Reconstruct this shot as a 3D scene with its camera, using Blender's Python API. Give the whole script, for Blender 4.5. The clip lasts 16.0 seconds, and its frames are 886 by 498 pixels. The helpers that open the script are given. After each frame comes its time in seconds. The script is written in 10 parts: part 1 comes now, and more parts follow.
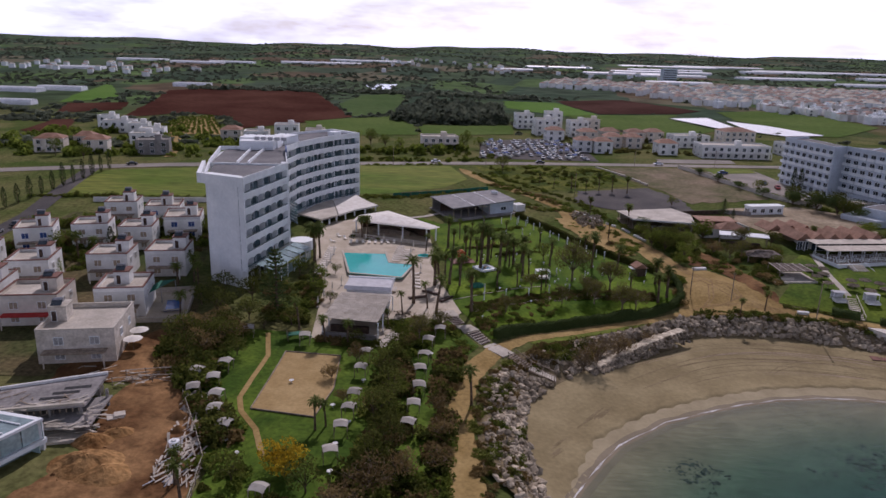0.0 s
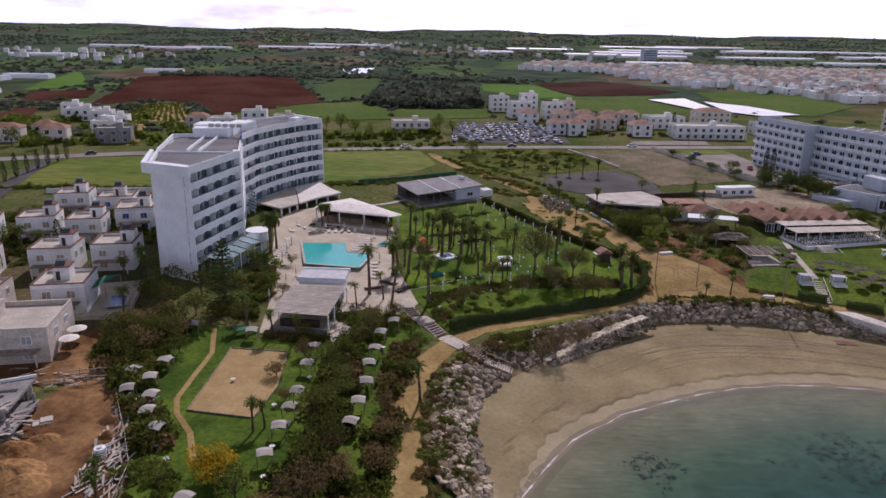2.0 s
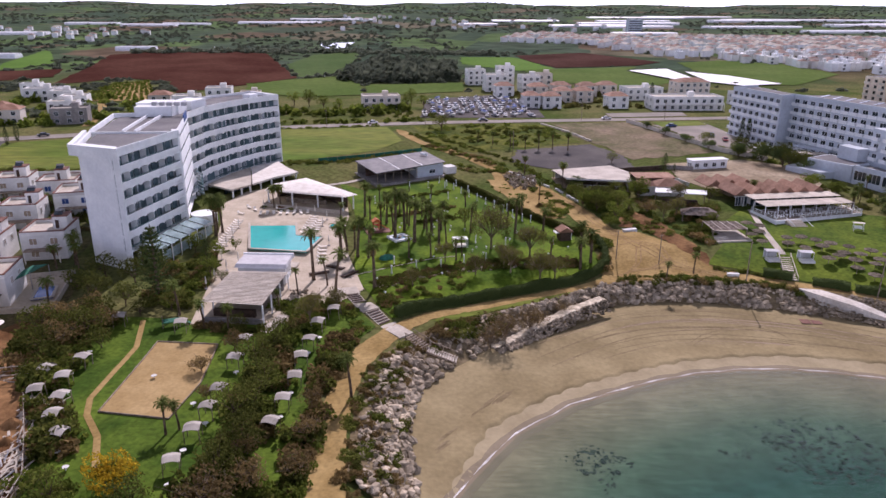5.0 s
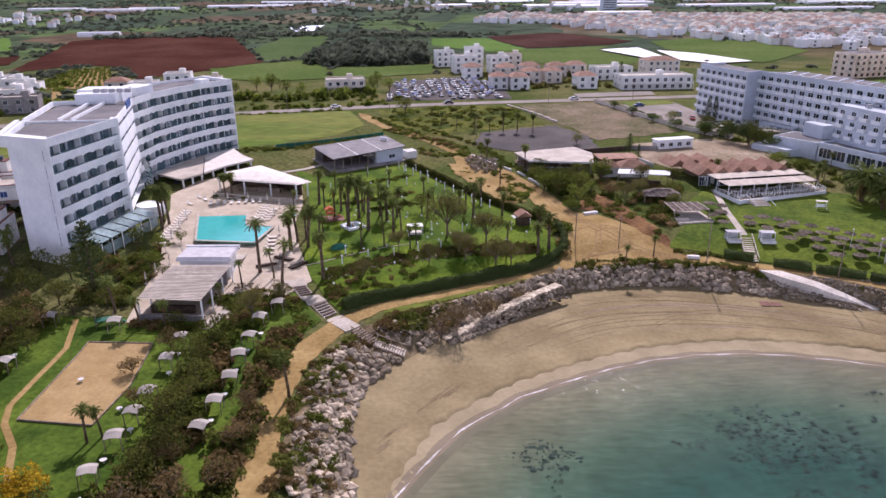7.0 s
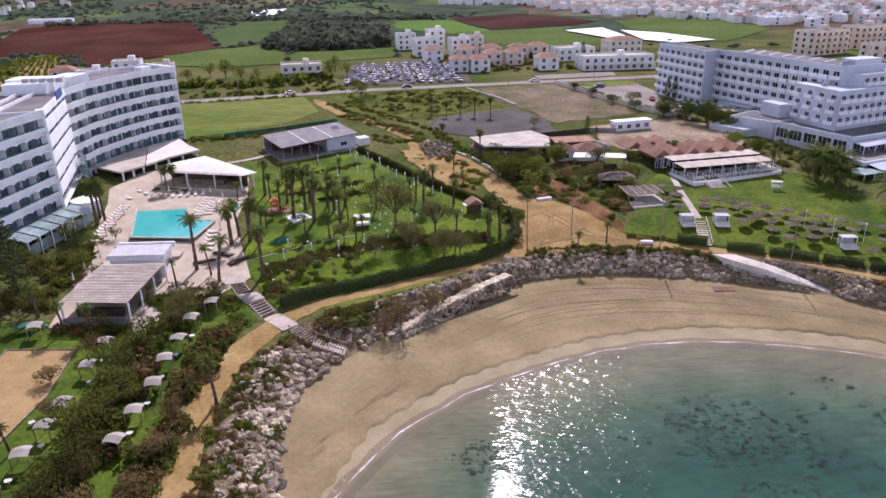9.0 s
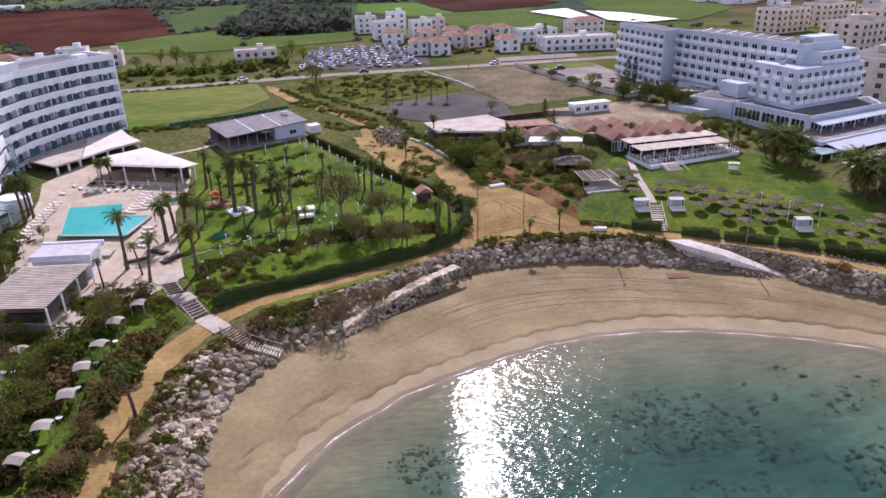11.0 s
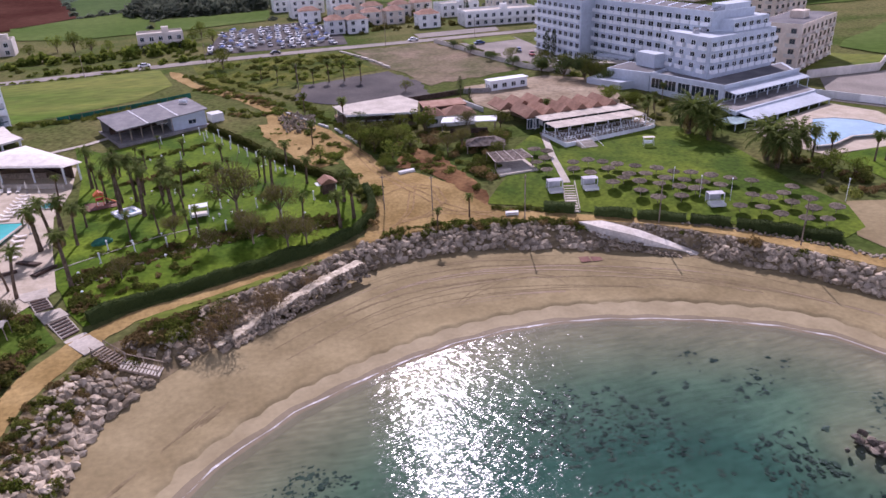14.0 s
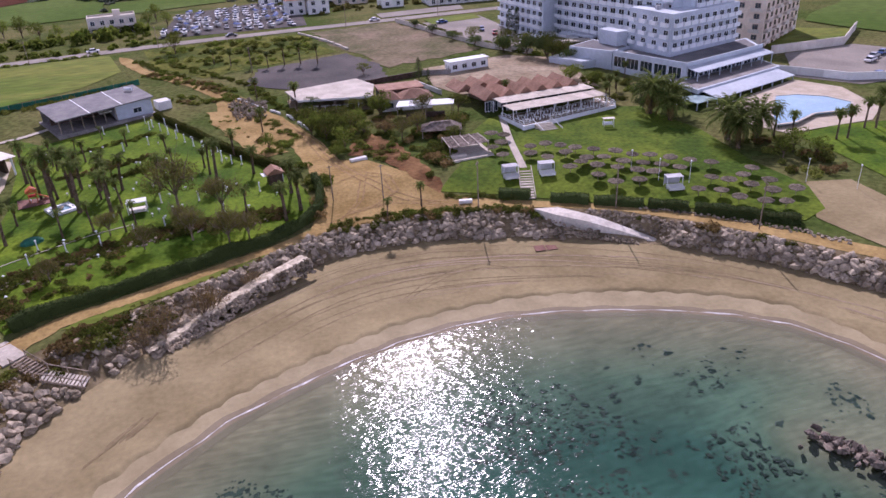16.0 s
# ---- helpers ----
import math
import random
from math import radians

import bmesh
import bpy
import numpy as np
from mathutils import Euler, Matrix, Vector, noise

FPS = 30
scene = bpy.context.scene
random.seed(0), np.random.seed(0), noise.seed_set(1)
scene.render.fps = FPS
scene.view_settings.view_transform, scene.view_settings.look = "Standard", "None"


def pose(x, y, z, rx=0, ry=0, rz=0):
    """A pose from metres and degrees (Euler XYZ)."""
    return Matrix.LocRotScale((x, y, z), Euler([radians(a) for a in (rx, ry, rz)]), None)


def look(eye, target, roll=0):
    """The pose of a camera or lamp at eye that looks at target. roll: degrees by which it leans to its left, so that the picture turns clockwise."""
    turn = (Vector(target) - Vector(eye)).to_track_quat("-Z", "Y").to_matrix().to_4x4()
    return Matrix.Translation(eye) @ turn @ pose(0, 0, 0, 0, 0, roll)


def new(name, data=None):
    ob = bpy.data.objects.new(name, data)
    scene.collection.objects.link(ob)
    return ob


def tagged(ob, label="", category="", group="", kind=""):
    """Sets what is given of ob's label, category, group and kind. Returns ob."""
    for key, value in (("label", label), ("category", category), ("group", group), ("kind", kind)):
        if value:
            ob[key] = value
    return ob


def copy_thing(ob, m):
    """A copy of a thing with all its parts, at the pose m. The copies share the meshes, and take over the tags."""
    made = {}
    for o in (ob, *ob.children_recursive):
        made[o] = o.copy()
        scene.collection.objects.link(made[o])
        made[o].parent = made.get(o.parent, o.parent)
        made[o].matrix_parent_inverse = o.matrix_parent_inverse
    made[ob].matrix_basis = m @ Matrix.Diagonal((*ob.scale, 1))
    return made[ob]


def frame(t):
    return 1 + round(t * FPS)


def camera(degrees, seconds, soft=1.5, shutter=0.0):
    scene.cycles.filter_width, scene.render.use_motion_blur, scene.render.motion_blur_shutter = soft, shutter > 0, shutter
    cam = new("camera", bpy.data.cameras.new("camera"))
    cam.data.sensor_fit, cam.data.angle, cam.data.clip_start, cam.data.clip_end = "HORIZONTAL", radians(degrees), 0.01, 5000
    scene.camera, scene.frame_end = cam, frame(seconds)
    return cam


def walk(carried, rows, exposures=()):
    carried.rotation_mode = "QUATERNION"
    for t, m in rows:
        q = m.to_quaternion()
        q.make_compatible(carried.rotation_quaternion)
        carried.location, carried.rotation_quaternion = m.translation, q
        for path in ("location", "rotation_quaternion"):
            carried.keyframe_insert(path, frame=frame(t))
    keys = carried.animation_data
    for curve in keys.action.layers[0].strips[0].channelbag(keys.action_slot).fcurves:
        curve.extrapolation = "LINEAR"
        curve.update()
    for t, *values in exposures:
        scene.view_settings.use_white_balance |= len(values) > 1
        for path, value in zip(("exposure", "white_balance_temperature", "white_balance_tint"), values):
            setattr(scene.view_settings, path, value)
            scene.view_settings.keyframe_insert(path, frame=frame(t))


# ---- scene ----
cam = camera(64.7, 16.0, soft=1.55)
PATH = [
    (0, (0.129, -3.498, 59.747), (0.143, -1.574, 59.202), 1.7),
    (0.5, (1.747, -2.285, 59.671), (1.777, -0.364, 59.116), 1.6),
    (1, (3.42, -1.031, 59.575), (3.472, 0.887, 59.009), 1.4),
    (1.5, (5.017, 0.274, 59.485), (5.076, 2.188, 58.909), 1.2),
    (2, (6.562, 1.478, 59.38), (6.616, 3.389, 58.793), 1.1),
    (2.5, (8.155, 2.688, 59.263), (8.205, 4.596, 58.665), 1.0),
    (3, (9.696, 3.884, 59.1), (9.747, 5.788, 58.492), 0.8),
    (3.5, (11.203, 5.048, 58.956), (11.259, 6.949, 58.336), 0.6),
    (4, (12.729, 6.288, 58.789), (12.79, 8.185, 58.159), 0.5),
    (6.5, (20.42, 12.015, 57.78), (20.531, 13.89, 57.093), -0.2),
    (7, (21.942, 13.188, 57.597), (22.069, 15.058, 56.9), -0.4),
    (7.5, (23.419, 14.289, 57.452), (23.572, 16.153, 56.744), -0.6),
    (8, (24.905, 15.393, 57.355), (25.078, 17.251, 56.637), -0.7),
    (8.5, (26.42, 16.493, 57.231), (26.601, 18.346, 56.501), -0.8),
    (9, (27.909, 17.577, 57.113), (28.104, 19.425, 56.372), -1.0),
    (11.5, (35.396, 23.339, 56.011), (35.674, 25.154, 55.218), -1.6),
    (12, (36.779, 24.38, 55.889), (37.073, 26.188, 55.086), -1.7),
    (12.5, (38.203, 25.359, 55.798), (38.509, 27.16, 54.984), -1.9),
    (13, (39.703, 26.304, 55.724), (40.032, 28.096, 54.899), -2.0),
    (13.5, (41.189, 27.307, 55.649), (41.557, 29.086, 54.813), -2.4),
    (14, (42.634, 28.353, 55.576), (43.038, 30.119, 54.728), -2.6),
    (14.5, (44.112, 29.297, 55.503), (44.535, 31.052, 54.643), -2.9),
    (15, (45.663, 30.237, 55.387), (46.096, 31.983, 54.514), -3.0),
    (15.5, (47.256, 31.118, 55.238), (47.697, 32.856, 54.351), -3.1),
    (16, (48.881, 31.954, 55.076), (49.33, 33.682, 54.174), -3.2),
]
walk(cam, [(t, look(eye, target, roll)) for t, eye, target, roll in PATH],
     [(0.0, -0.95, 5850, 32), (4.0, -0.35, 5950, 35), (7.0, -0.03, 5900, 37), (9.0, 0.0, 5850, 37), (16.0, -0.1, 5680, 43)])

# ---- world and sun ----
SUN_AZ, SUN_EL = 11.8, 42.0
world = bpy.data.worlds.new("sky")
scene.world = world
world.use_nodes = True
wt = world.node_tree
wt.nodes.clear()
w_out = wt.nodes.new("ShaderNodeOutputWorld")
w_bg = wt.nodes.new("ShaderNodeBackground")
w_bg.inputs["Strength"].default_value = 0.062
w_sky = wt.nodes.new("ShaderNodeTexSky")
w_sky.sky_type = "NISHITA"
w_sky.sun_disc = False
w_sky.sun_elevation = radians(SUN_EL)
w_sky.sun_rotation = radians(SUN_AZ)
w_sky.dust_density = 2.0
w_co = wt.nodes.new("ShaderNodeTexCoord")
w_map = wt.nodes.new("ShaderNodeMapping")
w_map.inputs["Scale"].default_value = (2.2, 2.2, 9.0)
w_noise = wt.nodes.new("ShaderNodeTexNoise")
w_noise.inputs["Scale"].default_value = 2.4
w_noise.inputs["Detail"].default_value = 7.0
w_noise.inputs["Roughness"].default_value = 0.6
w_ramp = wt.nodes.new("ShaderNodeValToRGB")
w_ramp.color_ramp.elements[0].position = 0.34
w_ramp.color_ramp.elements[0].color = (0.25, 0.25, 0.25, 1)
w_ramp.color_ramp.elements[1].position = 0.62
w_ramp.color_ramp.elements[1].color = (1, 1, 1, 1)
w_mix = wt.nodes.new("ShaderNodeMixRGB")
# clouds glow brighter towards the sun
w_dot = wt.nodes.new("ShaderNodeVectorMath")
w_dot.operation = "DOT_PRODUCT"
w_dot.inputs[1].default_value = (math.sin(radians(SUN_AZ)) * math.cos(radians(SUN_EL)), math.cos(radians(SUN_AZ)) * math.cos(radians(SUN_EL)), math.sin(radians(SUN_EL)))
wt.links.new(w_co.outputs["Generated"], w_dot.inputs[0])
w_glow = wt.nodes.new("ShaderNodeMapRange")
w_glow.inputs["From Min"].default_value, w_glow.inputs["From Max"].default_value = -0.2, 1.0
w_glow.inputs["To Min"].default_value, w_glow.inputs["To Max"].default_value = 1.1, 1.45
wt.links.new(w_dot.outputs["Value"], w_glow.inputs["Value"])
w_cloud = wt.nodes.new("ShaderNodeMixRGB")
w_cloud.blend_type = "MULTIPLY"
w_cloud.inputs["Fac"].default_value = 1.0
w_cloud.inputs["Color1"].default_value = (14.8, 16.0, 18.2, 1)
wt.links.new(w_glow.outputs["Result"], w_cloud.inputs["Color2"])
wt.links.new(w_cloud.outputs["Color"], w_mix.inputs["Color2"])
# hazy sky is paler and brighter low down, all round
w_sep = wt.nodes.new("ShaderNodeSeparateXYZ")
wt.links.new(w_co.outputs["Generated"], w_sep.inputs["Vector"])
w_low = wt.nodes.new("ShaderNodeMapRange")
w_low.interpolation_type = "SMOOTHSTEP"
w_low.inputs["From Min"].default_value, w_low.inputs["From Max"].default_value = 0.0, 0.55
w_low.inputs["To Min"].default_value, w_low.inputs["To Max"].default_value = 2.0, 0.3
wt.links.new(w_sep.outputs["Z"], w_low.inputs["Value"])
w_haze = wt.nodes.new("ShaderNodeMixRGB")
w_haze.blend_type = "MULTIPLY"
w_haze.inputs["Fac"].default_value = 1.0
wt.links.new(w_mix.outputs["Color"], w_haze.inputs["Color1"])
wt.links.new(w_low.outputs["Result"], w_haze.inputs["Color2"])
wt.links.new(w_co.outputs["Generated"], w_map.inputs["Vector"])
wt.links.new(w_map.outputs["Vector"], w_noise.inputs["Vector"])
wt.links.new(w_noise.outputs["Fac"], w_ramp.inputs["Fac"])
wt.links.new(w_ramp.outputs["Color"], w_mix.inputs["Fac"])
wt.links.new(w_sky.outputs["Color"], w_mix.inputs["Color1"])
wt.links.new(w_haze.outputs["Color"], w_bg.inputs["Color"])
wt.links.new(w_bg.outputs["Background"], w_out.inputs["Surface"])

sun = new("sun", bpy.data.lights.new("sun", "SUN"))
sun.data.energy, sun.data.angle, sun.data.color = 5.0, radians(0.53), (1.0, 0.93, 0.83)
_az, _el = radians(SUN_AZ), radians(SUN_EL)
SUN_DIR = Vector((math.sin(_az) * math.cos(_el), math.cos(_az) * math.cos(_el), math.sin(_el)))
sun.matrix_world = look(SUN_DIR * 300, (0, 0, 0))


# ---- materials ----
def surf(name, c1, c2, scale=0.5, rough=0.85, bump=0.3, fine=6.0, rand=0.0, spec=0.25, metal=0.0, vary=0.35, stretch=(1, 1, 1), dist=0.05, local=False, island=0.0):
    """A surface of two colours mixed at a large scale, darker and lighter grain at a fine one, and relief."""
    m = bpy.data.materials.new(name)
    m.use_nodes = True
    t = m.node_tree
    b = t.nodes["Principled BSDF"]
    b.inputs["Roughness"].default_value = rough
    b.inputs["Metallic"].default_value = metal
    b.inputs["Specular IOR Level"].default_value = spec if rough < 0.9 else spec * 0.25
    if local:
        pos = t.nodes.new("ShaderNodeTexCoord").outputs["Object"]
    else:
        pos = t.nodes.new("ShaderNodeNewGeometry").outputs["Position"]
    mp = t.nodes.new("ShaderNodeMapping")
    mp.inputs["Scale"].default_value = stretch
    t.links.new(pos, mp.inputs["Vector"])
    n1, n2 = t.nodes.new("ShaderNodeTexNoise"), t.nodes.new("ShaderNodeTexNoise")
    for n, s, d in ((n1, scale, 5.0), (n2, fine, 4.0)):
        n.inputs["Scale"].default_value, n.inputs["Detail"].default_value = s, d
        t.links.new(mp.outputs["Vector"], n.inputs["Vector"])
    r = t.nodes.new("ShaderNodeValToRGB")
    r.color_ramp.elements[0].position, r.color_ramp.elements[1].position = 0.36, 0.64
    r.color_ramp.elements[0].color, r.color_ramp.elements[1].color = (*c1, 1), (*c2, 1)
    t.links.new(n1.outputs["Fac"], r.inputs["Fac"])
    mr = t.nodes.new("ShaderNodeMapRange")
    mr.inputs["From Min"].default_value, mr.inputs["From Max"].default_value = 0.25, 0.75
    mr.inputs["To Min"].default_value, mr.inputs["To Max"].default_value = 1.0 - vary, 1.0 + vary
    t.links.new(n2.outputs["Fac"], mr.inputs["Value"])
    val = mr.outputs["Result"]
    if rand:
        oi = t.nodes.new("ShaderNodeObjectInfo")
        m2 = t.nodes.new("ShaderNodeMapRange")
        m2.inputs["To Min"].default_value, m2.inputs["To Max"].default_value = 1.0 - rand, 1.0 + rand
        t.links.new(oi.outputs["Random"], m2.inputs["Value"])
        mu = t.nodes.new("ShaderNodeMath")
        mu.operation = "MULTIPLY"
        t.links.new(val, mu.inputs[0])
        t.links.new(m2.outputs["Result"], mu.inputs[1])
        val = mu.outputs["Value"]
    if island:
        gi = t.nodes.new("ShaderNodeNewGeometry")
        m3 = t.nodes.new("ShaderNodeMapRange")
        m3.inputs["To Min"].default_value, m3.inputs["To Max"].default_value = 1.0 - island, 1.0 + island
        t.links.new(gi.outputs["Random Per Island"], m3.inputs["Value"])
        mu2 = t.nodes.new("ShaderNodeMath")
        mu2.operation = "MULTIPLY"
        t.links.new(val, mu2.inputs[0])
        t.links.new(m3.outputs["Result"], mu2.inputs[1])
        val = mu2.outputs["Value"]
    hsv = t.nodes.new("ShaderNodeHueSaturation")
    t.links.new(r.outputs["Color"], hsv.inputs["Color"])
    t.links.new(val, hsv.inputs["Value"])
    t.links.new(hsv.outputs["Color"], b.inputs["Base Color"])
    if bump:
        bp = t.nodes.new("ShaderNodeBump")
        bp.inputs["Strength"].default_value, bp.inputs["Distance"].default_value = bump, dist
        t.links.new(n2.outputs["Fac"], bp.inputs["Height"])
        t.links.new(bp.outputs["Normal"], b.inputs["Normal"])
    return m


def leafy(name, c1, c2, rand=0.3):
    """Foliage: every leaf clump takes its own tone."""
    m = bpy.data.materials.new(name)
    m.use_nodes = True
    t = m.node_tree
    b = t.nodes["Principled BSDF"]
    b.inputs["Roughness"].default_value = 0.75
    b.inputs["Specular IOR Level"].default_value = 0.05
    g = t.nodes.new("ShaderNodeNewGeometry")
    r = t.nodes.new("ShaderNodeValToRGB")
    r.color_ramp.elements[0].color, r.color_ramp.elements[1].color = (*c1, 1), (*c2, 1)
    t.links.new(g.outputs["Random Per Island"], r.inputs["Fac"])
    oi = t.nodes.new("ShaderNodeObjectInfo")
    mr = t.nodes.new("ShaderNodeMapRange")
    mr.inputs["To Min"].default_value, mr.inputs["To Max"].default_value = 1 - rand, 1 + rand
    t.links.new(oi.outputs["Random"], mr.inputs["Value"])
    h = t.nodes.new("ShaderNodeHueSaturation")
    t.links.new(r.outputs["Color"], h.inputs["Color"])
    t.links.new(mr.outputs["Result"], h.inputs["Value"])
    t.links.new(h.outputs["Color"], b.inputs["Base Color"])
    tr = t.nodes.new("ShaderNodeBsdfTranslucent")
    t.links.new(h.outputs["Color"], tr.inputs["Color"])
    mx = t.nodes.new("ShaderNodeMixShader")
    mx.inputs["Fac"].default_value = 0.42
    t.links.new(b.outputs["BSDF"], mx.inputs[1])
    t.links.new(tr.outputs["BSDF"], mx.inputs[2])
    t.links.new(mx.outputs["Shader"], t.nodes["Material Output"].inputs["Surface"])
    return m


def glassy(name, col, rough=0.08, spec=0.8):
    m = surf(name, col, tuple(c * 1.5 + 0.003 for c in col), 0.3, rough, 0.0, 1.5, 0.3, spec, vary=0.25)
    return m


M = {}
M["scrub"] = surf("scrub_ground", (0.055, 0.075, 0.022), (0.13, 0.10, 0.05), 0.06, 0.95, 0.6, 1.2, vary=0.5, dist=0.2)
M["lawn"] = surf("mown_lawn", (0.050, 0.104, 0.007), (0.135, 0.205, 0.014), 0.11, 0.9, 0.4, 1.3, vary=0.36)
M["lawn_beach"] = surf("worn_lawn", (0.050, 0.093, 0.009), (0.125, 0.173, 0.017), 0.09, 0.9, 0.4, 1.1, vary=0.42)
# darker lawn copy: tree shade over the garden is put into its colour
M["lawn_garden"] = surf("garden_turf", (0.042, 0.085, 0.009), (0.105, 0.165, 0.018), 0.13, 0.9, 0.4, 1.5, vary=0.38)
M["lawn_dry"] = surf("rough_grass", (0.082, 0.138, 0.014), (0.165, 0.185, 0.035), 0.06, 0.9, 0.4, 0.6, vary=0.34, stretch=(0.3, 1, 1))
M["dirt"] = surf("ochre_dirt", (0.275, 0.188, 0.068), (0.40, 0.285, 0.116), 0.15, 0.95, 0.5, 1.6, vary=0.25)
M["earth"] = surf("dug_earth", (0.12, 0.060, 0.025), (0.28, 0.16, 0.070), 0.13, 0.95, 0.8, 0.9, vary=0.4, dist=0.3)
M["court"] = surf("court_sand", (0.355, 0.248, 0.108), (0.43, 0.31, 0.145), 0.3, 0.95, 0.4, 2.0, vary=0.15)
M["sand"] = surf("beach_sand", (0.235, 0.188, 0.098), (0.33, 0.270, 0.147), 0.11, 0.95, 0.4, 1.3, vary=0.14)
M["wet"] = surf("damp_sand", (0.272, 0.220, 0.114), (0.342, 0.282, 0.156), 0.2, 0.8, 0.15, 1.5, vary=0.1, spec=0.4)
M["asphalt"] = surf("worn_asphalt", (0.075, 0.07, 0.068), (0.12, 0.11, 0.10), 0.08, 0.9, 0.3, 2.0, vary=0.2)
M["road"] = surf("dusty_road", (0.24, 0.22, 0.19), (0.32, 0.29, 0.25), 0.1, 0.9, 0.2, 2.0, vary=0.15)
M["lot"] = surf("stony_lot", (0.105, 0.105, 0.045), (0.225, 0.175, 0.115), 0.07, 0.95, 0.5, 0.8, vary=0.35)
M["yard"] = surf("sandy_yard", (0.25, 0.198, 0.128), (0.38, 0.315, 0.22), 0.12, 0.95, 0.5, 0.9, vary=0.3)
M["paving"] = surf("pale_paving", (0.43, 0.365, 0.265), (0.54, 0.47, 0.355), 0.3, 0.8, 0.2, 2.0, vary=0.12)
M["concrete"] = surf("pale_concrete", (0.42, 0.38, 0.31), (0.55, 0.505, 0.425), 0.25, 0.85, 0.25, 2.0, vary=0.15)
M["slab"] = surf("grey_concrete", (0.22, 0.21, 0.20), (0.33, 0.31, 0.29), 0.3, 0.9, 0.4, 2.0, vary=0.25)
M["white"] = surf("white_render", (0.75, 0.785, 0.79), (0.84, 0.865, 0.86), 0.25, 0.8, 0.1, 1.5, vary=0.06)
M["white_rand"] = surf("white_plaster", (0.66, 0.665, 0.63), (0.80, 0.80, 0.765), 0.25, 0.8, 0.1, 1.5, vary=0.08, rand=0.12)
M["offwhite"] = surf("weathered_white_render", (0.455, 0.51, 0.555), (0.56, 0.62, 0.67), 0.12, 0.8, 0.15, 1.2, vary=0.1)
M["cream"] = surf("cream_plaster", (0.56, 0.51, 0.43), (0.68, 0.63, 0.55), 0.3, 0.85, 0.1, 1.5, vary=0.1, rand=0.12)
M["peach"] = surf("warm_peach_plaster", (0.66, 0.55, 0.43), (0.77, 0.67, 0.55), 0.3, 0.85, 0.1, 1.5, vary=0.1, rand=0.12)
M["stonewall"] = surf("stone_cladding", (0.48, 0.435, 0.36), (0.62, 0.57, 0.49), 0.8, 0.9, 0.4, 2.5, vary=0.2)
M["terracotta"] = surf("terracotta_tiles", (0.23, 0.125, 0.078), (0.33, 0.195, 0.13), 0.4, 0.85, 0.5, 3.0, vary=0.25, rand=0.15)
M["roofgrey"] = surf("roof_felt", (0.15, 0.15, 0.155), (0.23, 0.225, 0.22), 0.15, 0.9, 0.2, 2.0, vary=0.15)
M["corrug"] = surf("corrugated_grey", (0.13, 0.13, 0.135), (0.20, 0.195, 0.19), 0.4, 0.7, 0.3, 3.0, vary=0.15)
M["brownband"] = surf("brown_coping", (0.16, 0.075, 0.055), (0.22, 0.11, 0.08), 0.5, 0.8, 0.1, 3.0)
M["wood"] = surf("weathered_wood", (0.20, 0.155, 0.11), (0.34, 0.28, 0.21), 1.2, 0.85, 0.4, 6.0, vary=0.3, rand=0.2)
M["darkwood"] = surf("dark_wood", (0.05, 0.032, 0.022), (0.10, 0.065, 0.045), 1.0, 0.7, 0.2, 6.0)
M["slats"] = surf("greyed_slats", (0.44, 0.395, 0.32), (0.58, 0.53, 0.445), 0.6, 0.85, 0.3, 3.0, vary=0.15, rand=0.12)
M["canvas"] = surf("cream_canvas", (0.68, 0.64, 0.56), (0.80, 0.77, 0.70), 0.6, 0.85, 0.1, 3.0, vary=0.08, rand=0.08)
M["canvas_garden"] = surf("weathered_canvas", (0.33, 0.31, 0.265), (0.44, 0.415, 0.365), 0.6, 0.85, 0.1, 3.0, vary=0.1, rand=0.15)
M["canvas_grey"] = surf("grey_canvas", (0.44, 0.44, 0.45), (0.56, 0.56, 0.57), 0.6, 0.85, 0.1, 3.0, vary=0.1, rand=0.1)
M["straw"] = surf("dry_thatch", (0.10, 0.085, 0.062), (0.195, 0.168, 0.125), 1.5, 0.95, 0.8, 6.0, vary=0.35, rand=0.2)
M["thatch"] = surf("weathered_thatch", (0.105, 0.085, 0.07), (0.27, 0.23, 0.195), 1.2, 0.95, 0.6, 7.0, vary=0.3, rand=0.25)
M["rock"] = surf("limestone_boulder", (0.22, 0.183, 0.128), (0.47, 0.40, 0.295), 0.35, 0.9, 0.6, 2.5, rand=0.2, vary=0.25, island=0.35)
M["reef"] = surf("weedy_reef", (0.022, 0.042, 0.034), (0.052, 0.076, 0.058), 0.5, 0.95, 0.8, 2.0, vary=0.4)
M["metal"] = surf("grey_metal", (0.30, 0.31, 0.32), (0.42, 0.42, 0.43), 0.6, 0.45, 0.05, 3.0, metal=0.6)
M["blue"] = surf("blue_shutter", (0.03, 0.07, 0.22), (0.045, 0.10, 0.28), 1.0, 0.6, 0.0, 3.0)
M["shutter"] = surf("beige_shutter", (0.30, 0.24, 0.17), (0.38, 0.31, 0.23), 1.0, 0.7, 0.0, 3.0)
M["red"] = surf("red_canvas", (0.42, 0.03, 0.025), (0.52, 0.05, 0.04), 1.0, 0.8, 0.0, 3.0)
M["orange"] = surf("orange_plastic", (0.55, 0.13, 0.04), (0.62, 0.18, 0.06), 1.0, 0.5, 0.0, 3.0)
M["green_net"] = surf("green_shade_net", (0.02, 0.12, 0.075), (0.03, 0.17, 0.11), 0.6, 0.8, 0.2, 3.0)
M["rubber"] = surf("black_rubber", (0.015, 0.015, 0.015), (0.03, 0.03, 0.03), 2.0, 0.7, 0.0, 3.0)
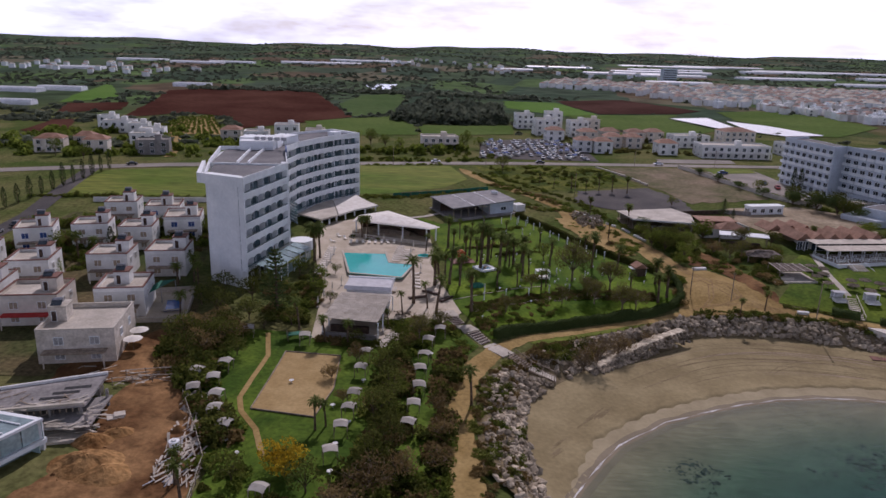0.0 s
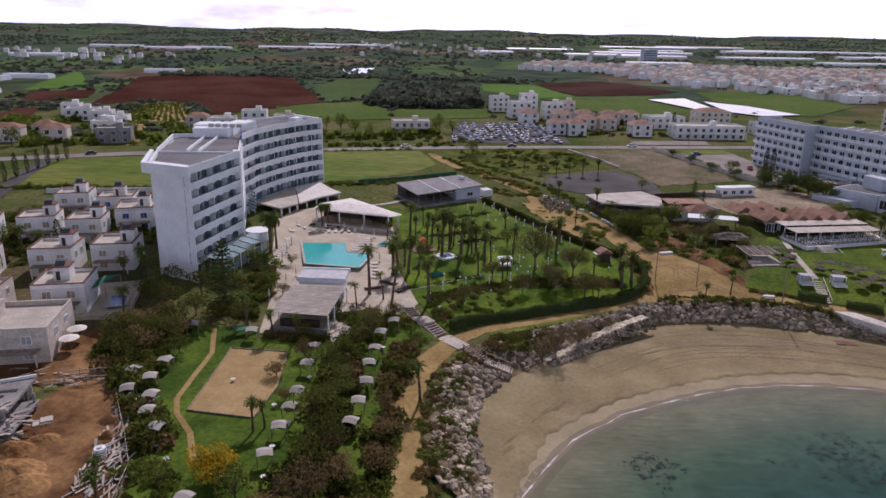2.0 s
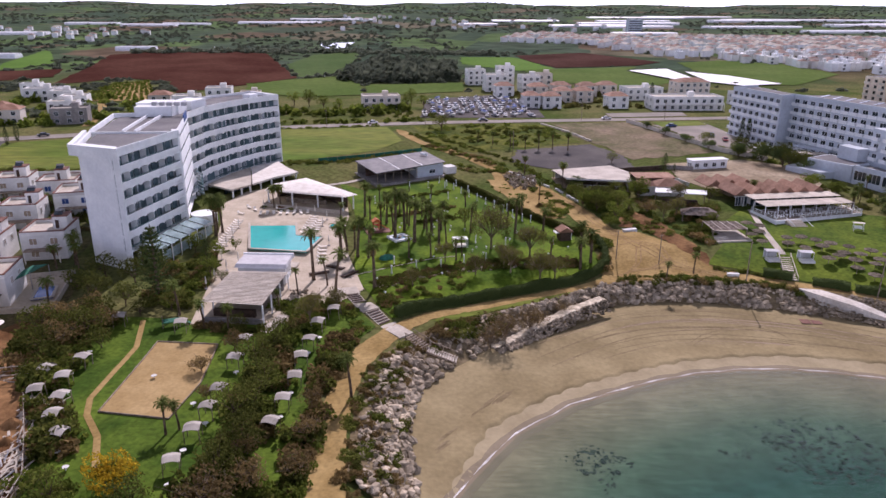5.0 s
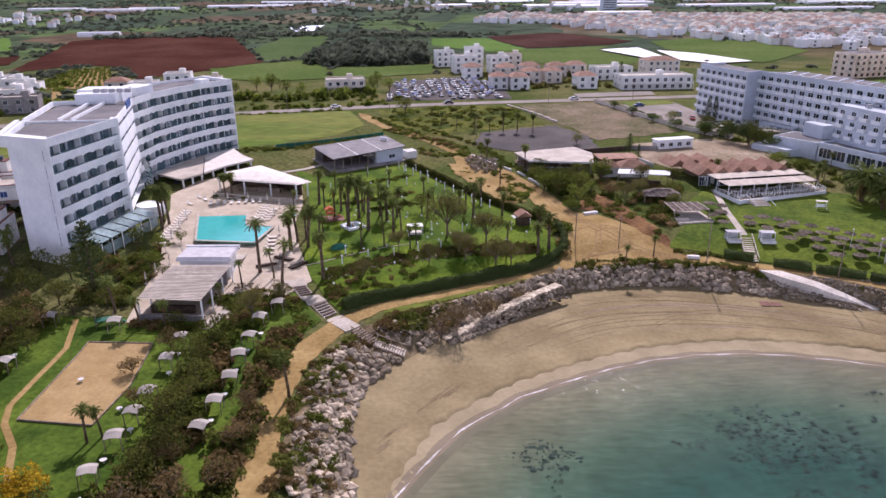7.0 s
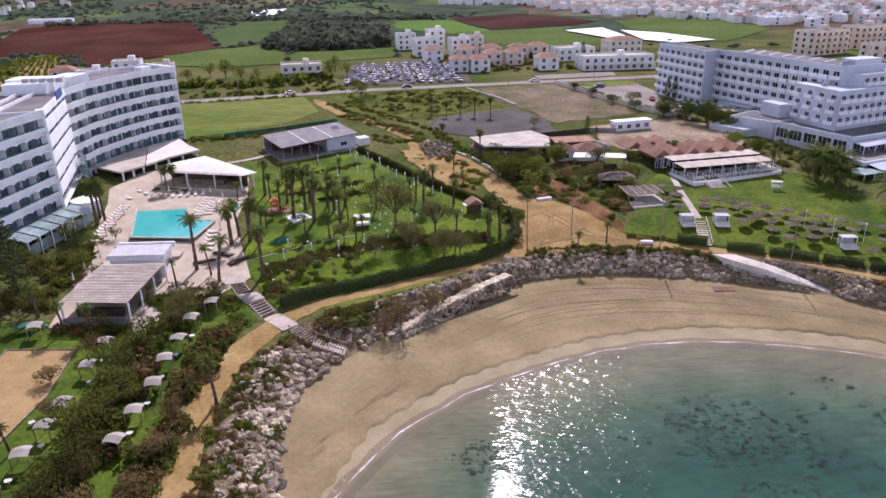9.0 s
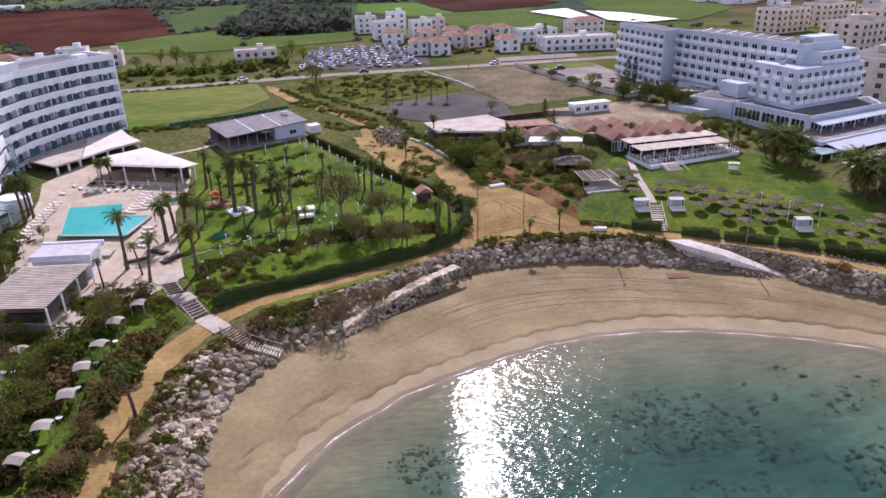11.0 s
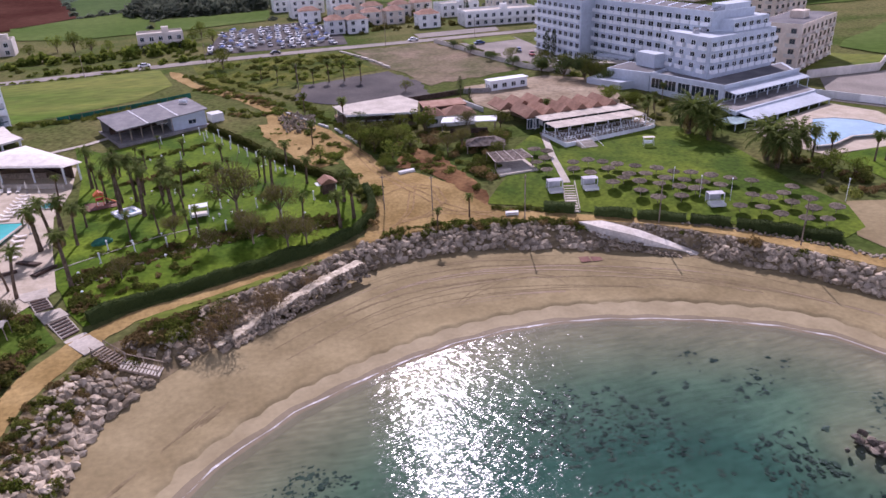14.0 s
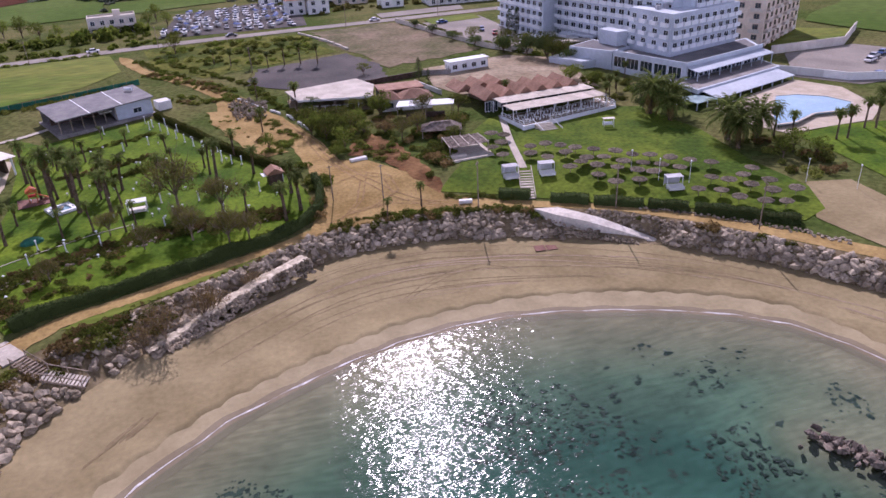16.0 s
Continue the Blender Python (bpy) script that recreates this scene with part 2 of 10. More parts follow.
M["glass"] = glassy("dark_window_glass", (0.018, 0.028, 0.035))
M["glass_balcony"] = glassy("balcony_door_glass", (0.070, 0.112, 0.122), 0.15, 0.45)
M["glass_teal"] = glassy("teal_balcony_glass", (0.075, 0.125, 0.135), 0.12)
M["glass_pale"] = glassy("pale_glazing", (0.22, 0.30, 0.30), 0.1)
M["curtain"] = surf("drawn_curtain", (0.24, 0.29, 0.30), (0.38, 0.42, 0.43), 1.0, 0.8, 0.0, 3.0, rand=0.3)
M["bark"] = surf("palm_bark", (0.085, 0.06, 0.04), (0.17, 0.125, 0.085), 1.5, 0.95, 0.8, 8.0, rand=0.2)
M["twig"] = surf("bare_twigs", (0.15, 0.115, 0.075), (0.25, 0.195, 0.13), 1.0, 0.9, 0.3, 6.0, rand=0.2)
M["palm"] = leafy("palm_fronds", (0.069, 0.106, 0.022), (0.188, 0.225, 0.056))
M["palm_dry"] = leafy("dry_fronds", (0.130, 0.098, 0.035), (0.247, 0.189, 0.074))
M["leaf"] = leafy("shrub_leaves", (0.074, 0.110, 0.016), (0.200, 0.238, 0.040))
M["leaf_dark"] = leafy("dark_leaves", (0.056, 0.073, 0.014), (0.150, 0.158, 0.034))
M["leaf_light"] = leafy("light_leaves", (0.110, 0.143, 0.026), (0.264, 0.275, 0.062))
M["leaf_brown"] = leafy("brown_leaves", (0.14, 0.100, 0.040), (0.255, 0.185, 0.075))
M["leaf_olive"] = leafy("young_olive_leaves", (0.102, 0.102, 0.027), (0.204, 0.192, 0.054))
M["leaf_yellow"] = leafy("yellow_blossom", (0.22, 0.145, 0.010), (0.52, 0.36, 0.02))
# paler, greyer leaves: the haze of distance is mixed into the colour
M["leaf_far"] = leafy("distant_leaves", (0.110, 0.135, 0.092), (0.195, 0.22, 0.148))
M["cypress"] = leafy("cypress_sprays", (0.022, 0.036, 0.013), (0.055, 0.075, 0.026))
M["needle"] = leafy("conifer_needles", (0.042, 0.070, 0.023), (0.105, 0.140, 0.042))


# ---- mesh building ----
class Shape:
    """Collects vertices and faces for one mesh."""

    def __init__(self):
        self.v, self.f = [], []

    def add(self, verts, faces):
        o = len(self.v)
        self.v.extend(tuple(p) for p in verts)
        self.f.extend(tuple(i + o for i in q) for q in faces)
        return self

    def box(self, x0, x1, y0, y1, z0, z1):
        return self.prism([(x0, y0), (x1, y0), (x1, y1), (x0, y1)], z0, z1)

    def prism(self, pts, z0, z1, top=None):
        """Upright prism over the plan pts; top: another plan for its upper end."""
        if sum(a[0] * b[1] - b[0] * a[1] for a, b in zip(pts, pts[1:] + pts[:1])) < 0:
            pts = pts[::-1]
            top = top[::-1] if top else None
        n = len(pts)
        up = top or pts
        vs = [(x, y, z0) for x, y in pts] + [(x, y, z1) for x, y in up]
        fs = [(i, (i + 1) % n, n + (i + 1) % n, n + i) for i in range(n)]
        return self.add(vs, fs + [tuple(range(n - 1, -1, -1)), tuple(range(n, 2 * n))])

    def beam(self, a, b, w, h):
        """A bar of width w and height h from a to b."""
        a, b = Vector(a), Vector(b)
        d = (b - a).normalized()
        s = d.cross(Vector((0, 0, 1)))
        s = s.normalized() if s.length > 1e-4 else Vector((1, 0, 0))
        u = s.cross(d).normalized()
        vs = [p + s * i * w / 2 + u * j * h / 2 for p in (a, b) for i, j in ((-1, -1), (1, -1), (1, 1), (-1, 1))]
        return self.add(vs, [(3, 2, 1, 0), (4, 5, 6, 7), (0, 1, 5, 4), (1, 2, 6, 5), (2, 3, 7, 6), (3, 0, 4, 7)])

    def tube(self, pts, radii, n=7):
        """A round limb along pts with the radii."""
        rings = []
        for k, (p, r) in enumerate(zip(pts, radii)):
            p = Vector(p)
            d = (Vector(pts[min(k + 1, len(pts) - 1)]) - Vector(pts[max(k - 1, 0)])).normalized()
            s = d.cross(Vector((0.31, 0.95, 0.05))).normalized()
            u = d.cross(s)
            rings.append([p + (s * math.cos(2 * math.pi * i / n) + u * math.sin(2 * math.pi * i / n)) * r for i in range(n)])
        vs = [q for ring in rings for q in ring]
        fs = [(k * n + i, k * n + (i + 1) % n, (k + 1) * n + (i + 1) % n, (k + 1) * n + i) for k in range(len(pts) - 1) for i in range(n)]
        fs += [tuple(range(n - 1, -1, -1)), tuple((len(pts) - 1) * n + i for i in range(n))]
        return self.add(vs, fs)

    def mesh(self, name, material):
        me = bpy.data.meshes.new(name)
        me.from_pydata(self.v, [], self.f)
        me.materials.append(material)
        me.update()
        return me


def part(name, shape, material, parent, label=""):
    """One mesh object under a thing or under a part. shape: a Shape or a mesh to share."""
    me = shape.mesh(name, material) if isinstance(shape, Shape) else shape
    ob = new(name, me)
    ob.parent = parent
    return tagged(ob, label)


def thing(name, label, category, group="", at=(0, 0, 0), turn=0.0):
    ob = new(name)
    ob.empty_display_size = 0.3
    ob.matrix_basis = pose(*at, 0, 0, turn)
    return tagged(ob, label, category, group)


def piece(name, shape, material, label, category="", kind="", group=""):
    """A top-level thing or piece of the setting that is one mesh."""
    return tagged(new(name, shape.mesh(name, material) if isinstance(shape, Shape) else shape), label, category, group, kind)


# ---- terrain ----
CREST = [(0, -700), (5, -20), (7, 50), (7, 81), (6.8, 90), (7.2, 100), (8.5, 108), (12.3, 114.6), (14.6, 118.6), (20.4, 121.9), (25.5, 125.5), (32.5, 129), (40, 133), (48, 138), (54, 141.5), (60, 143.5), (69.5, 144), (79.3, 142.4), (89, 140.0), (97.0, 136.8), (103.2, 133.5), (107.4, 130.6), (112.2, 126.1), (117.4, 121.4), (121.8, 115.9), (125.6, 111.0), (132.8, 101.6), (140, 90), (150, 70), (200, 0), (500, -700)]
TOE = [(9, -700), (13, -20), (17, 50), (16.5, 70), (15.8, 80), (15.1, 88), (14.8, 96), (15.2, 101), (17, 106), (19.5, 110), (23, 113.5), (27, 117.5), (32, 121.8), (39.7, 127.6), (48.6, 133.8), (55, 137), (62.5, 138.8), (72.5, 138.7), (77.7, 137.6), (88.5, 134.2), (97.5, 130.0), (108.2, 123.8), (115.9, 117.6), (121.6, 111.2), (130.4, 98.4), (138, 86), (147, 66), (196, -4), (490, -700)]
SHORE = [(12, -700), (16, -20), (19, 50), (18, 70), (18.5, 79), (21.3, 84), (25.5, 90.2), (29.5, 95.5), (39.2, 103.1), (46.5, 106.6), (54.5, 110), (62.5, 112.4), (70.8, 113.6), (79.4, 113.5), (87.6, 111.9), (95.4, 109.3), (102.7, 106.3), (109.5, 102.6), (115, 97.9), (118.7, 91.7), (121, 84), (124, 70), (135, 50), (180, -20), (470, -700)]
BANK_WAYS = [[(14.8, 118.7), (17.8, 115.4), (22.4, 114.6)], [(52.6, 135.2), (41, 127.9), (33.4, 122.5), (29.2, 119.7)], [(95, 135), (100, 131.5), (105.5, 127.6), (109.6, 124)]]
RAMP = [(94.8, 137.0, 4.9), (97.0, 134.4, 4.85), (99.8, 131.9, 4.5), (105.0, 128.4, 3.2), (109.0, 124.9, 1.8)]
LEDGE = [(52.6, 135.2, 4.2), (48.4, 132.6, 4.0), (45.2, 130.7, 3.7), (41.0, 127.9, 3.2), (37.0, 125.0, 2.65), (33.4, 122.5, 2.1), (31.4, 121.0, 1.85), (29.2, 119.7, 1.6)]
GROYNE = [(101.8, 78.2), (112.8, 63.2)]
LAND_Y = [-700, 40, 110, 140, 180, 220, 290, 450, 750, 1100, 2500, 4300]
LAND_Z = [4.4, 4.6, 5, 6.2, 7.8, 9.5, 11.8, 12.5, 19, 24, 45, 77]


def line_distance(px, py, line):
    best = np.full(px.shape, 1e9)
    for (ax, ay), (bx, by) in zip(line, line[1:]):
        dx, dy = bx - ax, by - ay
        k = np.clip(((px - ax) * dx + (py - ay) * dy) / (dx * dx + dy * dy), 0, 1)
        best = np.minimum(best, np.hypot(px - ax - k * dx, py - ay - k * dy))
    return best


def inside(px, py, poly):
    r = np.zeros(px.shape, bool)
    for (ax, ay), (bx, by) in zip(poly, poly[1:] + poly[:1]):
        if ay != by:
            r ^= ((ay > py) != (by > py)) & (px < (bx - ax) * (py - ay) / (by - ay) + ax)
    return r


def ground_z(px, py):
    """Height of the ground, the beach and the sea bed."""
    px, py = np.asarray(px, float), np.asarray(py, float)
    z = np.interp(py, LAND_Y, LAND_Z)
    far = np.clip((py - 900) / 2500, 0, 1)
    z = z + far * (5 * np.sin(px / 410 + 1.3) + 6 * np.sin(px / 163 + py / 700) + 4 * np.sin(px / 71 + 2))
    near = (py < 400) & (px > -60) & (px < 420)
    if not near.any():
        return z
    x, y, l = px[near], py[near], z[near]
    dc, dt, ds = line_distance(x, y, CREST), line_distance(x, y, TOE), line_distance(x, y, SHORE)
    s = np.clip(dc / 16, 0, 1)
    out = 4.6 + (l - 4.6) * s * s * (3 - 2 * s)
    a, b, c = inside(x, y, CREST), inside(x, y, TOE), inside(x, y, SHORE)
    # the bank is steep towards its foot, but eased where stairs, ledge and ramp run down it
    cut = np.minimum.reduce([line_distance(x, y, ln) for ln in BANK_WAYS])
    out = np.where(a, 4.6 + (1.4 - 4.6) * (dc / (dc + dt + 1e-6)) ** (1 + 0.9 * np.clip((cut - 1.5) / 4, 0, 1)), out)
    for ln, wide in ((RAMP, 2.2), (LEDGE, 2.2)):
        # the ground is cut down to carry the ramp and the ledge
        d = line_distance(x, y, [q[:2] for q in ln])
        bed = np.interp(x, sorted(q[0] for q in ln), [q[2] for q in sorted(ln)]) - 0.3
        w = np.clip((wide - d) / 1.2, 0, 1)
        out = out * (1 - w) + np.minimum(out, bed) * w
    out = np.where(b, 1.4 * (1 - dt / (dt + ds + 1e-6)) ** 1.2, out)
    shoal = np.clip(0.2 + line_distance(x, y, GROYNE) / 15, 0.2, 1)
    out = np.where(c, -np.minimum(0.075 * ds + 0.002 * ds * ds, 3.6) * shoal, out)
    z[near] = out
    return z


def gz(x, y):
    return float(ground_z(np.array([x]), np.array([y]))[0])


def spread(lo, hi, a, b, step, grow):
    """Even steps from a to b, then growing ones out to lo and hi."""
    mid = list(np.arange(a, b + 1e-6, step))
    left, right, d, x = [], [], step, a
    while x > lo:
        d *= grow
        x -= d
        left.append(x)
    d, x = step, mid[-1]
    while x < hi:
        d *= grow
        x += d
        right.append(x)
    return np.array(left[::-1] + mid + right)


def ground():
    xs = spread(-4600, 4600, -70, 190, 1.0, 1.09)
    ys = spread(-1500, 4650, 60, 215, 1.0, 1.035)
    gx, gy = np.meshgrid(xs, ys)
    z = ground_z(gx.ravel(), gy.ravel())
    # the ground dips under the bank and the beach, which have sheets of their own
    px, py = gx.ravel(), gy.ravel()
    close = (py > -40) & (py < 150) & (px > 0) & (px < 190)
    qx, qy = px[close], py[close]
    dip = inside(qx, qy, CREST) & ~inside(qx, qy, SHORE) & (line_distance(qx, qy, CREST) > 0.8)
    z[close] = np.where(dip, z[close] - 0.45, np.where(inside(qx, qy, SHORE), z[close] - 0.8, z[close]))
    me = bpy.data.meshes.new("ground")
    nx, ny = len(xs), len(ys)
    vs = np.stack([gx.ravel(), gy.ravel(), z], 1)
    i = (np.arange(ny - 1)[:, None] * nx + np.arange(nx - 1)[None, :]).ravel()
    me.from_pydata(vs.tolist(), [], np.stack([i, i + 1, i + nx + 1, i + nx], 1).tolist())
    me.materials.append(M["land"])
    me.polygons.foreach_set("use_smooth", np.ones(len(me.polygons), bool))
    tagged(new("ground", me), "scrubby coastal land rising to low hills", "ground", kind="structure")


def land_material():
    """Scrub near the coast, a patchwork of plots and groves inland."""
    m = surf("land", (0.065, 0.095, 0.022), (0.145, 0.14, 0.055), 0.05, 0.95, 0.5, 0.9, vary=0.45, dist=0.25, spec=0.03)
    t = m.node_tree
    b = t.nodes["Principled BSDF"]
    near = b.inputs["Base Color"].links[0].from_socket
    g = t.nodes.new("ShaderNodeNewGeometry")
    mp = t.nodes.new("ShaderNodeMapping")
    mp.inputs["Rotation"].default_value = (0, 0, 0.35)
    mp.inputs["Scale"].default_value = (0.011, 0.0065, 0.0)
    t.links.new(g.outputs["Position"], mp.inputs["Vector"])
    v = t.nodes.new("ShaderNodeTexVoronoi")
    v.distance = "CHEBYCHEV"
    v.inputs["Scale"].default_value = 1.0
    t.links.new(mp.outputs["Vector"], v.inputs["Vector"])
    sep = t.nodes.new("ShaderNodeSeparateColor")
    t.links.new(v.outputs["Color"], sep.inputs["Color"])
    r = t.nodes.new("ShaderNodeValToRGB")
    r.color_ramp.interpolation = "CONSTANT"
    e = r.color_ramp.elements
    e[0].position, e[0].color = 0.0, (0.042, 0.066, 0.040, 1)
    e[1].position, e[1].color = 0.3, (0.055, 0.082, 0.042, 1)
    for p, c in ((0.45, (0.072, 0.115, 0.042, 1)), (0.58, (0.05, 0.072, 0.045, 1)), (0.72, (0.10, 0.075, 0.048, 1)), (0.80, (0.06, 0.088, 0.046, 1)), (0.93, (0.12, 0.11, 0.07, 1))):
        q = e.new(p)
        q.color = c
    t.links.new(sep.outputs["Red"], r.inputs["Fac"])
    n = t.nodes.new("ShaderNodeTexNoise")
    n.inputs["Scale"].default_value, n.inputs["Detail"].default_value = 0.035, 8.0
    t.links.new(g.outputs["Position"], n.inputs["Vector"])
    # patch tones lifted, so haze over the plain is part of the colour
    mr = t.nodes.new("ShaderNodeMapRange")
    mr.inputs["From Min"].default_value, mr.inputs["From Max"].default_value = 0.3, 0.7
    mr.inputs["To Min"].default_value, mr.inputs["To Max"].default_value = 0.6, 1.7
    t.links.new(n.outputs["Fac"], mr.inputs["Value"])
    h = t.nodes.new("ShaderNodeHueSaturation")
    t.links.new(r.outputs["Color"], h.inputs["Color"])
    t.links.new(mr.outputs["Result"], h.inputs["Value"])
    sp = t.nodes.new("ShaderNodeSeparateXYZ")
    t.links.new(g.outputs["Position"], sp.inputs["Vector"])
    k = t.nodes.new("ShaderNodeMapRange")
    k.inputs["From Min"].default_value, k.inputs["From Max"].default_value = 430, 560
    t.links.new(sp.outputs["Y"], k.inputs["Value"])
    mx = t.nodes.new("ShaderNodeMixRGB")
    t.links.new(k.outputs["Result"], mx.inputs["Fac"])
    t.links.new(near, mx.inputs["Color1"])
    t.links.new(h.outputs["Color"], mx.inputs["Color2"])
    t.links.new(mx.outputs["Color"], b.inputs["Base Color"])
    return m


M["land"] = land_material()
ground()


def densify(pts, step, closed=True):
    out = []
    for a, b in zip(pts, pts[1:] + (pts[:1] if closed else [])):
        n = max(1, int(math.dist(a, b) / step))
        out += [(a[0] + (b[0] - a[0]) * i / n, a[1] + (b[1] - a[1]) * i / n) for i in range(n)]
    return out if closed else out + [pts[-1]]


def drape(name, pts, material, off, label, category, step=2.0, jitter=0.0, kind="structure", seed=1):
    """A sheet laid over the ground within the plan pts, off metres above it."""
    from mathutils.geometry import delaunay_2d_cdt
    rng = random.Random(seed)
    edge = densify(pts, step)
    if jitter:
        edge = [(x + rng.uniform(-jitter, jitter), y + rng.uniform(-jitter, jitter)) for x, y in edge]
    ex, ey = [p[0] for p in edge], [p[1] for p in edge]
    gx, gy = np.meshgrid(np.arange(min(ex), max(ex), step), np.arange(min(ey), max(ey), step))
    gx, gy = gx.ravel(), gy.ravel()
    keep = inside(gx, gy, edge)
    keep &= line_distance(gx, gy, edge + edge[:1]) > step * 0.4
    v2 = [Vector(p) for p in edge] + [Vector(p) for p in zip(gx[keep].tolist(), gy[keep].tolist())]
    res = delaunay_2d_cdt(v2, [], [list(range(len(edge)))], 1, 1e-4)
    xy = np.array([(p.x, p.y) for p in res[0]])
    z = ground_z(xy[:, 0], xy[:, 1]) + off
    me = bpy.data.meshes.new(name)
    me.from_pydata(np.column_stack([xy, z]).tolist(), [], [tuple(q) for q in res[2]])
    me.materials.append(material)
    me.polygons.foreach_set("use_smooth", np.ones(len(me.polygons), bool))
    me.update()
    if len(me.polygons) and me.polygons[0].normal.z < 0:
        me.flip_normals()
    return tagged(new(name, me), label, category, kind=kind)


def strip(line, width):
    """The plan of a band of the given width along a line."""
    l, r = [], []
    for i, p in enumerate(line):
        a, b = line[max(i - 1, 0)], line[min(i + 1, len(line) - 1)]
        d = math.dist(a, b)
        nx, ny = -(b[1] - a[1]) / d, (b[0] - a[0]) / d
        l.append((p[0] + nx * width / 2, p[1] + ny * width / 2))
        r.append((p[0] - nx * width / 2, p[1] - ny * width / 2))
    return l + r[::-1]


# beach and sea bed
toe_in = [p for p in TOE if 60 < p[1]]
shore_in = [p for p in SHORE if 60 < p[1]]
drape("beach", toe_in + shore_in[::-1], M["sand"], 0.05, "raked brown sandy beach in a curved bay", "beach", 1.5)


def cusped(line, off, amp, period):
    out, run = [], 0.0
    fine = densify(line, 0.6, False)
    for a, b in zip(fine, fine[1:]):
        d = math.dist(a, b)
        run += d
        nx, ny = -(b[1] - a[1]) / d, (b[0] - a[0]) / d
        k = off + amp * abs(math.sin(run / period * math.pi + 0.6 * math.sin(run * 0.13)))
        out.append((a[0] + nx * k, a[1] + ny * k))
    return out


wet_line = [(18.5, 80), (22.5, 89), (26, 96.1), (33, 102.2), (39.4, 106.8), (46.6, 110.3), (54.6, 113.6), (63.1, 116.2), (71.9, 117.3), (80.9, 117.4), (89.4, 115.8), (97.6, 113.4), (105, 110), (111.9, 106), (117.5, 101), (120.9, 94.2), (123, 86)]
sh_line = [p for p in shore_in if 78 < p[1]]
M["soaked"] = surf("soaked_sand", (0.19, 0.154, 0.094), (0.235, 0.192, 0.122), 0.2, 0.75, 0.1, 1.5, vary=0.1, spec=0.2)
drape("foam", cusped(sh_line, -0.5, 0.25, 9.3) + cusped(sh_line, -0.66, 0.25, 7.1)[::-1], surf("sea_foam", (0.34, 0.32, 0.28), (0.68, 0.67, 0.64), 0.8, 0.6, 0.2, 3.0, vary=0.25), 0.11, "thin broken line of white foam", "foam", 0.6)
drape("wet_edge", cusped(sh_line, 0.4, 0.4, 7.0) + cusped(sh_line, -2.2, 0.01, 6.0)[::-1], M["soaked"], 0.078, "dark soaked sand at the water's edge", "sand", 0.8)
drape("swash", cusped(wet_line, 0.1, 0.6, 4.2) + cusped(sh_line, -1.6, 0.01, 6.0)[::-1], M["wet"], 0.07, "paler damp sand with a scalloped edge", "sand", 1.0)


def scarp():
    """A low scalloped step where the last tide cut into the beach: a gentle rise, a lip and a steep seaward face."""
    lip = cusped(wet_line, -0.1, 0.6, 4.2)
    n, rows = len(lip), []
    for i, (x, y) in enumerate(lip):
        a, b = lip[max(0, i - 3)], lip[min(n - 1, i + 3)]
        d = math.dist(a, b)
        nx, ny = -(b[1] - a[1]) / d, (b[0] - a[0]) / d
        k = min(1, i / 25, (n - 1 - i) / 25) * (0.62 + 0.38 * noise.noise(Vector((i * 0.02, 3, 0))) + 0.25 * noise.noise(Vector((i * 0.11, 9, 0))))
        h = 0.34 * max(0.06, k)
        rows.append([(x + nx * o, y + ny * o, gz(x + nx * o, y + ny * o) + z) for o, z in ((4.2, 0.035), (2.2, 0.06 + h * 0.42), (0.55, 0.07 + h * 0.92), (0.12, 0.07 + h), (-0.18, 0.075 + h * 0.3), (-0.5, 0.03))])
    w = len(rows[0])
    fs = [(i * w + j, i * w + j + 1, i * w + w + j + 1, i * w + w + j) for i in range(n - 1) for j in range(w - 1)]
    me = Shape().add([p for r0 in rows for p in r0], fs).mesh("sand_scarp", M["sand"])
    me.polygons.foreach_set("use_smooth", np.ones(len(me.polygons), bool))
    me.update()
    if sum(p.normal.z for p in me.polygons) < 0:
        me.flip_normals()
    piece("sand_scarp", me, None, "low scalloped step cut into the sand by the tide", "sand", "structure")


scarp()


# wheel and rake tracks on the sand
M["rut"] = surf("raked_sand_track", (0.198, 0.154, 0.084), (0.262, 0.208, 0.12), 0.4, 0.95, 0.4, 2.0, vary=0.2)
M["ridge"] = surf("sand_ridge", (0.29, 0.225, 0.15), (0.34, 0.27, 0.185), 0.4, 0.95, 0.4, 2.0, vary=0.15)


def between(k):
    """A line across the beach, k of the way from the rocks to the water."""
    a, b = [p for p in TOE if p[1] > 84], [p for p in SHORE if p[1] > 84]
    la, lb, out = length(a), length(b), []
    for i in range(41):
        u = 0.02 + 0.96 * i / 40
        p, q = along(a, u * la), along(b, u * lb)
        kk = k + 0.03 * math.sin(9 * u + 40 * k)
        out.append((p[0] + (q[0] - p[0]) * kk, p[1] + (q[1] - p[1]) * kk))
    return out


def along(line, dist):
    """Point and direction at a run of dist along a line."""
    for a, b in zip(line, line[1:]):
        d = math.dist(a, b)
        if dist <= d:
            return a[0] + (b[0] - a[0]) * dist / d, a[1] + (b[1] - a[1]) * dist / d, (b[0] - a[0]) / d, (b[1] - a[1]) / d
        dist -= d
    return line[-1][0], line[-1][1], 1.0, 0.0


def length(line):
    return sum(math.dist(a, b) for a, b in zip(line, line[1:]))


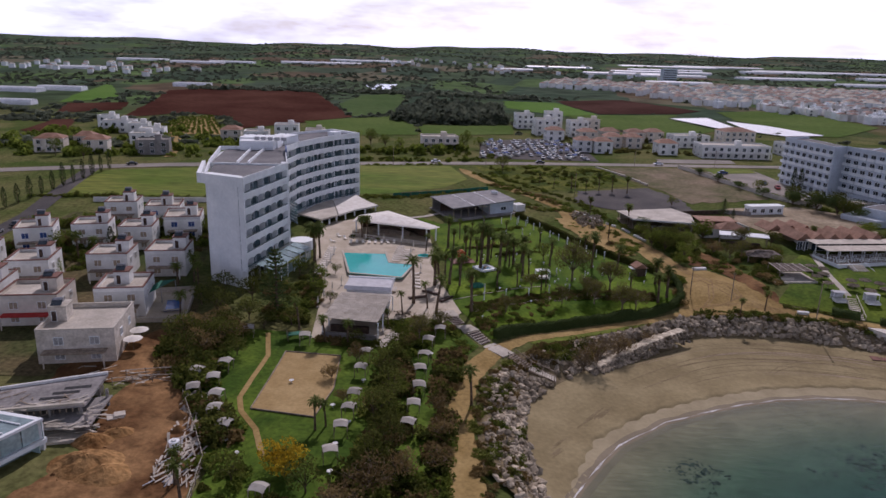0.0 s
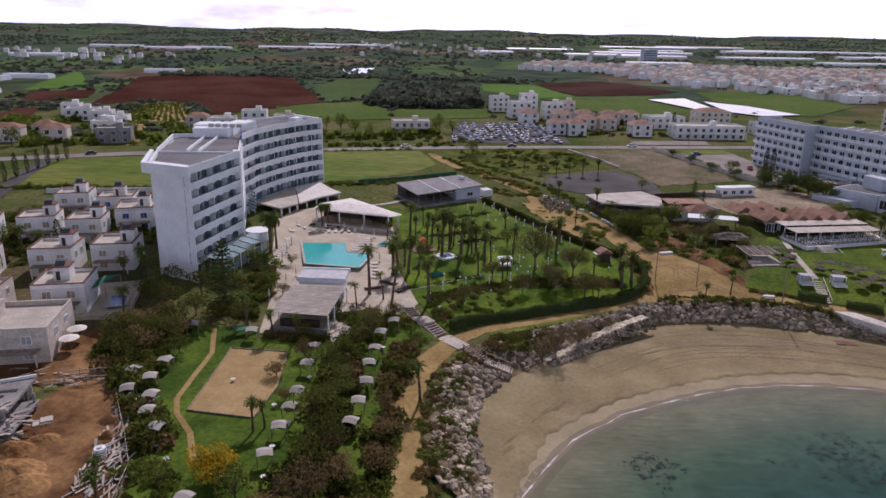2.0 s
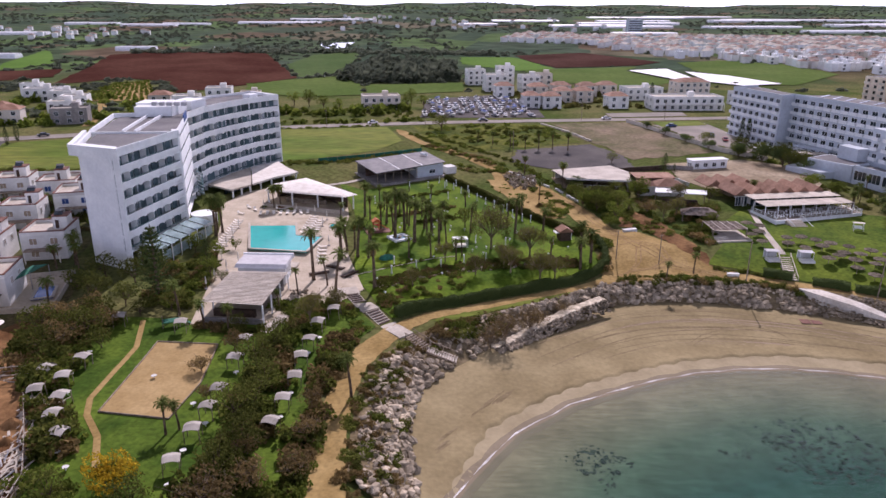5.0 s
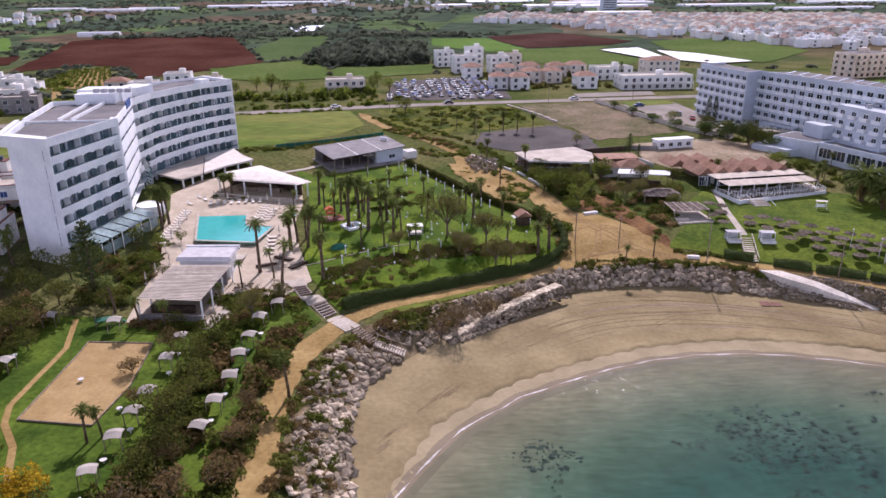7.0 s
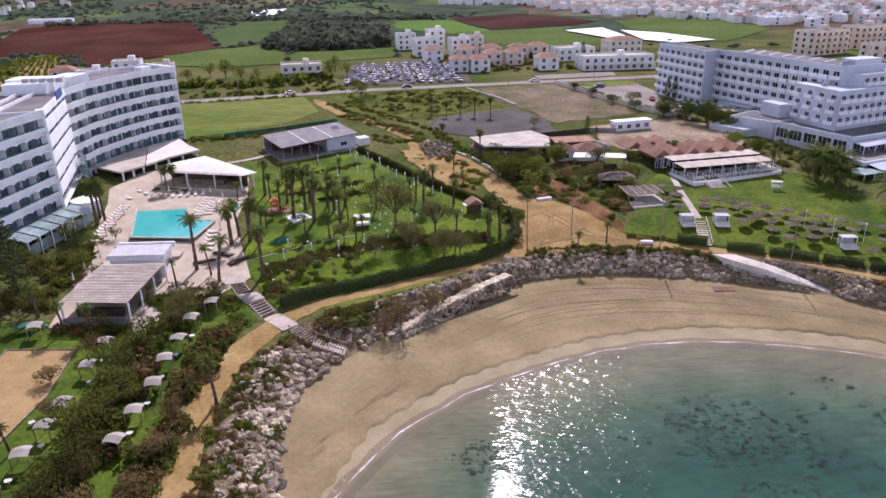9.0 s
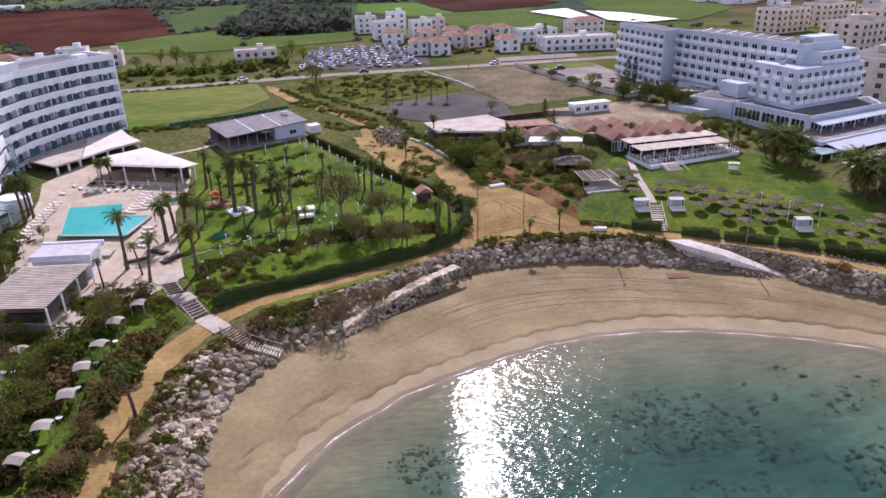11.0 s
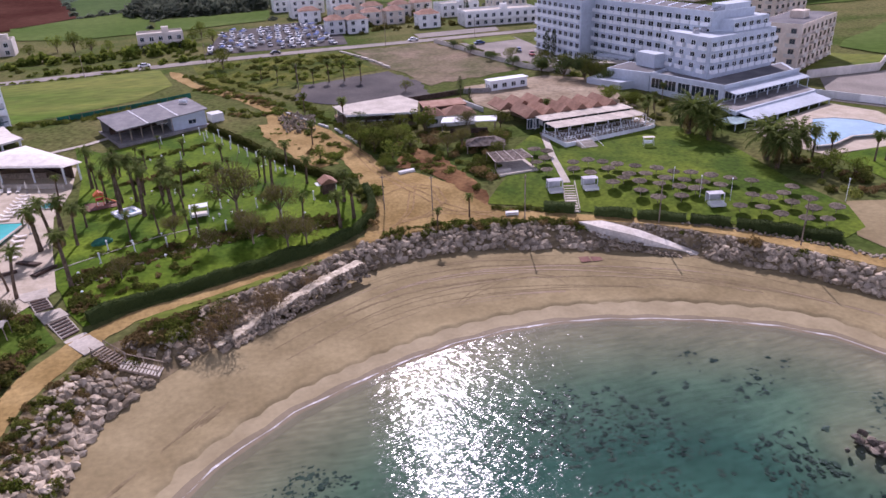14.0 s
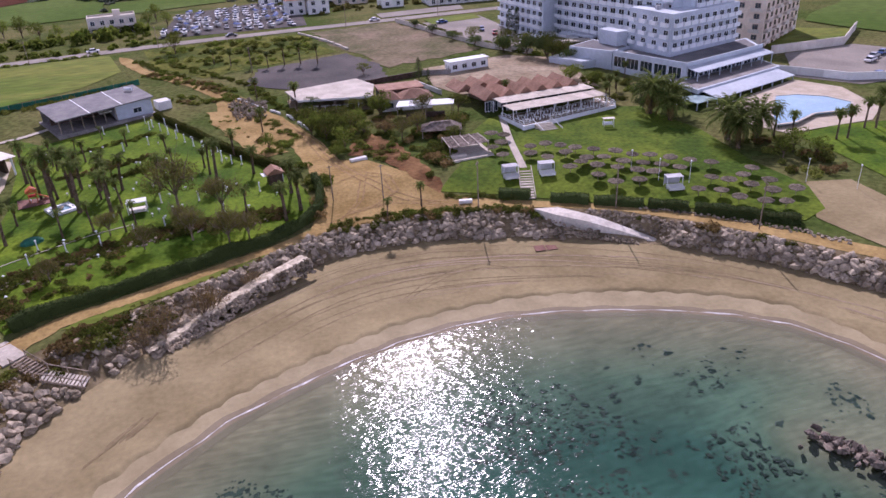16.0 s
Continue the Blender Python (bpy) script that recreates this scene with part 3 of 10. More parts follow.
def ribbon(sh, line, wide, off, rng):
    """A flat band of uneven width along a line, added to one mesh."""
    fine = densify(line, 0.7, False)
    z = ground_z(np.array([p[0] for p in fine]), np.array([p[1] for p in fine]))
    vs, fs, n = [], [], len(fine)
    for i, (x, y) in enumerate(fine):
        a, b = fine[max(0, i - 1)], fine[min(n - 1, i + 1)]
        d = math.dist(a, b)
        nx, ny = -(b[1] - a[1]) / d, (b[0] - a[0]) / d
        w = wide * (0.25 + 0.75 * min(1, i / 5, (n - 1 - i) / 5)) * rng.uniform(0.6, 1.25) / 2
        k = rng.uniform(-0.05, 0.05)
        vs += [(x + nx * (w + k), y + ny * (w + k), z[i] + off), (x - nx * (w - k), y - ny * (w - k), z[i] + off)]
        if i:
            fs.append((2 * i - 2, 2 * i - 1, 2 * i + 1, 2 * i))
    sh.add(vs, fs)


rng = random.Random(3)
ruts, ridges = Shape(), Shape()
for j in range(46):
    k = rng.uniform(0.08, 0.72)
    l0 = between(k)
    i0 = rng.randrange(9, 35)
    i1 = min(41, i0 + rng.randrange(4, 16))
    ribbon(ruts if j % 5 < 3 else ridges, l0[i0:i1], rng.choice((0.12, 0.18, 0.3, 0.6)), 0.058 + 0.0002 * j, rng)
for k in (0.30, 0.335, 0.52, 0.555):
    ribbon(ruts, between(k)[13:38], 0.2, 0.068, rng)
for dx in (0.0, 1.1):
    ribbon(ruts, [(66, 121.5 + dx), (69, 124 + dx), (75, 127 + dx), (80, 127.2 + dx), (84, 125.2 + dx * 0.6), (85, 123)], 0.22, 0.069, rng)
for j in range(30):
    u, v = rng.uniform(0, 1), rng.gauss(0, 0.5)
    x, y = 18.0 + 10 * u - v * 0.8, 89.8 + 13 * u + v * 0.55
    l = rng.uniform(2.0, 5.5)
    ribbon(ruts, [(x, y), (x + 0.3 * l, y + 0.4 * l), (x + 0.64 * l, y + 0.78 * l)], rng.uniform(0.5, 1.3), 0.07 + 0.0004 * j, rng)
dirt_marks = Shape()
r_mark = random.Random(12)
TURN = [[(60, 145.5), (64, 151), (66, 158), (63, 165), (60.5, 172), (58.5, 184), (53, 200)], [(84, 141.5), (76, 146), (70, 152), (65, 160), (62.5, 168), (60.5, 180), (56, 196)], [(57, 144.5), (62, 147.5), (70, 149), (78, 146), (84, 142)], [(61, 158), (66, 161), (70.5, 158), (71, 152), (66, 148.5)], [(50, 211), (44.5, 224), (36, 239.5), (26, 255), (16, 269)]]
for ln in TURN:
    for o in (0.0, 1.5):
        ribbon(dirt_marks, [(x + o * 0.85, y + o * 0.5) for x, y in ln], 0.38, 0.15 + 0.001 * len(dirt_marks.f) / 50, r_mark)
for _ in range(36):
    x, y, a = r_mark.uniform(56, 84), r_mark.uniform(144, 172), r_mark.uniform(0.6, 2.4)
    if inside(np.array([x]), np.array([y]), [(57, 145), (84, 142), (79, 149), (74, 159), (68, 167), (62, 171), (58, 166)])[0]:
        l = r_mark.uniform(1, 4)
        ribbon(dirt_marks, [(x, y), (x + 0.5 * l * math.cos(a), y + 0.5 * l * math.sin(a)), (x + l * math.cos(a + 0.2), y + l * math.sin(a + 0.2))], r_mark.uniform(0.15, 0.5), 0.152, r_mark)
M["mark"] = surf("packed_dirt_track", (0.25, 0.165, 0.072), (0.34, 0.235, 0.115), 0.4, 0.95, 0.5, 2.0, vary=0.25)
piece("tyre_marks", dirt_marks, M["mark"], "darker tyre marks worn into the ochre dirt", "track", "stuff")
piece("wheel_tracks", ruts, M["rut"], "faint darker wheel and rake tracks along the sand", "track", "stuff")
piece("raked_ridges", ridges, M["ridge"], "faint pale raked ridges along the sand", "track", "stuff")


# sea bed, water, reef
def seabed_material():
    """Pale sand; the green-blue that deeper water gives the light is mixed into its colour."""
    m = surf("sea_bed", (0.25, 0.22, 0.155), (0.32, 0.28, 0.20), 0.12, 0.95, 0.2, 1.0, vary=0.12)
    t = m.node_tree
    b = t.nodes["Principled BSDF"]
    near = b.inputs["Base Color"].links[0].from_socket
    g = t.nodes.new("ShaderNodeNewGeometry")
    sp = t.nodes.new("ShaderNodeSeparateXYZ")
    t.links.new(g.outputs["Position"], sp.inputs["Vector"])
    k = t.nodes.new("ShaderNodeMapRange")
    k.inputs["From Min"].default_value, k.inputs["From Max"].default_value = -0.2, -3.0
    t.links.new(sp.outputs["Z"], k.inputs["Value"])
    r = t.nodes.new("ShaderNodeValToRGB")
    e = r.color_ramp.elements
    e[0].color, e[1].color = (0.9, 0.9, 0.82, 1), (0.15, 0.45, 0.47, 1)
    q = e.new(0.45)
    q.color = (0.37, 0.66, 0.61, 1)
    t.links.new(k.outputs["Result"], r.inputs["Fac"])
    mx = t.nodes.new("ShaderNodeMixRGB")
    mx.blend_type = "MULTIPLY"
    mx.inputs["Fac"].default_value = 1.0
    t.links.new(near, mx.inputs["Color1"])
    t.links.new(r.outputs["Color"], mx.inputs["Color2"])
    # light and dark bands painted on the bed for ripple light, about a metre apart
    mp = t.nodes.new("ShaderNodeMapping")
    mp.inputs["Rotation"].default_value = (0, 0, -0.12)
    mp.inputs["Scale"].default_value = (0.16, 1.0, 1.0)
    t.links.new(g.outputs["Position"], mp.inputs["Vector"])
    rn = t.nodes.new("ShaderNodeTexNoise")
    rn.inputs["Scale"].default_value, rn.inputs["Detail"].default_value = 1.9, 3.0
    t.links.new(mp.outputs["Vector"], rn.inputs["Vector"])
    rr = t.nodes.new("ShaderNodeMapRange")
    rr.inputs["From Min"].default_value, rr.inputs["From Max"].default_value = 0.35, 0.65
    rr.inputs["To Min"].default_value, rr.inputs["To Max"].default_value = 0.86, 1.14
    t.links.new(rn.outputs["Fac"], rr.inputs["Value"])
    rh = t.nodes.new("ShaderNodeHueSaturation")
    t.links.new(mx.outputs["Color"], rh.inputs["Color"])
    t.links.new(rr.outputs["Result"], rh.inputs["Value"])
    t.links.new(rh.outputs["Color"], b.inputs["Base Color"])
    return m


def water_material():
    m = bpy.data.materials.new("sea_water")
    m.use_nodes = True
    t = m.node_tree
    t.nodes.clear()
    out = t.nodes.new("ShaderNodeOutputMaterial")
    g = t.nodes.new("ShaderNodeNewGeometry")
    mp = t.nodes.new("ShaderNodeMapping")
    mp.inputs["Rotation"].default_value = (0, 0, 0.25)
    mp.inputs["Scale"].default_value = (0.6, 1.0, 1.0)
    t.links.new(g.outputs["Position"], mp.inputs["Vector"])
    mp2 = t.nodes.new("ShaderNodeMapping")
    mp2.inputs["Rotation"].default_value = (0, 0, -0.18)
    mp2.inputs["Scale"].default_value = (0.24, 1.0, 1.0)
    t.links.new(g.outputs["Position"], mp2.inputs["Vector"])
    n1, n2 = t.nodes.new("ShaderNodeTexNoise"), t.nodes.new("ShaderNodeTexNoise")
    for n, s, d, way in ((n1, 0.8, 2.5, mp), (n2, 3.4, 1.5, mp2)):
        n.inputs["Scale"].default_value, n.inputs["Detail"].default_value = s, d
        t.links.new(way.outputs["Vector"], n.inputs["Vector"])
    b1, b2 = t.nodes.new("ShaderNodeBump"), t.nodes.new("ShaderNodeBump")
    b1.inputs["Strength"].default_value, b1.inputs["Distance"].default_value = 1.0, 0.20
    b2.inputs["Strength"].default_value, b2.inputs["Distance"].default_value = 1.0, 0.095
    t.links.new(n1.outputs["Fac"], b1.inputs["Height"])
    t.links.new(n2.outputs["Fac"], b2.inputs["Height"])
    t.links.new(b1.outputs["Normal"], b2.inputs["Normal"])
    # calmer water in the lee of the west bank
    sp = t.nodes.new("ShaderNodeSeparateXYZ")
    t.links.new(g.outputs["Position"], sp.inputs["Vector"])
    for b, top in ((b1, 0.9), (b2, 1.0)):
        k = t.nodes.new("ShaderNodeMapRange")
        k.inputs["From Min"].default_value, k.inputs["From Max"].default_value = 40.0, 60.0
        k.inputs["To Min"].default_value, k.inputs["To Max"].default_value = 0.04, top
        t.links.new(sp.outputs["X"], k.inputs["Value"])
        t.links.new(k.outputs["Result"], b.inputs["Strength"])
    gl = t.nodes.new("ShaderNodeBsdfGlossy")
    kr = t.nodes.new("ShaderNodeMapRange")
    kr.inputs["From Min"].default_value, kr.inputs["From Max"].default_value = 38.0, 58.0
    kr.inputs["To Min"].default_value, kr.inputs["To Max"].default_value = 0.02, 0.12
    t.links.new(sp.outputs["X"], kr.inputs["Value"])
    t.links.new(kr.outputs["Result"], gl.inputs["Roughness"])
    t.links.new(b2.outputs["Normal"], gl.inputs["Normal"])
    tr = t.nodes.new("ShaderNodeBsdfTransparent")
    tr.inputs["Color"].default_value = (0.80, 0.93, 0.92, 1)
    fr = t.nodes.new("ShaderNodeFresnel")
    fr.inputs["IOR"].default_value = 1.33
    mx = t.nodes.new("ShaderNodeMixShader")
    t.links.new(fr.outputs["Fac"], mx.inputs["Fac"])
    t.links.new(tr.outputs["BSDF"], mx.inputs[1])
    t.links.new(gl.outputs["BSDF"], mx.inputs[2])
    t.links.new(mx.outputs["Shader"], out.inputs["Surface"])
    return m


M["seabed"] = seabed_material()
M["water"] = water_material()
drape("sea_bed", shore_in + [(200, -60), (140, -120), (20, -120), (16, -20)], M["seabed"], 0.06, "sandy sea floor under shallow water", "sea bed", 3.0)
sea = Shape().add([(-20, -1400, 0), (1400, -1400, 0), (1400, 200, 0), (-20, 126, 0)], [(0, 1, 2, 3)])
sea = piece("water", sea, M["water"], "clear shallow green-blue sea with small ripples", "water", "structure")
sea.visible_shadow = False


def rock_mesh(name, seed, flat=0.75, material=None, sub=2):
    bm = bmesh.new()
    bmesh.ops.create_icosphere(bm, subdivisions=sub, radius=0.5)
    rng = random.Random(seed)
    cuts = [(Vector((rng.gauss(0, 1), rng.gauss(0, 1), rng.gauss(0, 1))).normalized(), rng.uniform(0.21, 0.38)) for _ in range(12)]
    for v in bm.verts:
        p = v.co.copy()
        for n, d in cuts:
            k = p.dot(n) - d
            if k > 0:
                p -= n * k
        p *= 1.12 + 0.12 * noise.noise(p * 4 + Vector((seed, 0, 0)))
        v.co = Vector((p.x * 1.25, p.y, p.z * flat))
    me = bpy.data.meshes.new(name)
    bm.to_mesh(me)
    bm.free()
    me.materials.append(material or M["rock"])
    return me


def joined(name, items, material, label, category, parent=None):
    """Many small meshes, (mesh, matrix) each, as one object of kind stuff."""
    vs, fs, o = [], [], 0
    cache = {}
    for me, m in items:
        if me.name not in cache:
            co = np.empty(len(me.vertices) * 3)
            me.vertices.foreach_get("co", co)
            cache[me.name] = (co.reshape(-1, 3), [tuple(p.vertices) for p in me.polygons])
        co, polys = cache[me.name]
        a = np.array(m)
        vs.append(co @ a[:3, :3].T + a[:3, 3])
        fs += [tuple(i + o for i in q) for q in polys]
        o += len(co)
    me = bpy.data.meshes.new(name)
    me.from_pydata(np.concatenate(vs).tolist(), [], fs)
    me.materials.append(material)
    ob = new(name, me)
    ob.parent = parent
    return tagged(ob, label, category if not parent else "", kind="stuff")


def scatter_between(a, b, n, rng, lo=0.0, hi=1.0):
    """Random places in the band between two lines of like run."""
    la, lb, out = length(a), length(b), []
    for _ in range(n):
        u, k = rng.random(), rng.uniform(lo, hi)
        p, q = along(a, u * la), along(b, u * lb)
        out.append((p[0] + (q[0] - p[0]) * k, p[1] + (q[1] - p[1]) * k, k))
    return out


rocks = [rock_mesh("boulder_mesh", s, sub=1) for s in range(9)]
C2 = [p for p in CREST if p[1] > 55]
T2 = [p for p in TOE if p[1] > 55]


def boulders():
    rng = random.Random(5)
    wall = thing("rock_revetment", "sloping bank of pale limestone boulders behind the beach", "rocks")
    wall["kind"] = "structure"
    near, rest = [], []
    foot = [q[:2] for q in RAMP]
    for i, (x, y, k) in enumerate(scatter_between(C2, T2, 4400, rng, 0.14, 1.0)):
        if line_distance(np.array([x]), np.array([y]), [(14.8, 119), (17.8, 115.4), (23.4, 114.5)])[0] < 1.9 or line_distance(np.array([x]), np.array([y]), [q[:2] for q in RAMP])[0] < 1.75 or line_distance(np.array([x]), np.array([y]), [q[:2] for q in LEDGE])[0] < 1.15:
            continue
        band = 1.1 if x < 30 or x > 55 else 1.3
        s = (0.42 + 1.2 * rng.random() ** 1.9) * band * (0.8 + 0.4 * k)
        if line_distance(np.array([x]), np.array([y]), foot)[0] < 3.2:
            s *= 0.6
        m = pose(x, y, gz(x, y) + 0.12 * s, rng.uniform(-25, 25), rng.uniform(-25, 25), rng.uniform(0, 360)) @ Matrix.Diagonal((s, s, s, 1))
        me = rng.choice(rocks)
        if len(near) < 240 and x < 30 and y < 112:
            near.append((me, m))
        else:
            rest.append((me, m))
    for me, m in near:
        ob = part("boulder", me, None, wall)
        ob.matrix_basis = m
    joined("boulders", rest, M["rock"], "heaped limestone boulders", "rocks", wall)


boulders()
drape("bank_soil", C2 + T2[::-1], surf("stony_bank_soil", (0.14, 0.112, 0.06), (0.26, 0.205, 0.12), 0.4, 0.95, 0.6, 1.5, vary=0.35, dist=0.15), 0.07, "stony brown soil between the boulders", "bank", 1.0)
# rubble heap beside the dirt track
rng = random.Random(8)
heap = [(42.3, 217.7), (44.2, 203.2), (51.1, 202.2), (52.0, 216.2), (46.1, 221)]
items = []
while len(items) < 260:
    x, y = rng.uniform(42, 52), rng.uniform(202, 222)
    if inside(np.array([x]), np.array([y]), heap)[0]:
        s = rng.uniform(0.4, 1.3)
        items.append((rng.choice(rocks), pose(x, y, gz(x, y) + rng.uniform(0.1, 0.9), rng.uniform(0, 90), rng.uniform(0, 90), rng.uniform(0, 360)) @ Matrix.Diagonal((s, s, s, 1))))
joined("rubble", items, M["rock"], "heap of broken grey rubble by the track", "rubble")
# groyne of dark rocks in the water, reef patches under it
items = []
for i in range(190):
    k = rng.random()
    x, y = 101.8 + 11 * k + rng.gauss(0, 0.75), 78.2 - 15 * k + rng.gauss(0, 0.75)
    s = rng.uniform(0.6, 1.6)
    items.append((rng.choice(rocks), pose(x, y, rng.uniform(-0.5, 0.55), rng.uniform(-30, 30), rng.uniform(-30, 30), rng.uniform(0, 360)) @ Matrix.Diagonal((s, s, s, 1))))
M["wetrock"] = surf("wet_dark_rock", (0.06, 0.048, 0.036), (0.24, 0.195, 0.145), 0.6, 0.7, 0.6, 3.0, spec=0.35, island=0.55)
joined("groyne", items, M["wetrock"], "low groyne of dark wet rocks in the sea", "rocks")
items = []
flat_rocks = [rock_mesh("reef_mesh", 40 + s, 0.35, M["reef"], 1) for s in range(5)]
rx, ry = np.array([rng.uniform(30, 128) for _ in range(40000)]), np.array([rng.uniform(15, 106) for _ in range(40000)])
rz = ground_z(rx, ry)
keep = inside(rx, ry, SHORE) & (rz < -0.7)
for x, y, d in zip(rx[keep].tolist(), ry[keep].tolist(), rz[keep].tolist()):
    q = noise.noise(Vector((x * 0.09, y * 0.09, 3))) + 0.7 * noise.noise(Vector((x * 0.33, y * 0.33, 7)))
    core = math.exp(-((x - 43) ** 2 / 14 + (y - 90) ** 2 / 7)) * 0.9
    belt = math.exp(-((x - 73 - (95 - y) * 0.45) ** 2) / 26) * (0.95 if y < 97 else 0.0)
    east = 0.28 * min(1, max(0, (x - 66) / 14))
    if q + core + belt + east > 0.45 + rng.uniform(-0.05, 0.07):
        s = rng.uniform(0.3, 0.85) * (1.8 if rng.random() < 0.15 else 1.0)
        items.append((rng.choice(flat_rocks), pose(x, y, d + 0.03, 0, 0, rng.uniform(0, 360)) @ Matrix.Diagonal((s, s * 0.8, s * 0.4, 1))))
joined("reef", items, M["reef"], "dark weedy reef patches under shallow water", "reef")

# ---- paths, roads, lawns, fields ----
drape("coast_path", [(2.3, 60), (2.6, 81), (2.2, 92), (2.7, 103), (5.8, 114.5), (10, 120.8), (13.6, 124.3), (17.3, 127.0), (20.4, 128.4), (28.2, 131.7), (37.0, 135.2), (48.0, 139.9), (54.8, 143.9), (60.5, 143.2), (54.5, 140.9), (47.3, 137.3), (36.9, 132.9), (28.3, 128.9), (21.5, 126.3), (18.4, 124.6), (15.4, 121.6), (11.6, 115.4), (7.8, 107.5), (6.5, 99), (6.2, 90), (7.3, 80), (7.0, 60)], M["dirt"], 0.09, "trodden ochre dirt path above the beach", "path", 1.2, 0.15)
drape("path_verge", [(17.8, 123.9), (21.5, 126.3), (28.3, 128.9), (36.9, 132.9), (47.3, 137.3), (54.5, 140.9), (54.0, 140.0), (47.6, 136.3), (37.6, 131.7), (29.2, 127.6), (22.5, 124.4)], M["lawn_dry"], 0.11, "dry yellowish grass along the top of the rocks", "grass", 0.9, 0.25)
drape("dirt_ground", [(54.0, 141.6), (60.5, 142.6), (71.1, 142.9), (78.8, 141.5), (85.6, 139.5), (87.8, 144.2), (80, 149), (75.4, 158.9), (69.2, 167.7), (63.7, 169.9), (62.4, 177.3), (59.0, 190.1), (55.0, 203.4), (48.8, 214.6), (42.0, 231.2), (30.9, 252.0), (18.6, 268.5), (12.1, 287.5), (8, 292), (9, 284), (12.8, 273.5), (19.5, 260), (31.3, 243.5), (39.0, 226.5), (40, 212), (45, 200), (51.5, 190), (55.4, 180.1), (57.1, 167.6), (57.1, 154.6), (55.6, 146.3)], M["dirt"], 0.13, "bare ochre dirt ground with wheel marks", "dirt", 1.5, 0.2)
drape("spoil_ground", [(37.5, 214), (43.5, 216), (45, 201), (51.8, 190), (54.0, 179), (49.6, 177.2), (45.6, 184), (41.4, 195), (38.6, 204)], M["dirt"], 0.115, "bare trampled soil beside the rubble heap", "soil", 1.5, 0.6)
drape("red_bank", [(66, 171.5), (70.5, 170), (75.6, 157.5), (79.6, 149.6), (80.6, 152.5), (79.5, 160.5), (77.2, 175), (73, 183), (67.5, 178)], M["earth"], 0.14, "eroded red-brown slope above the dirt ground", "soil", 1.5, 0.5)
drape("coast_path_east", [(85.6, 141.0), (89.2, 140.2), (97.0, 136.9), (103.2, 133.6), (107.4, 130.7), (112.2, 126.2), (117.4, 121.5), (121.8, 116.0), (125.6, 111.2), (132.8, 101.8), (139, 92), (143, 93), (136.2, 103.8), (127.6, 114.0), (119.0, 123.8), (113.4, 128.4), (108.2, 132.8), (104.0, 135.6), (99.6, 138.0), (95.2, 140.6), (87.8, 144.2)], M["dirt"], 0.09, "dusty pale promenade path along the beach", "path", 1.2, 0.1)
drape("main_road", strip([(-260, 228), (-170, 262), (-140, 273), (-111, 282), (-31.5, 298), (0, 304), (30, 309), (70, 313), (110, 316), (156, 320), (220, 330), (330, 350)], 7.5), M["road"], 0.16, "dusty two-lane road past the fields", "road", 2.5)
drape("side_road", strip([(-118, 140), (-121, 170), (-123, 202), (-131, 239), (-137, 270)], 6.0), M["asphalt"], 0.14, "grey village street beside the villas", "road", 2.0)
drape("asphalt_lot", [(52.0, 253.6), (80.4, 263), (87.1, 243.3), (86.4, 225.3), (58.1, 226.6), (47.3, 236.4)], M["asphalt"], 0.15, "empty grey asphalt car park", "car park", 2.0, 0.7)
drape("stony_lot", [(74, 304.4), (106, 309), (122, 249), (88, 239), (84, 258), (76, 280)], M["lot"], 0.12, "bare brown stony building plot", "plot", 3.0, 1.4)
drape("hotel_forecourt", [(112, 300), (140, 306), (141, 252), (127, 247), (118, 270)], M["road"], 0.14, "paved forecourt with car parking", "forecourt", 3.0)
drape("white_yard", [(57.5, 205), (57.2, 216), (64, 222), (76.4, 221), (79.5, 212), (76.6, 200.5)], M["yard"], 0.22, "pale sandy ground under the open shelter", "yard", 2.0)
drape("restaurant_yard", [(98, 233), (126, 238), (139, 228), (136, 196), (127, 190), (104, 196), (96, 214)], M["yard"], 0.14, "worn yard behind the restaurant", "yard", 2.0)
drape("beach_lawn", [(79.5, 150), (86, 158), (91, 172), (101.0, 183.2), (104.8, 184.0), (106, 174), (130.6, 180.0), (137, 178), (140.9, 158.5), (139.6, 140.2), (141.1, 126.3), (137.3, 117.9), (131.8, 116), (123.3, 123.2), (115.9, 128.9), (107.4, 133.8), (99.1, 139.4), (88.3, 146)], M["lawn_beach"], 0.12, "mown green lawn with straw sunshades", "lawn", 1.5)
drape("palm_lawn", [(-6.8, 211.6), (0.7, 204), (24.3, 214.4), (34.3, 194.4), (46.5, 174.6), (53.5, 165.1), (56.4, 152.8), (56.2, 149.5), (47.0, 141.3), (36.6, 136.6), (28, 133), (19, 129.6), (15, 127.5), (12.6, 125.3), (11.4, 124.7), (8.8, 128.6), (6.4, 134.8), (3.6, 141.3), (2.2, 154.0), (2.3, 166.8), (-0.5, 186.6)], M["lawn"], 0.14, "bright mown lawn dotted with palms", "lawn", 1.5)
drape("garden_lawn", [(-42, 126), (-24, 124), (-10, 121), (-4, 128), (2.4, 132.0), (4.2, 129.0), (8.6, 121.4), (6.0, 117), (2.6, 108.5), (1.2, 100), (1.0, 60), (-30, 60), (-30, 80), (-36, 90), (-42, 101), (-45, 112)], M["lawn_garden"], 0.10, "green hotel garden lawn with square sunshades", "lawn", 1.5)
drape("sand_court", [(-28.5, 94.9), (-27.5, 115.8), (-17.2, 114.6), (-16.6, 102.1), (-18.2, 92.8)], M["court"], 0.20, "sandy volleyball court in the garden", "court", 1.5)
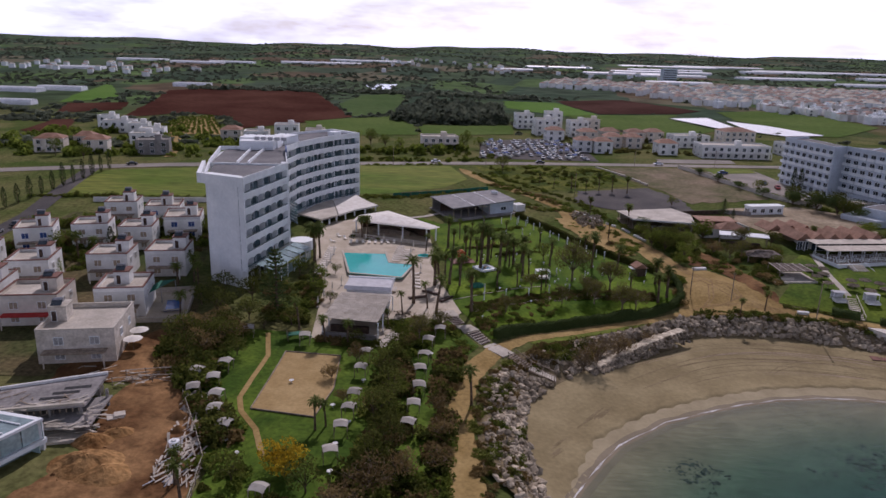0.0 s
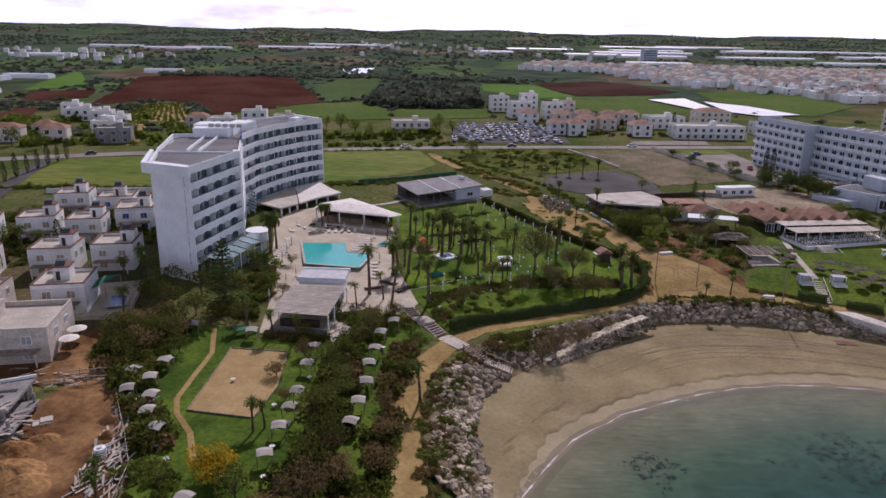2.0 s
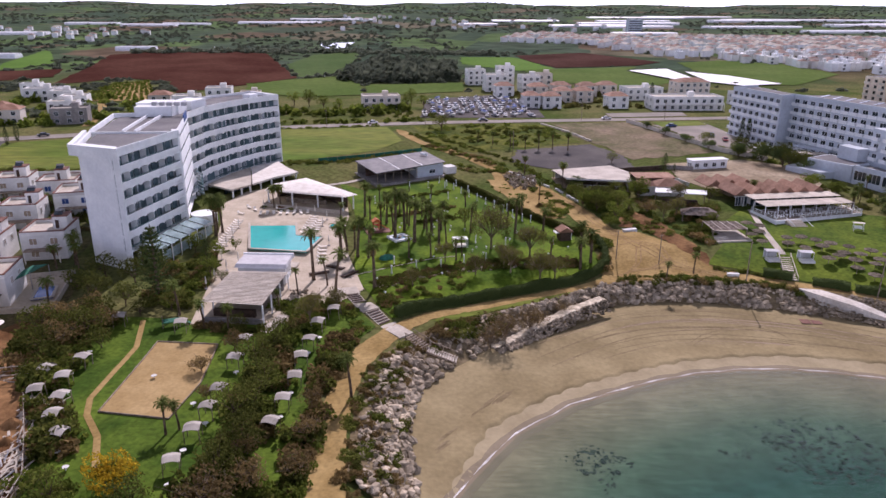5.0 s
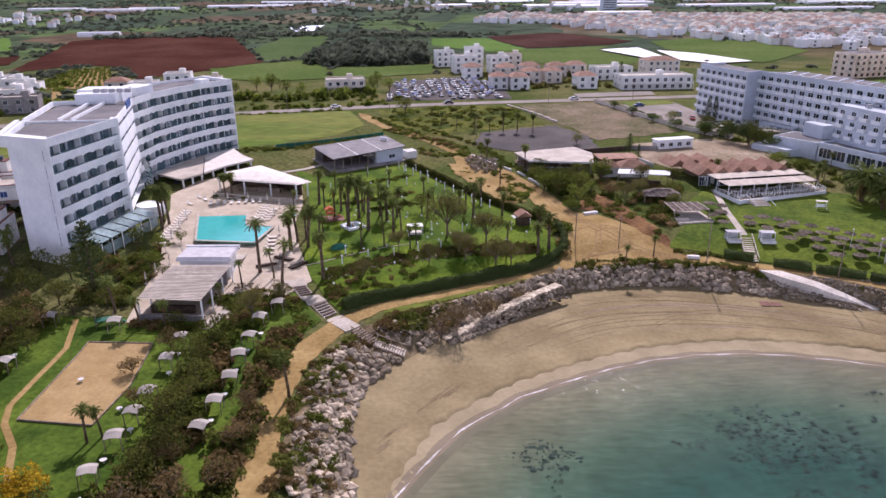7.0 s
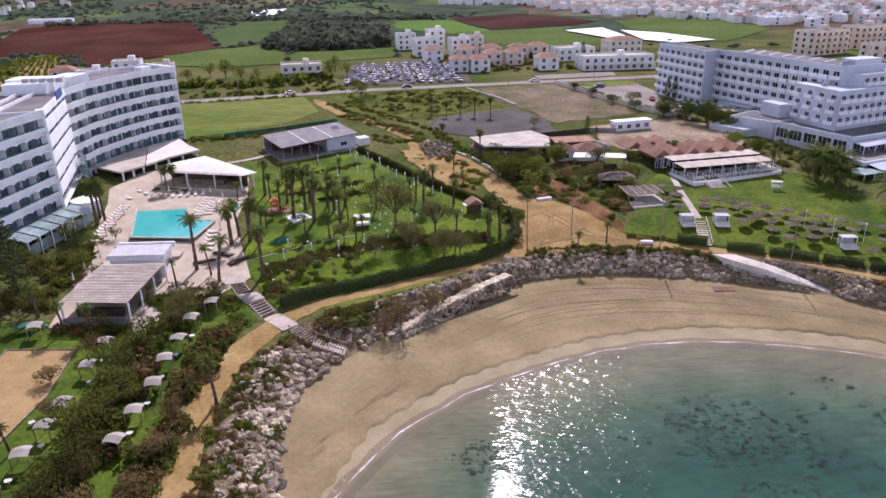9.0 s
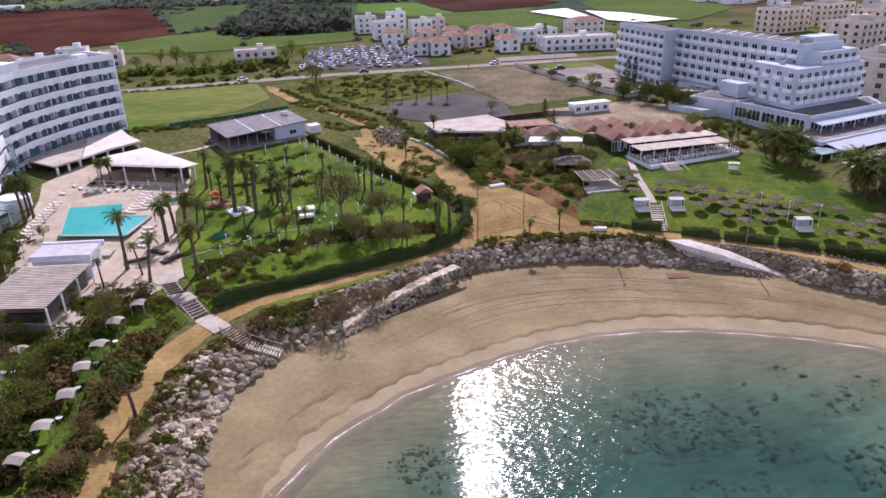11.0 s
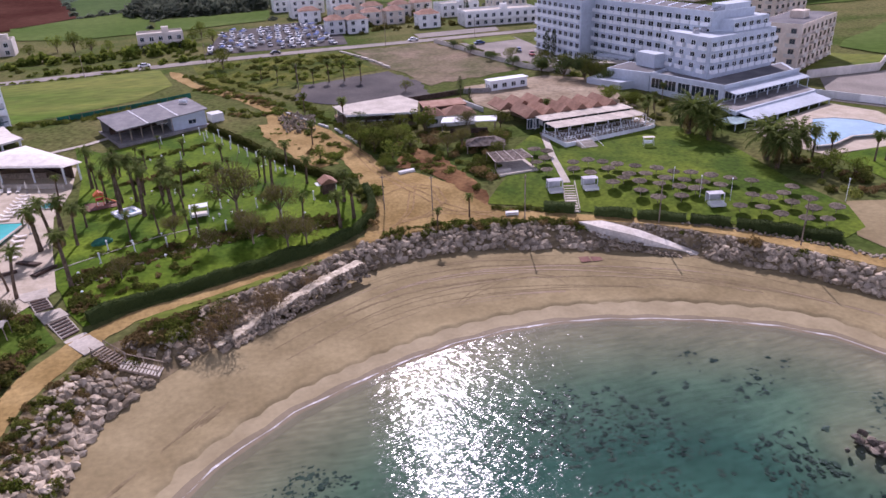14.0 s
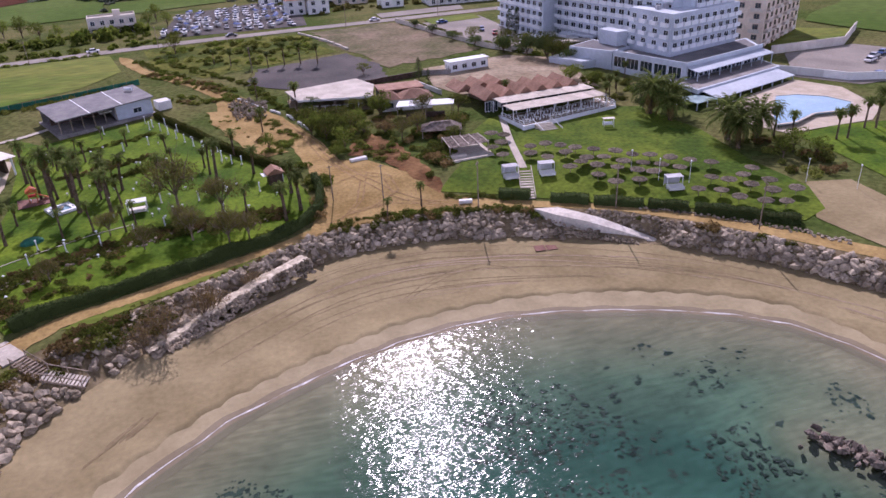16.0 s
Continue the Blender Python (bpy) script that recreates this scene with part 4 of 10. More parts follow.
drape("garden_path", strip([(-32.7, 123.8), (-30.4, 114.3), (-30.9, 106.5), (-31.2, 98.5), (-29.8, 94.2), (-26.2, 89.0), (-23.5, 82.0)], 0.9), M["dirt"], 0.16, "narrow winding earth path", "path", 0.8)
drape("building_site_ground", [(-60, 60), (-48.2, 79.4), (-49.0, 86.5), (-51.9, 96), (-50, 103), (-42.4, 102.7), (-35.1, 88.7), (-31.5, 80), (-29.5, 60)], M["earth"], 0.13, "dug red-brown earth of a building site", "earth", 1.5, 0.3)
drape("site_yard", [(-64, 103), (-50, 102.6), (-41.5, 102), (-42.5, 108), (-46, 113), (-49, 122), (-54, 124), (-60, 113), (-65, 108)], M["earth"], 0.125, "rough brown earth beside the stone house", "earth", 1.5, 0.4)
drape("pool_deck", [(-25.7, 147), (-31, 168), (-33, 180), (-36, 191), (-32, 203), (-22.6, 208), (-9.9, 199), (-3.0, 195), (-1.2, 180), (-1.6, 166.5), (1.4, 152), (5.5, 136), (1, 130), (-7, 122), (-24, 122), (-25, 136)], M["paving"], 0.16, "pale stone terrace round the pool", "terrace", 1.5)
# dark scrub colour here also carries the shade between the villas
drape("villa_ground", [(-63, 104), (-49, 128), (-52, 146), (-57, 152), (-64, 206), (-112, 206), (-117, 140), (-100, 104)], M["scrub"], 0.10, "weedy ground between villas", "ground", 2.5)
drape("meadow_west", [(-134, 226), (-134, 267), (-96, 279), (-60, 286), (-60, 232)], M["lawn_dry"], 0.10, "green meadow with yellowing grass", "meadow", 3.0)
drape("meadow", [(-58, 290), (-32, 292), (4, 298), (11, 270), (2, 254), (-17, 242), (-27, 239.5), (-58, 234)], M["lawn_dry"], 0.12, "green meadow with yellowing grass", "meadow", 3.0)
M["verge"] = surf("weedy_scrub", (0.06, 0.085, 0.02), (0.15, 0.155, 0.035), 0.09, 0.95, 0.6, 0.9, vary=0.5, dist=0.2, spec=0.05)
drape("verge", [(15, 300), (50, 305), (72, 304), (72, 282), (78, 266), (50, 256), (36, 250), (20, 272)], M["verge"], 0.10, "weedy verge with young palms", "verge", 3.0)

M["redsoil"] = surf("red_soil", (0.064, 0.027, 0.020), (0.100, 0.048, 0.034), 0.02, 0.95, 0.3, 0.3, vary=0.2, spec=0.0)
M["brownsoil"] = surf("brown_soil", (0.06, 0.032, 0.026), (0.09, 0.05, 0.04), 0.02, 0.95, 0.3, 0.3, vary=0.2, spec=0.0)
M["crop"] = surf("green_crop", (0.076, 0.125, 0.026), (0.108, 0.155, 0.04), 0.02, 0.95, 0.3, 0.3, vary=0.2, spec=0.05)
M["crop_dark"] = surf("dark_crop", (0.055, 0.10, 0.028), (0.08, 0.125, 0.04), 0.02, 0.95, 0.3, 0.3, vary=0.25, spec=0.05)
M["crop_bright"] = surf("bright_crop", (0.085, 0.17, 0.028), (0.11, 0.20, 0.04), 0.02, 0.95, 0.3, 0.3, vary=0.15, spec=0.05)
M["plastic"] = surf("white_plastic_sheet", (0.76, 0.77, 0.78), (0.88, 0.89, 0.90), 0.05, 0.45, 0.1, 0.6, vary=0.15)
M["pond"] = glassy("pond_water", (0.16, 0.19, 0.21), 0.1)
FIELDS = [
    ("red_field", "redsoil", [(-206, 453), (-228, 558), (-254, 664), (-202, 721), (-120, 680), (-63, 490), (-82, 462), (-117, 412), (-140, 470), (-177, 488), (-192, 467)]),
    ("green_field", "crop_bright", [(-286, 530), (-274, 552), (-267, 586), (-321, 696), (-332, 707), (-308, 594)]),
    ("red_field", "redsoil", [(-255, 467), (-224, 494), (-240, 544), (-279, 528)]),
    ("red_field", "redsoil", [(-225, 373), (-237, 430), (-225, 434), (-205, 383), (-214, 368)]),
]
FIELDS += [
    ("green_field", "crop", [(-89, 460), (-63, 483), (-25, 510), (-12, 404), (-45, 396), (-81, 415)]),
    ("green_field", "crop_dark", [(-75, 663), (-35, 711), (-34, 527), (-62, 490), (-84, 578)]),
    ("brown_field", "brownsoil", [(107, 664), (176, 698), (222, 605), (193, 576), (124, 557), (111, 612)]),
    ("green_field", "crop_bright", [(56, 648), (104, 646), (122, 549), (93, 534), (53, 586)]),
    ("green_field", "crop", [(234, 600), (277, 621), (317, 591), (323, 516), (256, 452), (236, 456), (225, 541)]),
]
FIELDS += [
    ("green_field", "crop", [(95, 542), (190, 567), (171, 535), (187, 473), (145, 427), (107, 476)]),
    ("green_field", "crop", [(-10, 400), (44, 420), (46, 465), (-14, 455)]),
    ("vineyard_ground", "dirt", [(-150, 378), (-172, 456), (-155, 476), (-117, 379)]),
    ("green_field", "crop", [(330, 300), (235, 240), (250, 200), (480, 260)]),
    ("green_field", "crop", [(230, 330), (330, 420), (500, 420), (420, 330)]),
]
for nm, mt, pts in FIELDS:
    drape(nm, pts, M[mt], 0.35, {"redsoil": "ploughed red soil field", "brownsoil": "ploughed brown field", "dirt": "bare soil of a vineyard"}.get(mt, "green crop field on the plain"), "field", 12.0, 1.0)
for nm, pts in (("plastic_tunnels", [(174, 535), (206, 547), (204, 489), (191, 474)]), ("plastic_tunnels", [(213, 527), (234, 502), (250, 456), (221, 447), (207, 466)])):
    drape(nm, pts, M["plastic"], 0.9, "white plastic sheeting over crops", "crop cover", 8.0)
drape("pond", [(-92, 817), (-52, 837), (-55, 748), (-72, 741)], M["pond"], 0.5, "pale irrigation pond", "pond", 12.0)


# ---- plants ----
def card(sh, p, size, rng, flat=0.0):
    """A small bent leaf clump at p."""
    d = Vector((rng.gauss(0, 1), rng.gauss(0, 1), rng.gauss(0, 1) * (1 - flat))).normalized()
    s = d.cross(Vector((rng.gauss(0, 1), rng.gauss(0, 1), rng.gauss(0, 1)))).normalized()
    n = d.cross(s)
    a, b = size * rng.uniform(0.6, 1.2), size * rng.uniform(0.35, 0.7)
    p = Vector(p)
    sh.add([p - d * a * 0.5, p + s * b * 0.5 - n * b * 0.2, p + d * a * 0.5, p - s * b * 0.5 - n * b * 0.2], [(0, 1, 2), (0, 2, 3)])


def foliage(sh, lobes, n, size, rng):
    """n leaf clumps in and on ellipsoid lobes (x, y, z, rx, rz)."""
    tot = sum(l[3] ** 2 * l[4] for l in lobes)
    for x, y, z, rx, rz in lobes:
        for _ in range(int(n * rx * rx * rz / tot)):
            d = Vector((rng.gauss(0, 1), rng.gauss(0, 1), rng.gauss(0, 1))).normalized()
            r = rng.uniform(0.45, 1.0) ** 0.5 * rng.uniform(0.85, 1.12)
            card(sh, (x + d.x * rx * r, y + d.y * rx * r, z + d.z * rz * r), size, rng)


def palm(seed, h, r, n=30, lean=0.0, trunk_r=0.2, dry=6, stiff=0.5, leaf=0.23):
    rng = random.Random(seed)
    t = thing("palm_tree", "tall date palm with a feathery crown", "palm")
    ln = rng.uniform(0, 6.28)
    pts = [(lean * (k / 6) ** 1.6 * math.cos(ln), lean * (k / 6) ** 1.6 * math.sin(ln), h * k / 6) for k in range(7)]
    pts[0] = (0, 0, -0.8)
    part("trunk", Shape().tube(pts, [trunk_r * (1.35 if k == 0 else 1.0 - 0.05 * k) for k in range(6)] + [trunk_r * 1.15], 8), M["bark"], t)
    top = Vector(pts[-1])
    for nm, count, mt, lo, hi in (("crown", n, "palm", -0.35, 1.25), ("dry_skirt", dry, "palm_dry", -1.25, -0.7)):
        if not count:
            continue
        sh = Shape()
        for i in range(count):
            az = 2.4 * i + rng.uniform(-0.3, 0.3)
            el = lo + (hi - lo) * (i / count) ** 0.8 + rng.uniform(-0.12, 0.12)
            ln2 = r * rng.uniform(0.85, 1.1)
            out = Vector((math.cos(az), math.sin(az), 0))
            side = Vector((-math.sin(az), math.cos(az), 0))
            spine, p, e = [], top.copy(), el
            for k in range(8):
                spine.append(p.copy())
                p = p + (out * math.cos(e) + Vector((0, 0, 1)) * math.sin(e)) * ln2 / 7
                e -= (0.24 + 0.10 * (1 - stiff)) * (0.6 + 0.12 * k)
            for k in range(1, 8):
                a, b = spine[k - 1], spine[k]
                w = r * leaf * math.sin(math.pi * (k + 0.9) / 9.3)
                d = (b - a)
                for sg in (-1, 1):
                    tip = a + d * 0.95 + side * sg * w + Vector((0, 0, -w * 0.45))
                    tip2 = a + d * 0.35 + side * sg * w * 0.95 + Vector((0, 0, -w * 0.4))
                    sh.add([a, a + d * 0.62, tip], [(0, 1, 2)])
                    sh.add([a - d * 0.3, a + d * 0.15, tip2], [(0, 1, 2)])
                sh.add([a - side * 0.02, a + side * 0.02, b + side * 0.015, b - side * 0.015], [(0, 1, 2, 3)])
        part(nm, sh, M[mt], t)
    return t


def tree(seed, h, r, mt="leaf", n=520, trunk=0.35, size=0.55, bare=0.0, label="broad tree with a dense uneven green crown"):
    rng = random.Random(seed)
    t = thing("tree", label, "tree")
    tr, lobes = Shape(), []
    fork = h * trunk
    tr.tube([(0, 0, -0.6), (rng.uniform(-0.1, 0.1), 0, fork * 0.5), (0, rng.uniform(-0.15, 0.15), fork)], [h * 0.035, h * 0.027, h * 0.024], 7)
    for i in range(7):
        az = 2.4 * i + rng.uniform(-0.3, 0.3)
        k = rng.uniform(0.35, 0.75) if i < 6 else 0.05
        end = (math.cos(az) * r * k, math.sin(az) * r * k, fork + (h - fork) * rng.uniform(0.35, 0.75))
        mid = (end[0] * 0.45, end[1] * 0.45, fork + (end[2] - fork) * 0.55)
        tr.tube([(0, 0, fork * 0.92), mid, end], [h * 0.018, h * 0.012, h * 0.005], 5)
        lobes.append((*end, r * rng.uniform(0.38, 0.6), (h - fork) * rng.uniform(0.22, 0.34)))
        if bare:
            for j in range(8):
                e2 = tuple(end[q] + rng.gauss(0, 1) * r * (0.3 if q < 2 else 0.2) + (0.12 * h if q == 2 else 0) for q in range(3))
                tr.tube([mid if j % 2 else end, tuple((a + b) / 2 + rng.gauss(0, 0.1) for a, b in zip(end, e2)), e2], [h * 0.007, h * 0.005, h * 0.002], 4)
    part("trunk", tr, M["twig" if bare else "bark"], t)
    sh = Shape()
    foliage(sh, lobes, int(n * (1 - 0.6 * bare)), size, rng)
    part("crown", sh, M[mt], t)
    return t


def shrub_mesh(seed, mt, n=230, size=0.4, spread=1.0, tall=0.8):
    """A bush about 2 m across that stands on the ground."""
    rng = random.Random(seed)
    lobes = [(rng.gauss(0, 0.38) * spread, rng.gauss(0, 0.38) * spread, rng.uniform(0.3, 0.75) * tall, rng.uniform(0.4, 0.65), rng.uniform(0.35, 0.6) * tall) for _ in range(6)]
    sh = Shape()
    foliage(sh, lobes, n, size, rng)
    return sh.mesh("shrub", M[mt])


def conifer(seed, h, r):
    rng = random.Random(seed)
    t = thing("araucaria", "tall dark araucaria with tiered branches", "tree")
    part("trunk", Shape().tube([(0, 0, -0.6), (0.05, 0, h * 0.5), (0, 0, h)], [h * 0.025, h * 0.016, h * 0.003], 7), M["bark"], t)
    sh = Shape()
    tiers = 15
    for k in range(tiers):
        z = h * (0.12 + 0.86 * k / tiers)
        rr = r * (1 - k / tiers) ** 0.75 + 0.25
        for i in range(7):
            az = 6.283 * i / 7 + k * 0.5 + rng.uniform(-0.15, 0.15)
            for j in range(9):
                q = (j + 1) / 9
                p = (math.cos(az) * rr * q, math.sin(az) * rr * q, z + 0.28 * rr * q * q + rng.uniform(-0.1, 0.1))
                card(sh, p, 0.75 * (1.1 - 0.4 * q), rng, 0.6)
                card(sh, p, 0.55, rng, 0.3)
    part("crown", sh, M["needle"], t)
    return t


def cypress(seed, h, r):
    rng = random.Random(seed)
    t = thing("cypress", "narrow dark green cypress", "tree")
    part("trunk", Shape().tube([(0, 0, -0.5), (0, 0, h * 0.3), (0, 0, h * 0.9)], [0.16, 0.12, 0.02], 6), M["bark"], t)
    sh = Shape()
    for i in range(420):
        k = rng.random()
        rr = r * (math.sin(math.pi * min(1, k * 0.92 + 0.08)) ** 0.6) * rng.uniform(0.6, 1.05)
        az = rng.uniform(0, 6.283)
        card(sh, (math.cos(az) * rr, math.sin(az) * rr, h * (0.06 + 0.94 * k)), 0.55, rng)
    part("crown", sh, M["cypress"], t)
    return t


def scaled(x, y, s, turn, sz=None, dz=0.0):
    return pose(x, y, gz(x, y) + dz, 0, 0, turn) @ Matrix.Diagonal((s, s, sz or s, 1))


def plant(kind, first, spots, group=""):
    """First of a kind goes to the first spot, copies to the others. spots: (x, y, scale)."""
    rng = random.Random(len(spots) * 7 + int(abs(spots[0][0]) * 10))
    if group:
        first["group"] = group
    for x, y, s in spots[1:]:
        copy_thing(first, scaled(x, y, s, rng.uniform(0, 360), s * rng.uniform(0.9, 1.12)))
    x, y, s = spots[0]
    first.matrix_basis = scaled(x, y, s, 20)


G1 = "palms on the lawn"
plant("palm", palm(1, 9.0, 2.5, 26, 0.6, 0.37), [(2.8, 180.6, 0.9), (10.9, 164.3, 1.1), (15.4, 162.1, 1.12), (39.5, 167.5, 0.9), (7.6, 136.7, 0.95), (13.0, 170, 0.95), (21, 160, 0.85), (8.5, 175, 0.8)], G1)
plant("palm", palm(2, 8.0, 2.3, 24, 0.8, 0.34), [(17.8, 171.2, 0.85), (21.8, 170.1, 0.85), (3.0, 153.1, 1.05), (0.5, 155.9, 0.95), (25.8, 152.9, 0.5)], G1)
thin = palm(10, 7.0, 1.9, 18, 0.5, 0.27, 6, 0.2)
tagged(thin, "slim palm with a sparse drooping crown")
plant("palm", thin, [(18.4, 166.9, 0.75), (24.4, 150.7, 0.7), (38.1, 172.0, 0.9), (44.5, 148.6, 0.8), (6.2, 188.8, 0.7), (14.1, 173.2, 0.8), (7.3, 171.1, 0.9), (19.0, 152.7, 0.75), (14.2, 152.2, 0.7), (4.3, 178.0, 0.8), (10.3, 170.1, 0.9), (13.6, 174.9, 0.95), (22.7, 161.4, 0.8), (28.8, 167.9, 0.95), (2.0, 158.3, 0.9), (5.4, 152.4, 1.0), (17.3, 180.0, 0.7), (11.6, 181.5, 0.7), (-3.1, 177.5, 0.7), (9.8, 194.2, 0.5), (14, 203, 0.45), (31, 178, 0.6)], G1)
plant("palm", palm(3, 7.0, 2.5, 26, 0.4, 0.38), [(19.5, 168.0, 0.9), (-0.4, 151.9, 1.1), (50.9, 147.8, 0.85), (53.8, 150.7, 0.9), (52.8, 157, 0.85), (7.5, 186, 0.6), (12.5, 189, 0.55), (5.5, 160, 0.55), (29, 188, 0.6), (20, 196, 0.5), (46.5, 169, 0.8), (43, 181, 0.7), (37, 176, 0.6)], G1)
plant("palm", palm(4, 9.5, 2.6, 20, 1.3, 0.34, 0, 0.9), [(-4.9, 140.8, 1.0), (0.1, 135.3, 0.85), (-1.8, 138, 0.55), (-7.0, 134, 0.5)], "palms by the pool")
plant("palm", palm(5, 8.5, 3.1, 36, 0.4, 0.34), [(-31.3, 167.6, 1.05), (-30.2, 169.3, 0.9), (-32.0, 171.5, 0.8), (-20, 189, 0.7), (-21.5, 188, 0.6)], "palms by the pool")
big = palm(6, 5.6, 5.8, 58, 0.2, 0.5, 10, 1.1, 0.13)
tagged(big, "broad spreading date palm with a wide drooping crown")
plant("palm", big, [(136.6, 172.2, 1.1), (141.0, 170.6, 1.0), (142.6, 151.6, 1.12), (147.4, 148.6, 1.0), (138.2, 166.4, 0.8), (141.5, 146.6, 0.85)], "large palms by the lawn")
fan = palm(7, 5.8, 1.8, 34, 0.1, 0.20, 10, 0.7)
tagged(fan, "slim fan palm with a small round crown")
plant("palm", fan, [(154.1, 146.5, 0.95), (151.5, 148.6, 1.05), (162.3, 143.2, 1.05), (164.8, 142.9, 1.1), (172.4, 146.5, 1.1), (174.5, 145.6, 1.1), (129.8, 181, 0.85), (144.9, 199.1, 0.7), (139, 193, 0.8), (109.1, 193.5, 0.85), (133.5, 186, 0.9), (137, 189, 0.7), (177, 148, 1.1)], "fan palms")
plant("palm", copy_thing(fan, Matrix()), [(50.0, 258.1, 0.95), (54.9, 254.7, 0.9), (59.9, 255.6, 1.0), (64.7, 254.8, 1.05), (69.7, 252.2, 1.1), (49.8, 221.6, 0.9), (59.0, 208.2, 1.15), (49.7, 193.8, 0.9), (44, 262, 0.8), (39, 266, 0.75)], "palms by the car park")
plant("palm", palm(8, 4.2, 1.3, 22, 0.5, 0.17, 4), [(-17.4, 89.2, 1.1), (-16.0, 90.4, 1.0), (-16.5, 119, 1.2), (-21, 120.5, 1.2), (-27, 126, 1.3), (6.2, 98.3, 1.4), (-31, 71.5, 1.3), (-33, 75, 1.1), (68, 143, 0.9), (-9.5, 128, 0.9), (75, 146.2, 1.0)], "small palms")
plant("palm", palm(9, 6.5, 2.3, 26, 0.3, 0.25, 4), [(-89, 163, 1.0), (-86, 165, 0.8), (-59, 148, 0.8), (-56, 150, 0.9), (-54, 147, 0.8), (-60, 158, 0.7), (-52, 130, 0.8)], "palms between the villas")
conifer_tree = conifer(3, 15, 4.2)
plant("araucaria", conifer_tree, [(-33, 133, 1.0)])
plant("araucaria", copy_thing(conifer_tree, Matrix()), [(94.3, 222.7, 0.42), (96, 219, 0.25), (-28, 148, 0.4)])
plant("cypress", cypress(4, 9, 1.15), [(136.9, 263.9, 1.0), (139.2, 263.2, 0.95), (-83, 168, 0.9), (118, 372, 1.0), (139, 375, 1.1)] + [(-134 + 0.4 * i, 208 + 6.2 * i, 0.7 + 0.1 * (i % 3)) for i in range(11)], "cypresses")
bare = tree(11, 7.5, 3.9, "leaf_olive", 5200, 0.3, 0.3, 0.8, "half-bare tree with pale new leaves")
plant("tree", bare, [(32.7, 157.3, 1.3), (35.4, 144.1, 0.75), (41.2, 141.9, 0.8), (44.4, 142.5, 0.7), (15, 137, 0.5), (22, 150, 0.6), (40.5, 151.5, 0.95), (28, 143, 0.6), (34.3, 146.5, 0.7), (19, 178, 0.5), (-3, 122, 0.7), (1, 127, 0.6), (87, 190.5, 0.8), (79, 178, 0.6), (83, 180, 0.65)], "half-bare trees")
yellow = tree(12, 4.6, 2.9, "leaf_yellow", 1300, 0.12, 0.42, 0, "mimosa tree covered in yellow blossom")
plant("tree", yellow, [(-19.5, 78.0, 1.15)])
brown = tree(13, 4.5, 2.8, "leaf_brown", 820, 0.15, 0.45, 0.35, "half-bare tree with dry brown leaves")
plant("tree", brown, [(-8, 74, 1.2), (-4, 78, 0.9), (-14, 113, 0.8), (-46, 121, 1.3), (-14.5, 98, 0.6), (-5.5, 84, 0.7), (-43, 127, 1.0), (76, 182, 0.9), (-17.5, 106, 0.7), (0.8, 96, 0.7), (1.5, 88, 0.8), (1.0, 80, 0.8), (-42, 114, 1.2), (-38.5, 120, 1.1), (-11, 70, 1.1)], "brown trees")
dark = tree(14, 6.0, 3.2, "leaf_dark", 620, 0.22, 0.5, 0, "dense dark green evergreen tree")
EVERGREEN = [(-40, 118, 1.0), (-44, 112, 0.95), (-45, 132, 1.2), (-40, 140, 0.9), (-29, 128, 0.7), (60, 194, 0.9), (65, 189, 1.1), (69, 186, 0.9), (63, 183, 0.8), (69, 193.4, 0.7), (72, 199, 0.7), (80, 183, 0.6), (92, 180, 0.7), (89, 172, 0.6), (96, 191, 0.8), (-7, 116, 0.8), (-9.5, 108, 0.8), (-6.5, 100, 0.9), (-9, 92, 0.95), (-6, 84, 0.9), (-16, 74, 0.8), (-47, 118, 1.1), (-36, 114, 0.7), (26.3, 288.5, 1.1)]
EVERGREEN += [(80.6, 234.2, 0.6), (27.8, 172.4, 0.9), (123, 262, 0.9), (129, 248, 1.0), (133, 240, 1.1), (137, 232, 1.2), (136, 226, 1.0), (-47, 143, 1.0), (-38, 147, 0.7), (-50, 137, 0.9), (140, 226, 1.0), (-42, 150, 0.8), (-23, 140, 0.5), (-7.5, 112, 0.75), (-7.5, 104, 0.85), (-7, 95, 0.9), (-7.5, 88, 0.8), (-8, 80, 0.9), (-21, 79, 0.6), (-26, 76, 0.7), (-41, 124, 0.9), (-38, 130, 0.8), (-34, 126, 0.6), (-15, 120, 0.55), (-43, 118, 0.9)]
plant("tree", dark, EVERGREEN, "evergreen trees")
green = tree(15, 5.5, 2.8, "leaf", 560, 0.22, 0.5)
BROADLEAF = [(77.4, 194.6, 1.1), (-26, 143, 0.8), (-27, 152, 0.8), (-24.5, 158, 0.5), (71.4, 182.8, 0.7), (66, 176, 0.9), (60.1, 186.5, 0.9), (50.4, 180.9, 0.65), (-33, 157, 0.7), (-150, 290, 1.2), (-165, 296, 1.3), (-180, 330, 1.4), (-142, 330, 1.2), (12, 358, 1.1), (20, 352, 1.2), (-36, 357, 1.4), (-28, 350, 1.2), (-20, 345, 1.0)]
BROADLEAF += [(-44, 362, 1.2), (14, 372, 1.2), (-52, 352, 1.0), (150, 141, 0.9), (146, 139, 0.8), (152, 137, 0.7), (-100, 188, 0.9), (-70, 172, 0.6), (-105, 150, 0.8), (-76, 158, 0.8), (-88, 150, 0.7), (-66, 186, 0.9), (-80, 190, 0.8), (-98, 170, 0.9), (-57, 178, 1.0), (-61, 196, 0.9), (-112, 184, 0.9), (-70, 146, 0.6)]
plant("tree", green, BROADLEAF, "green trees")

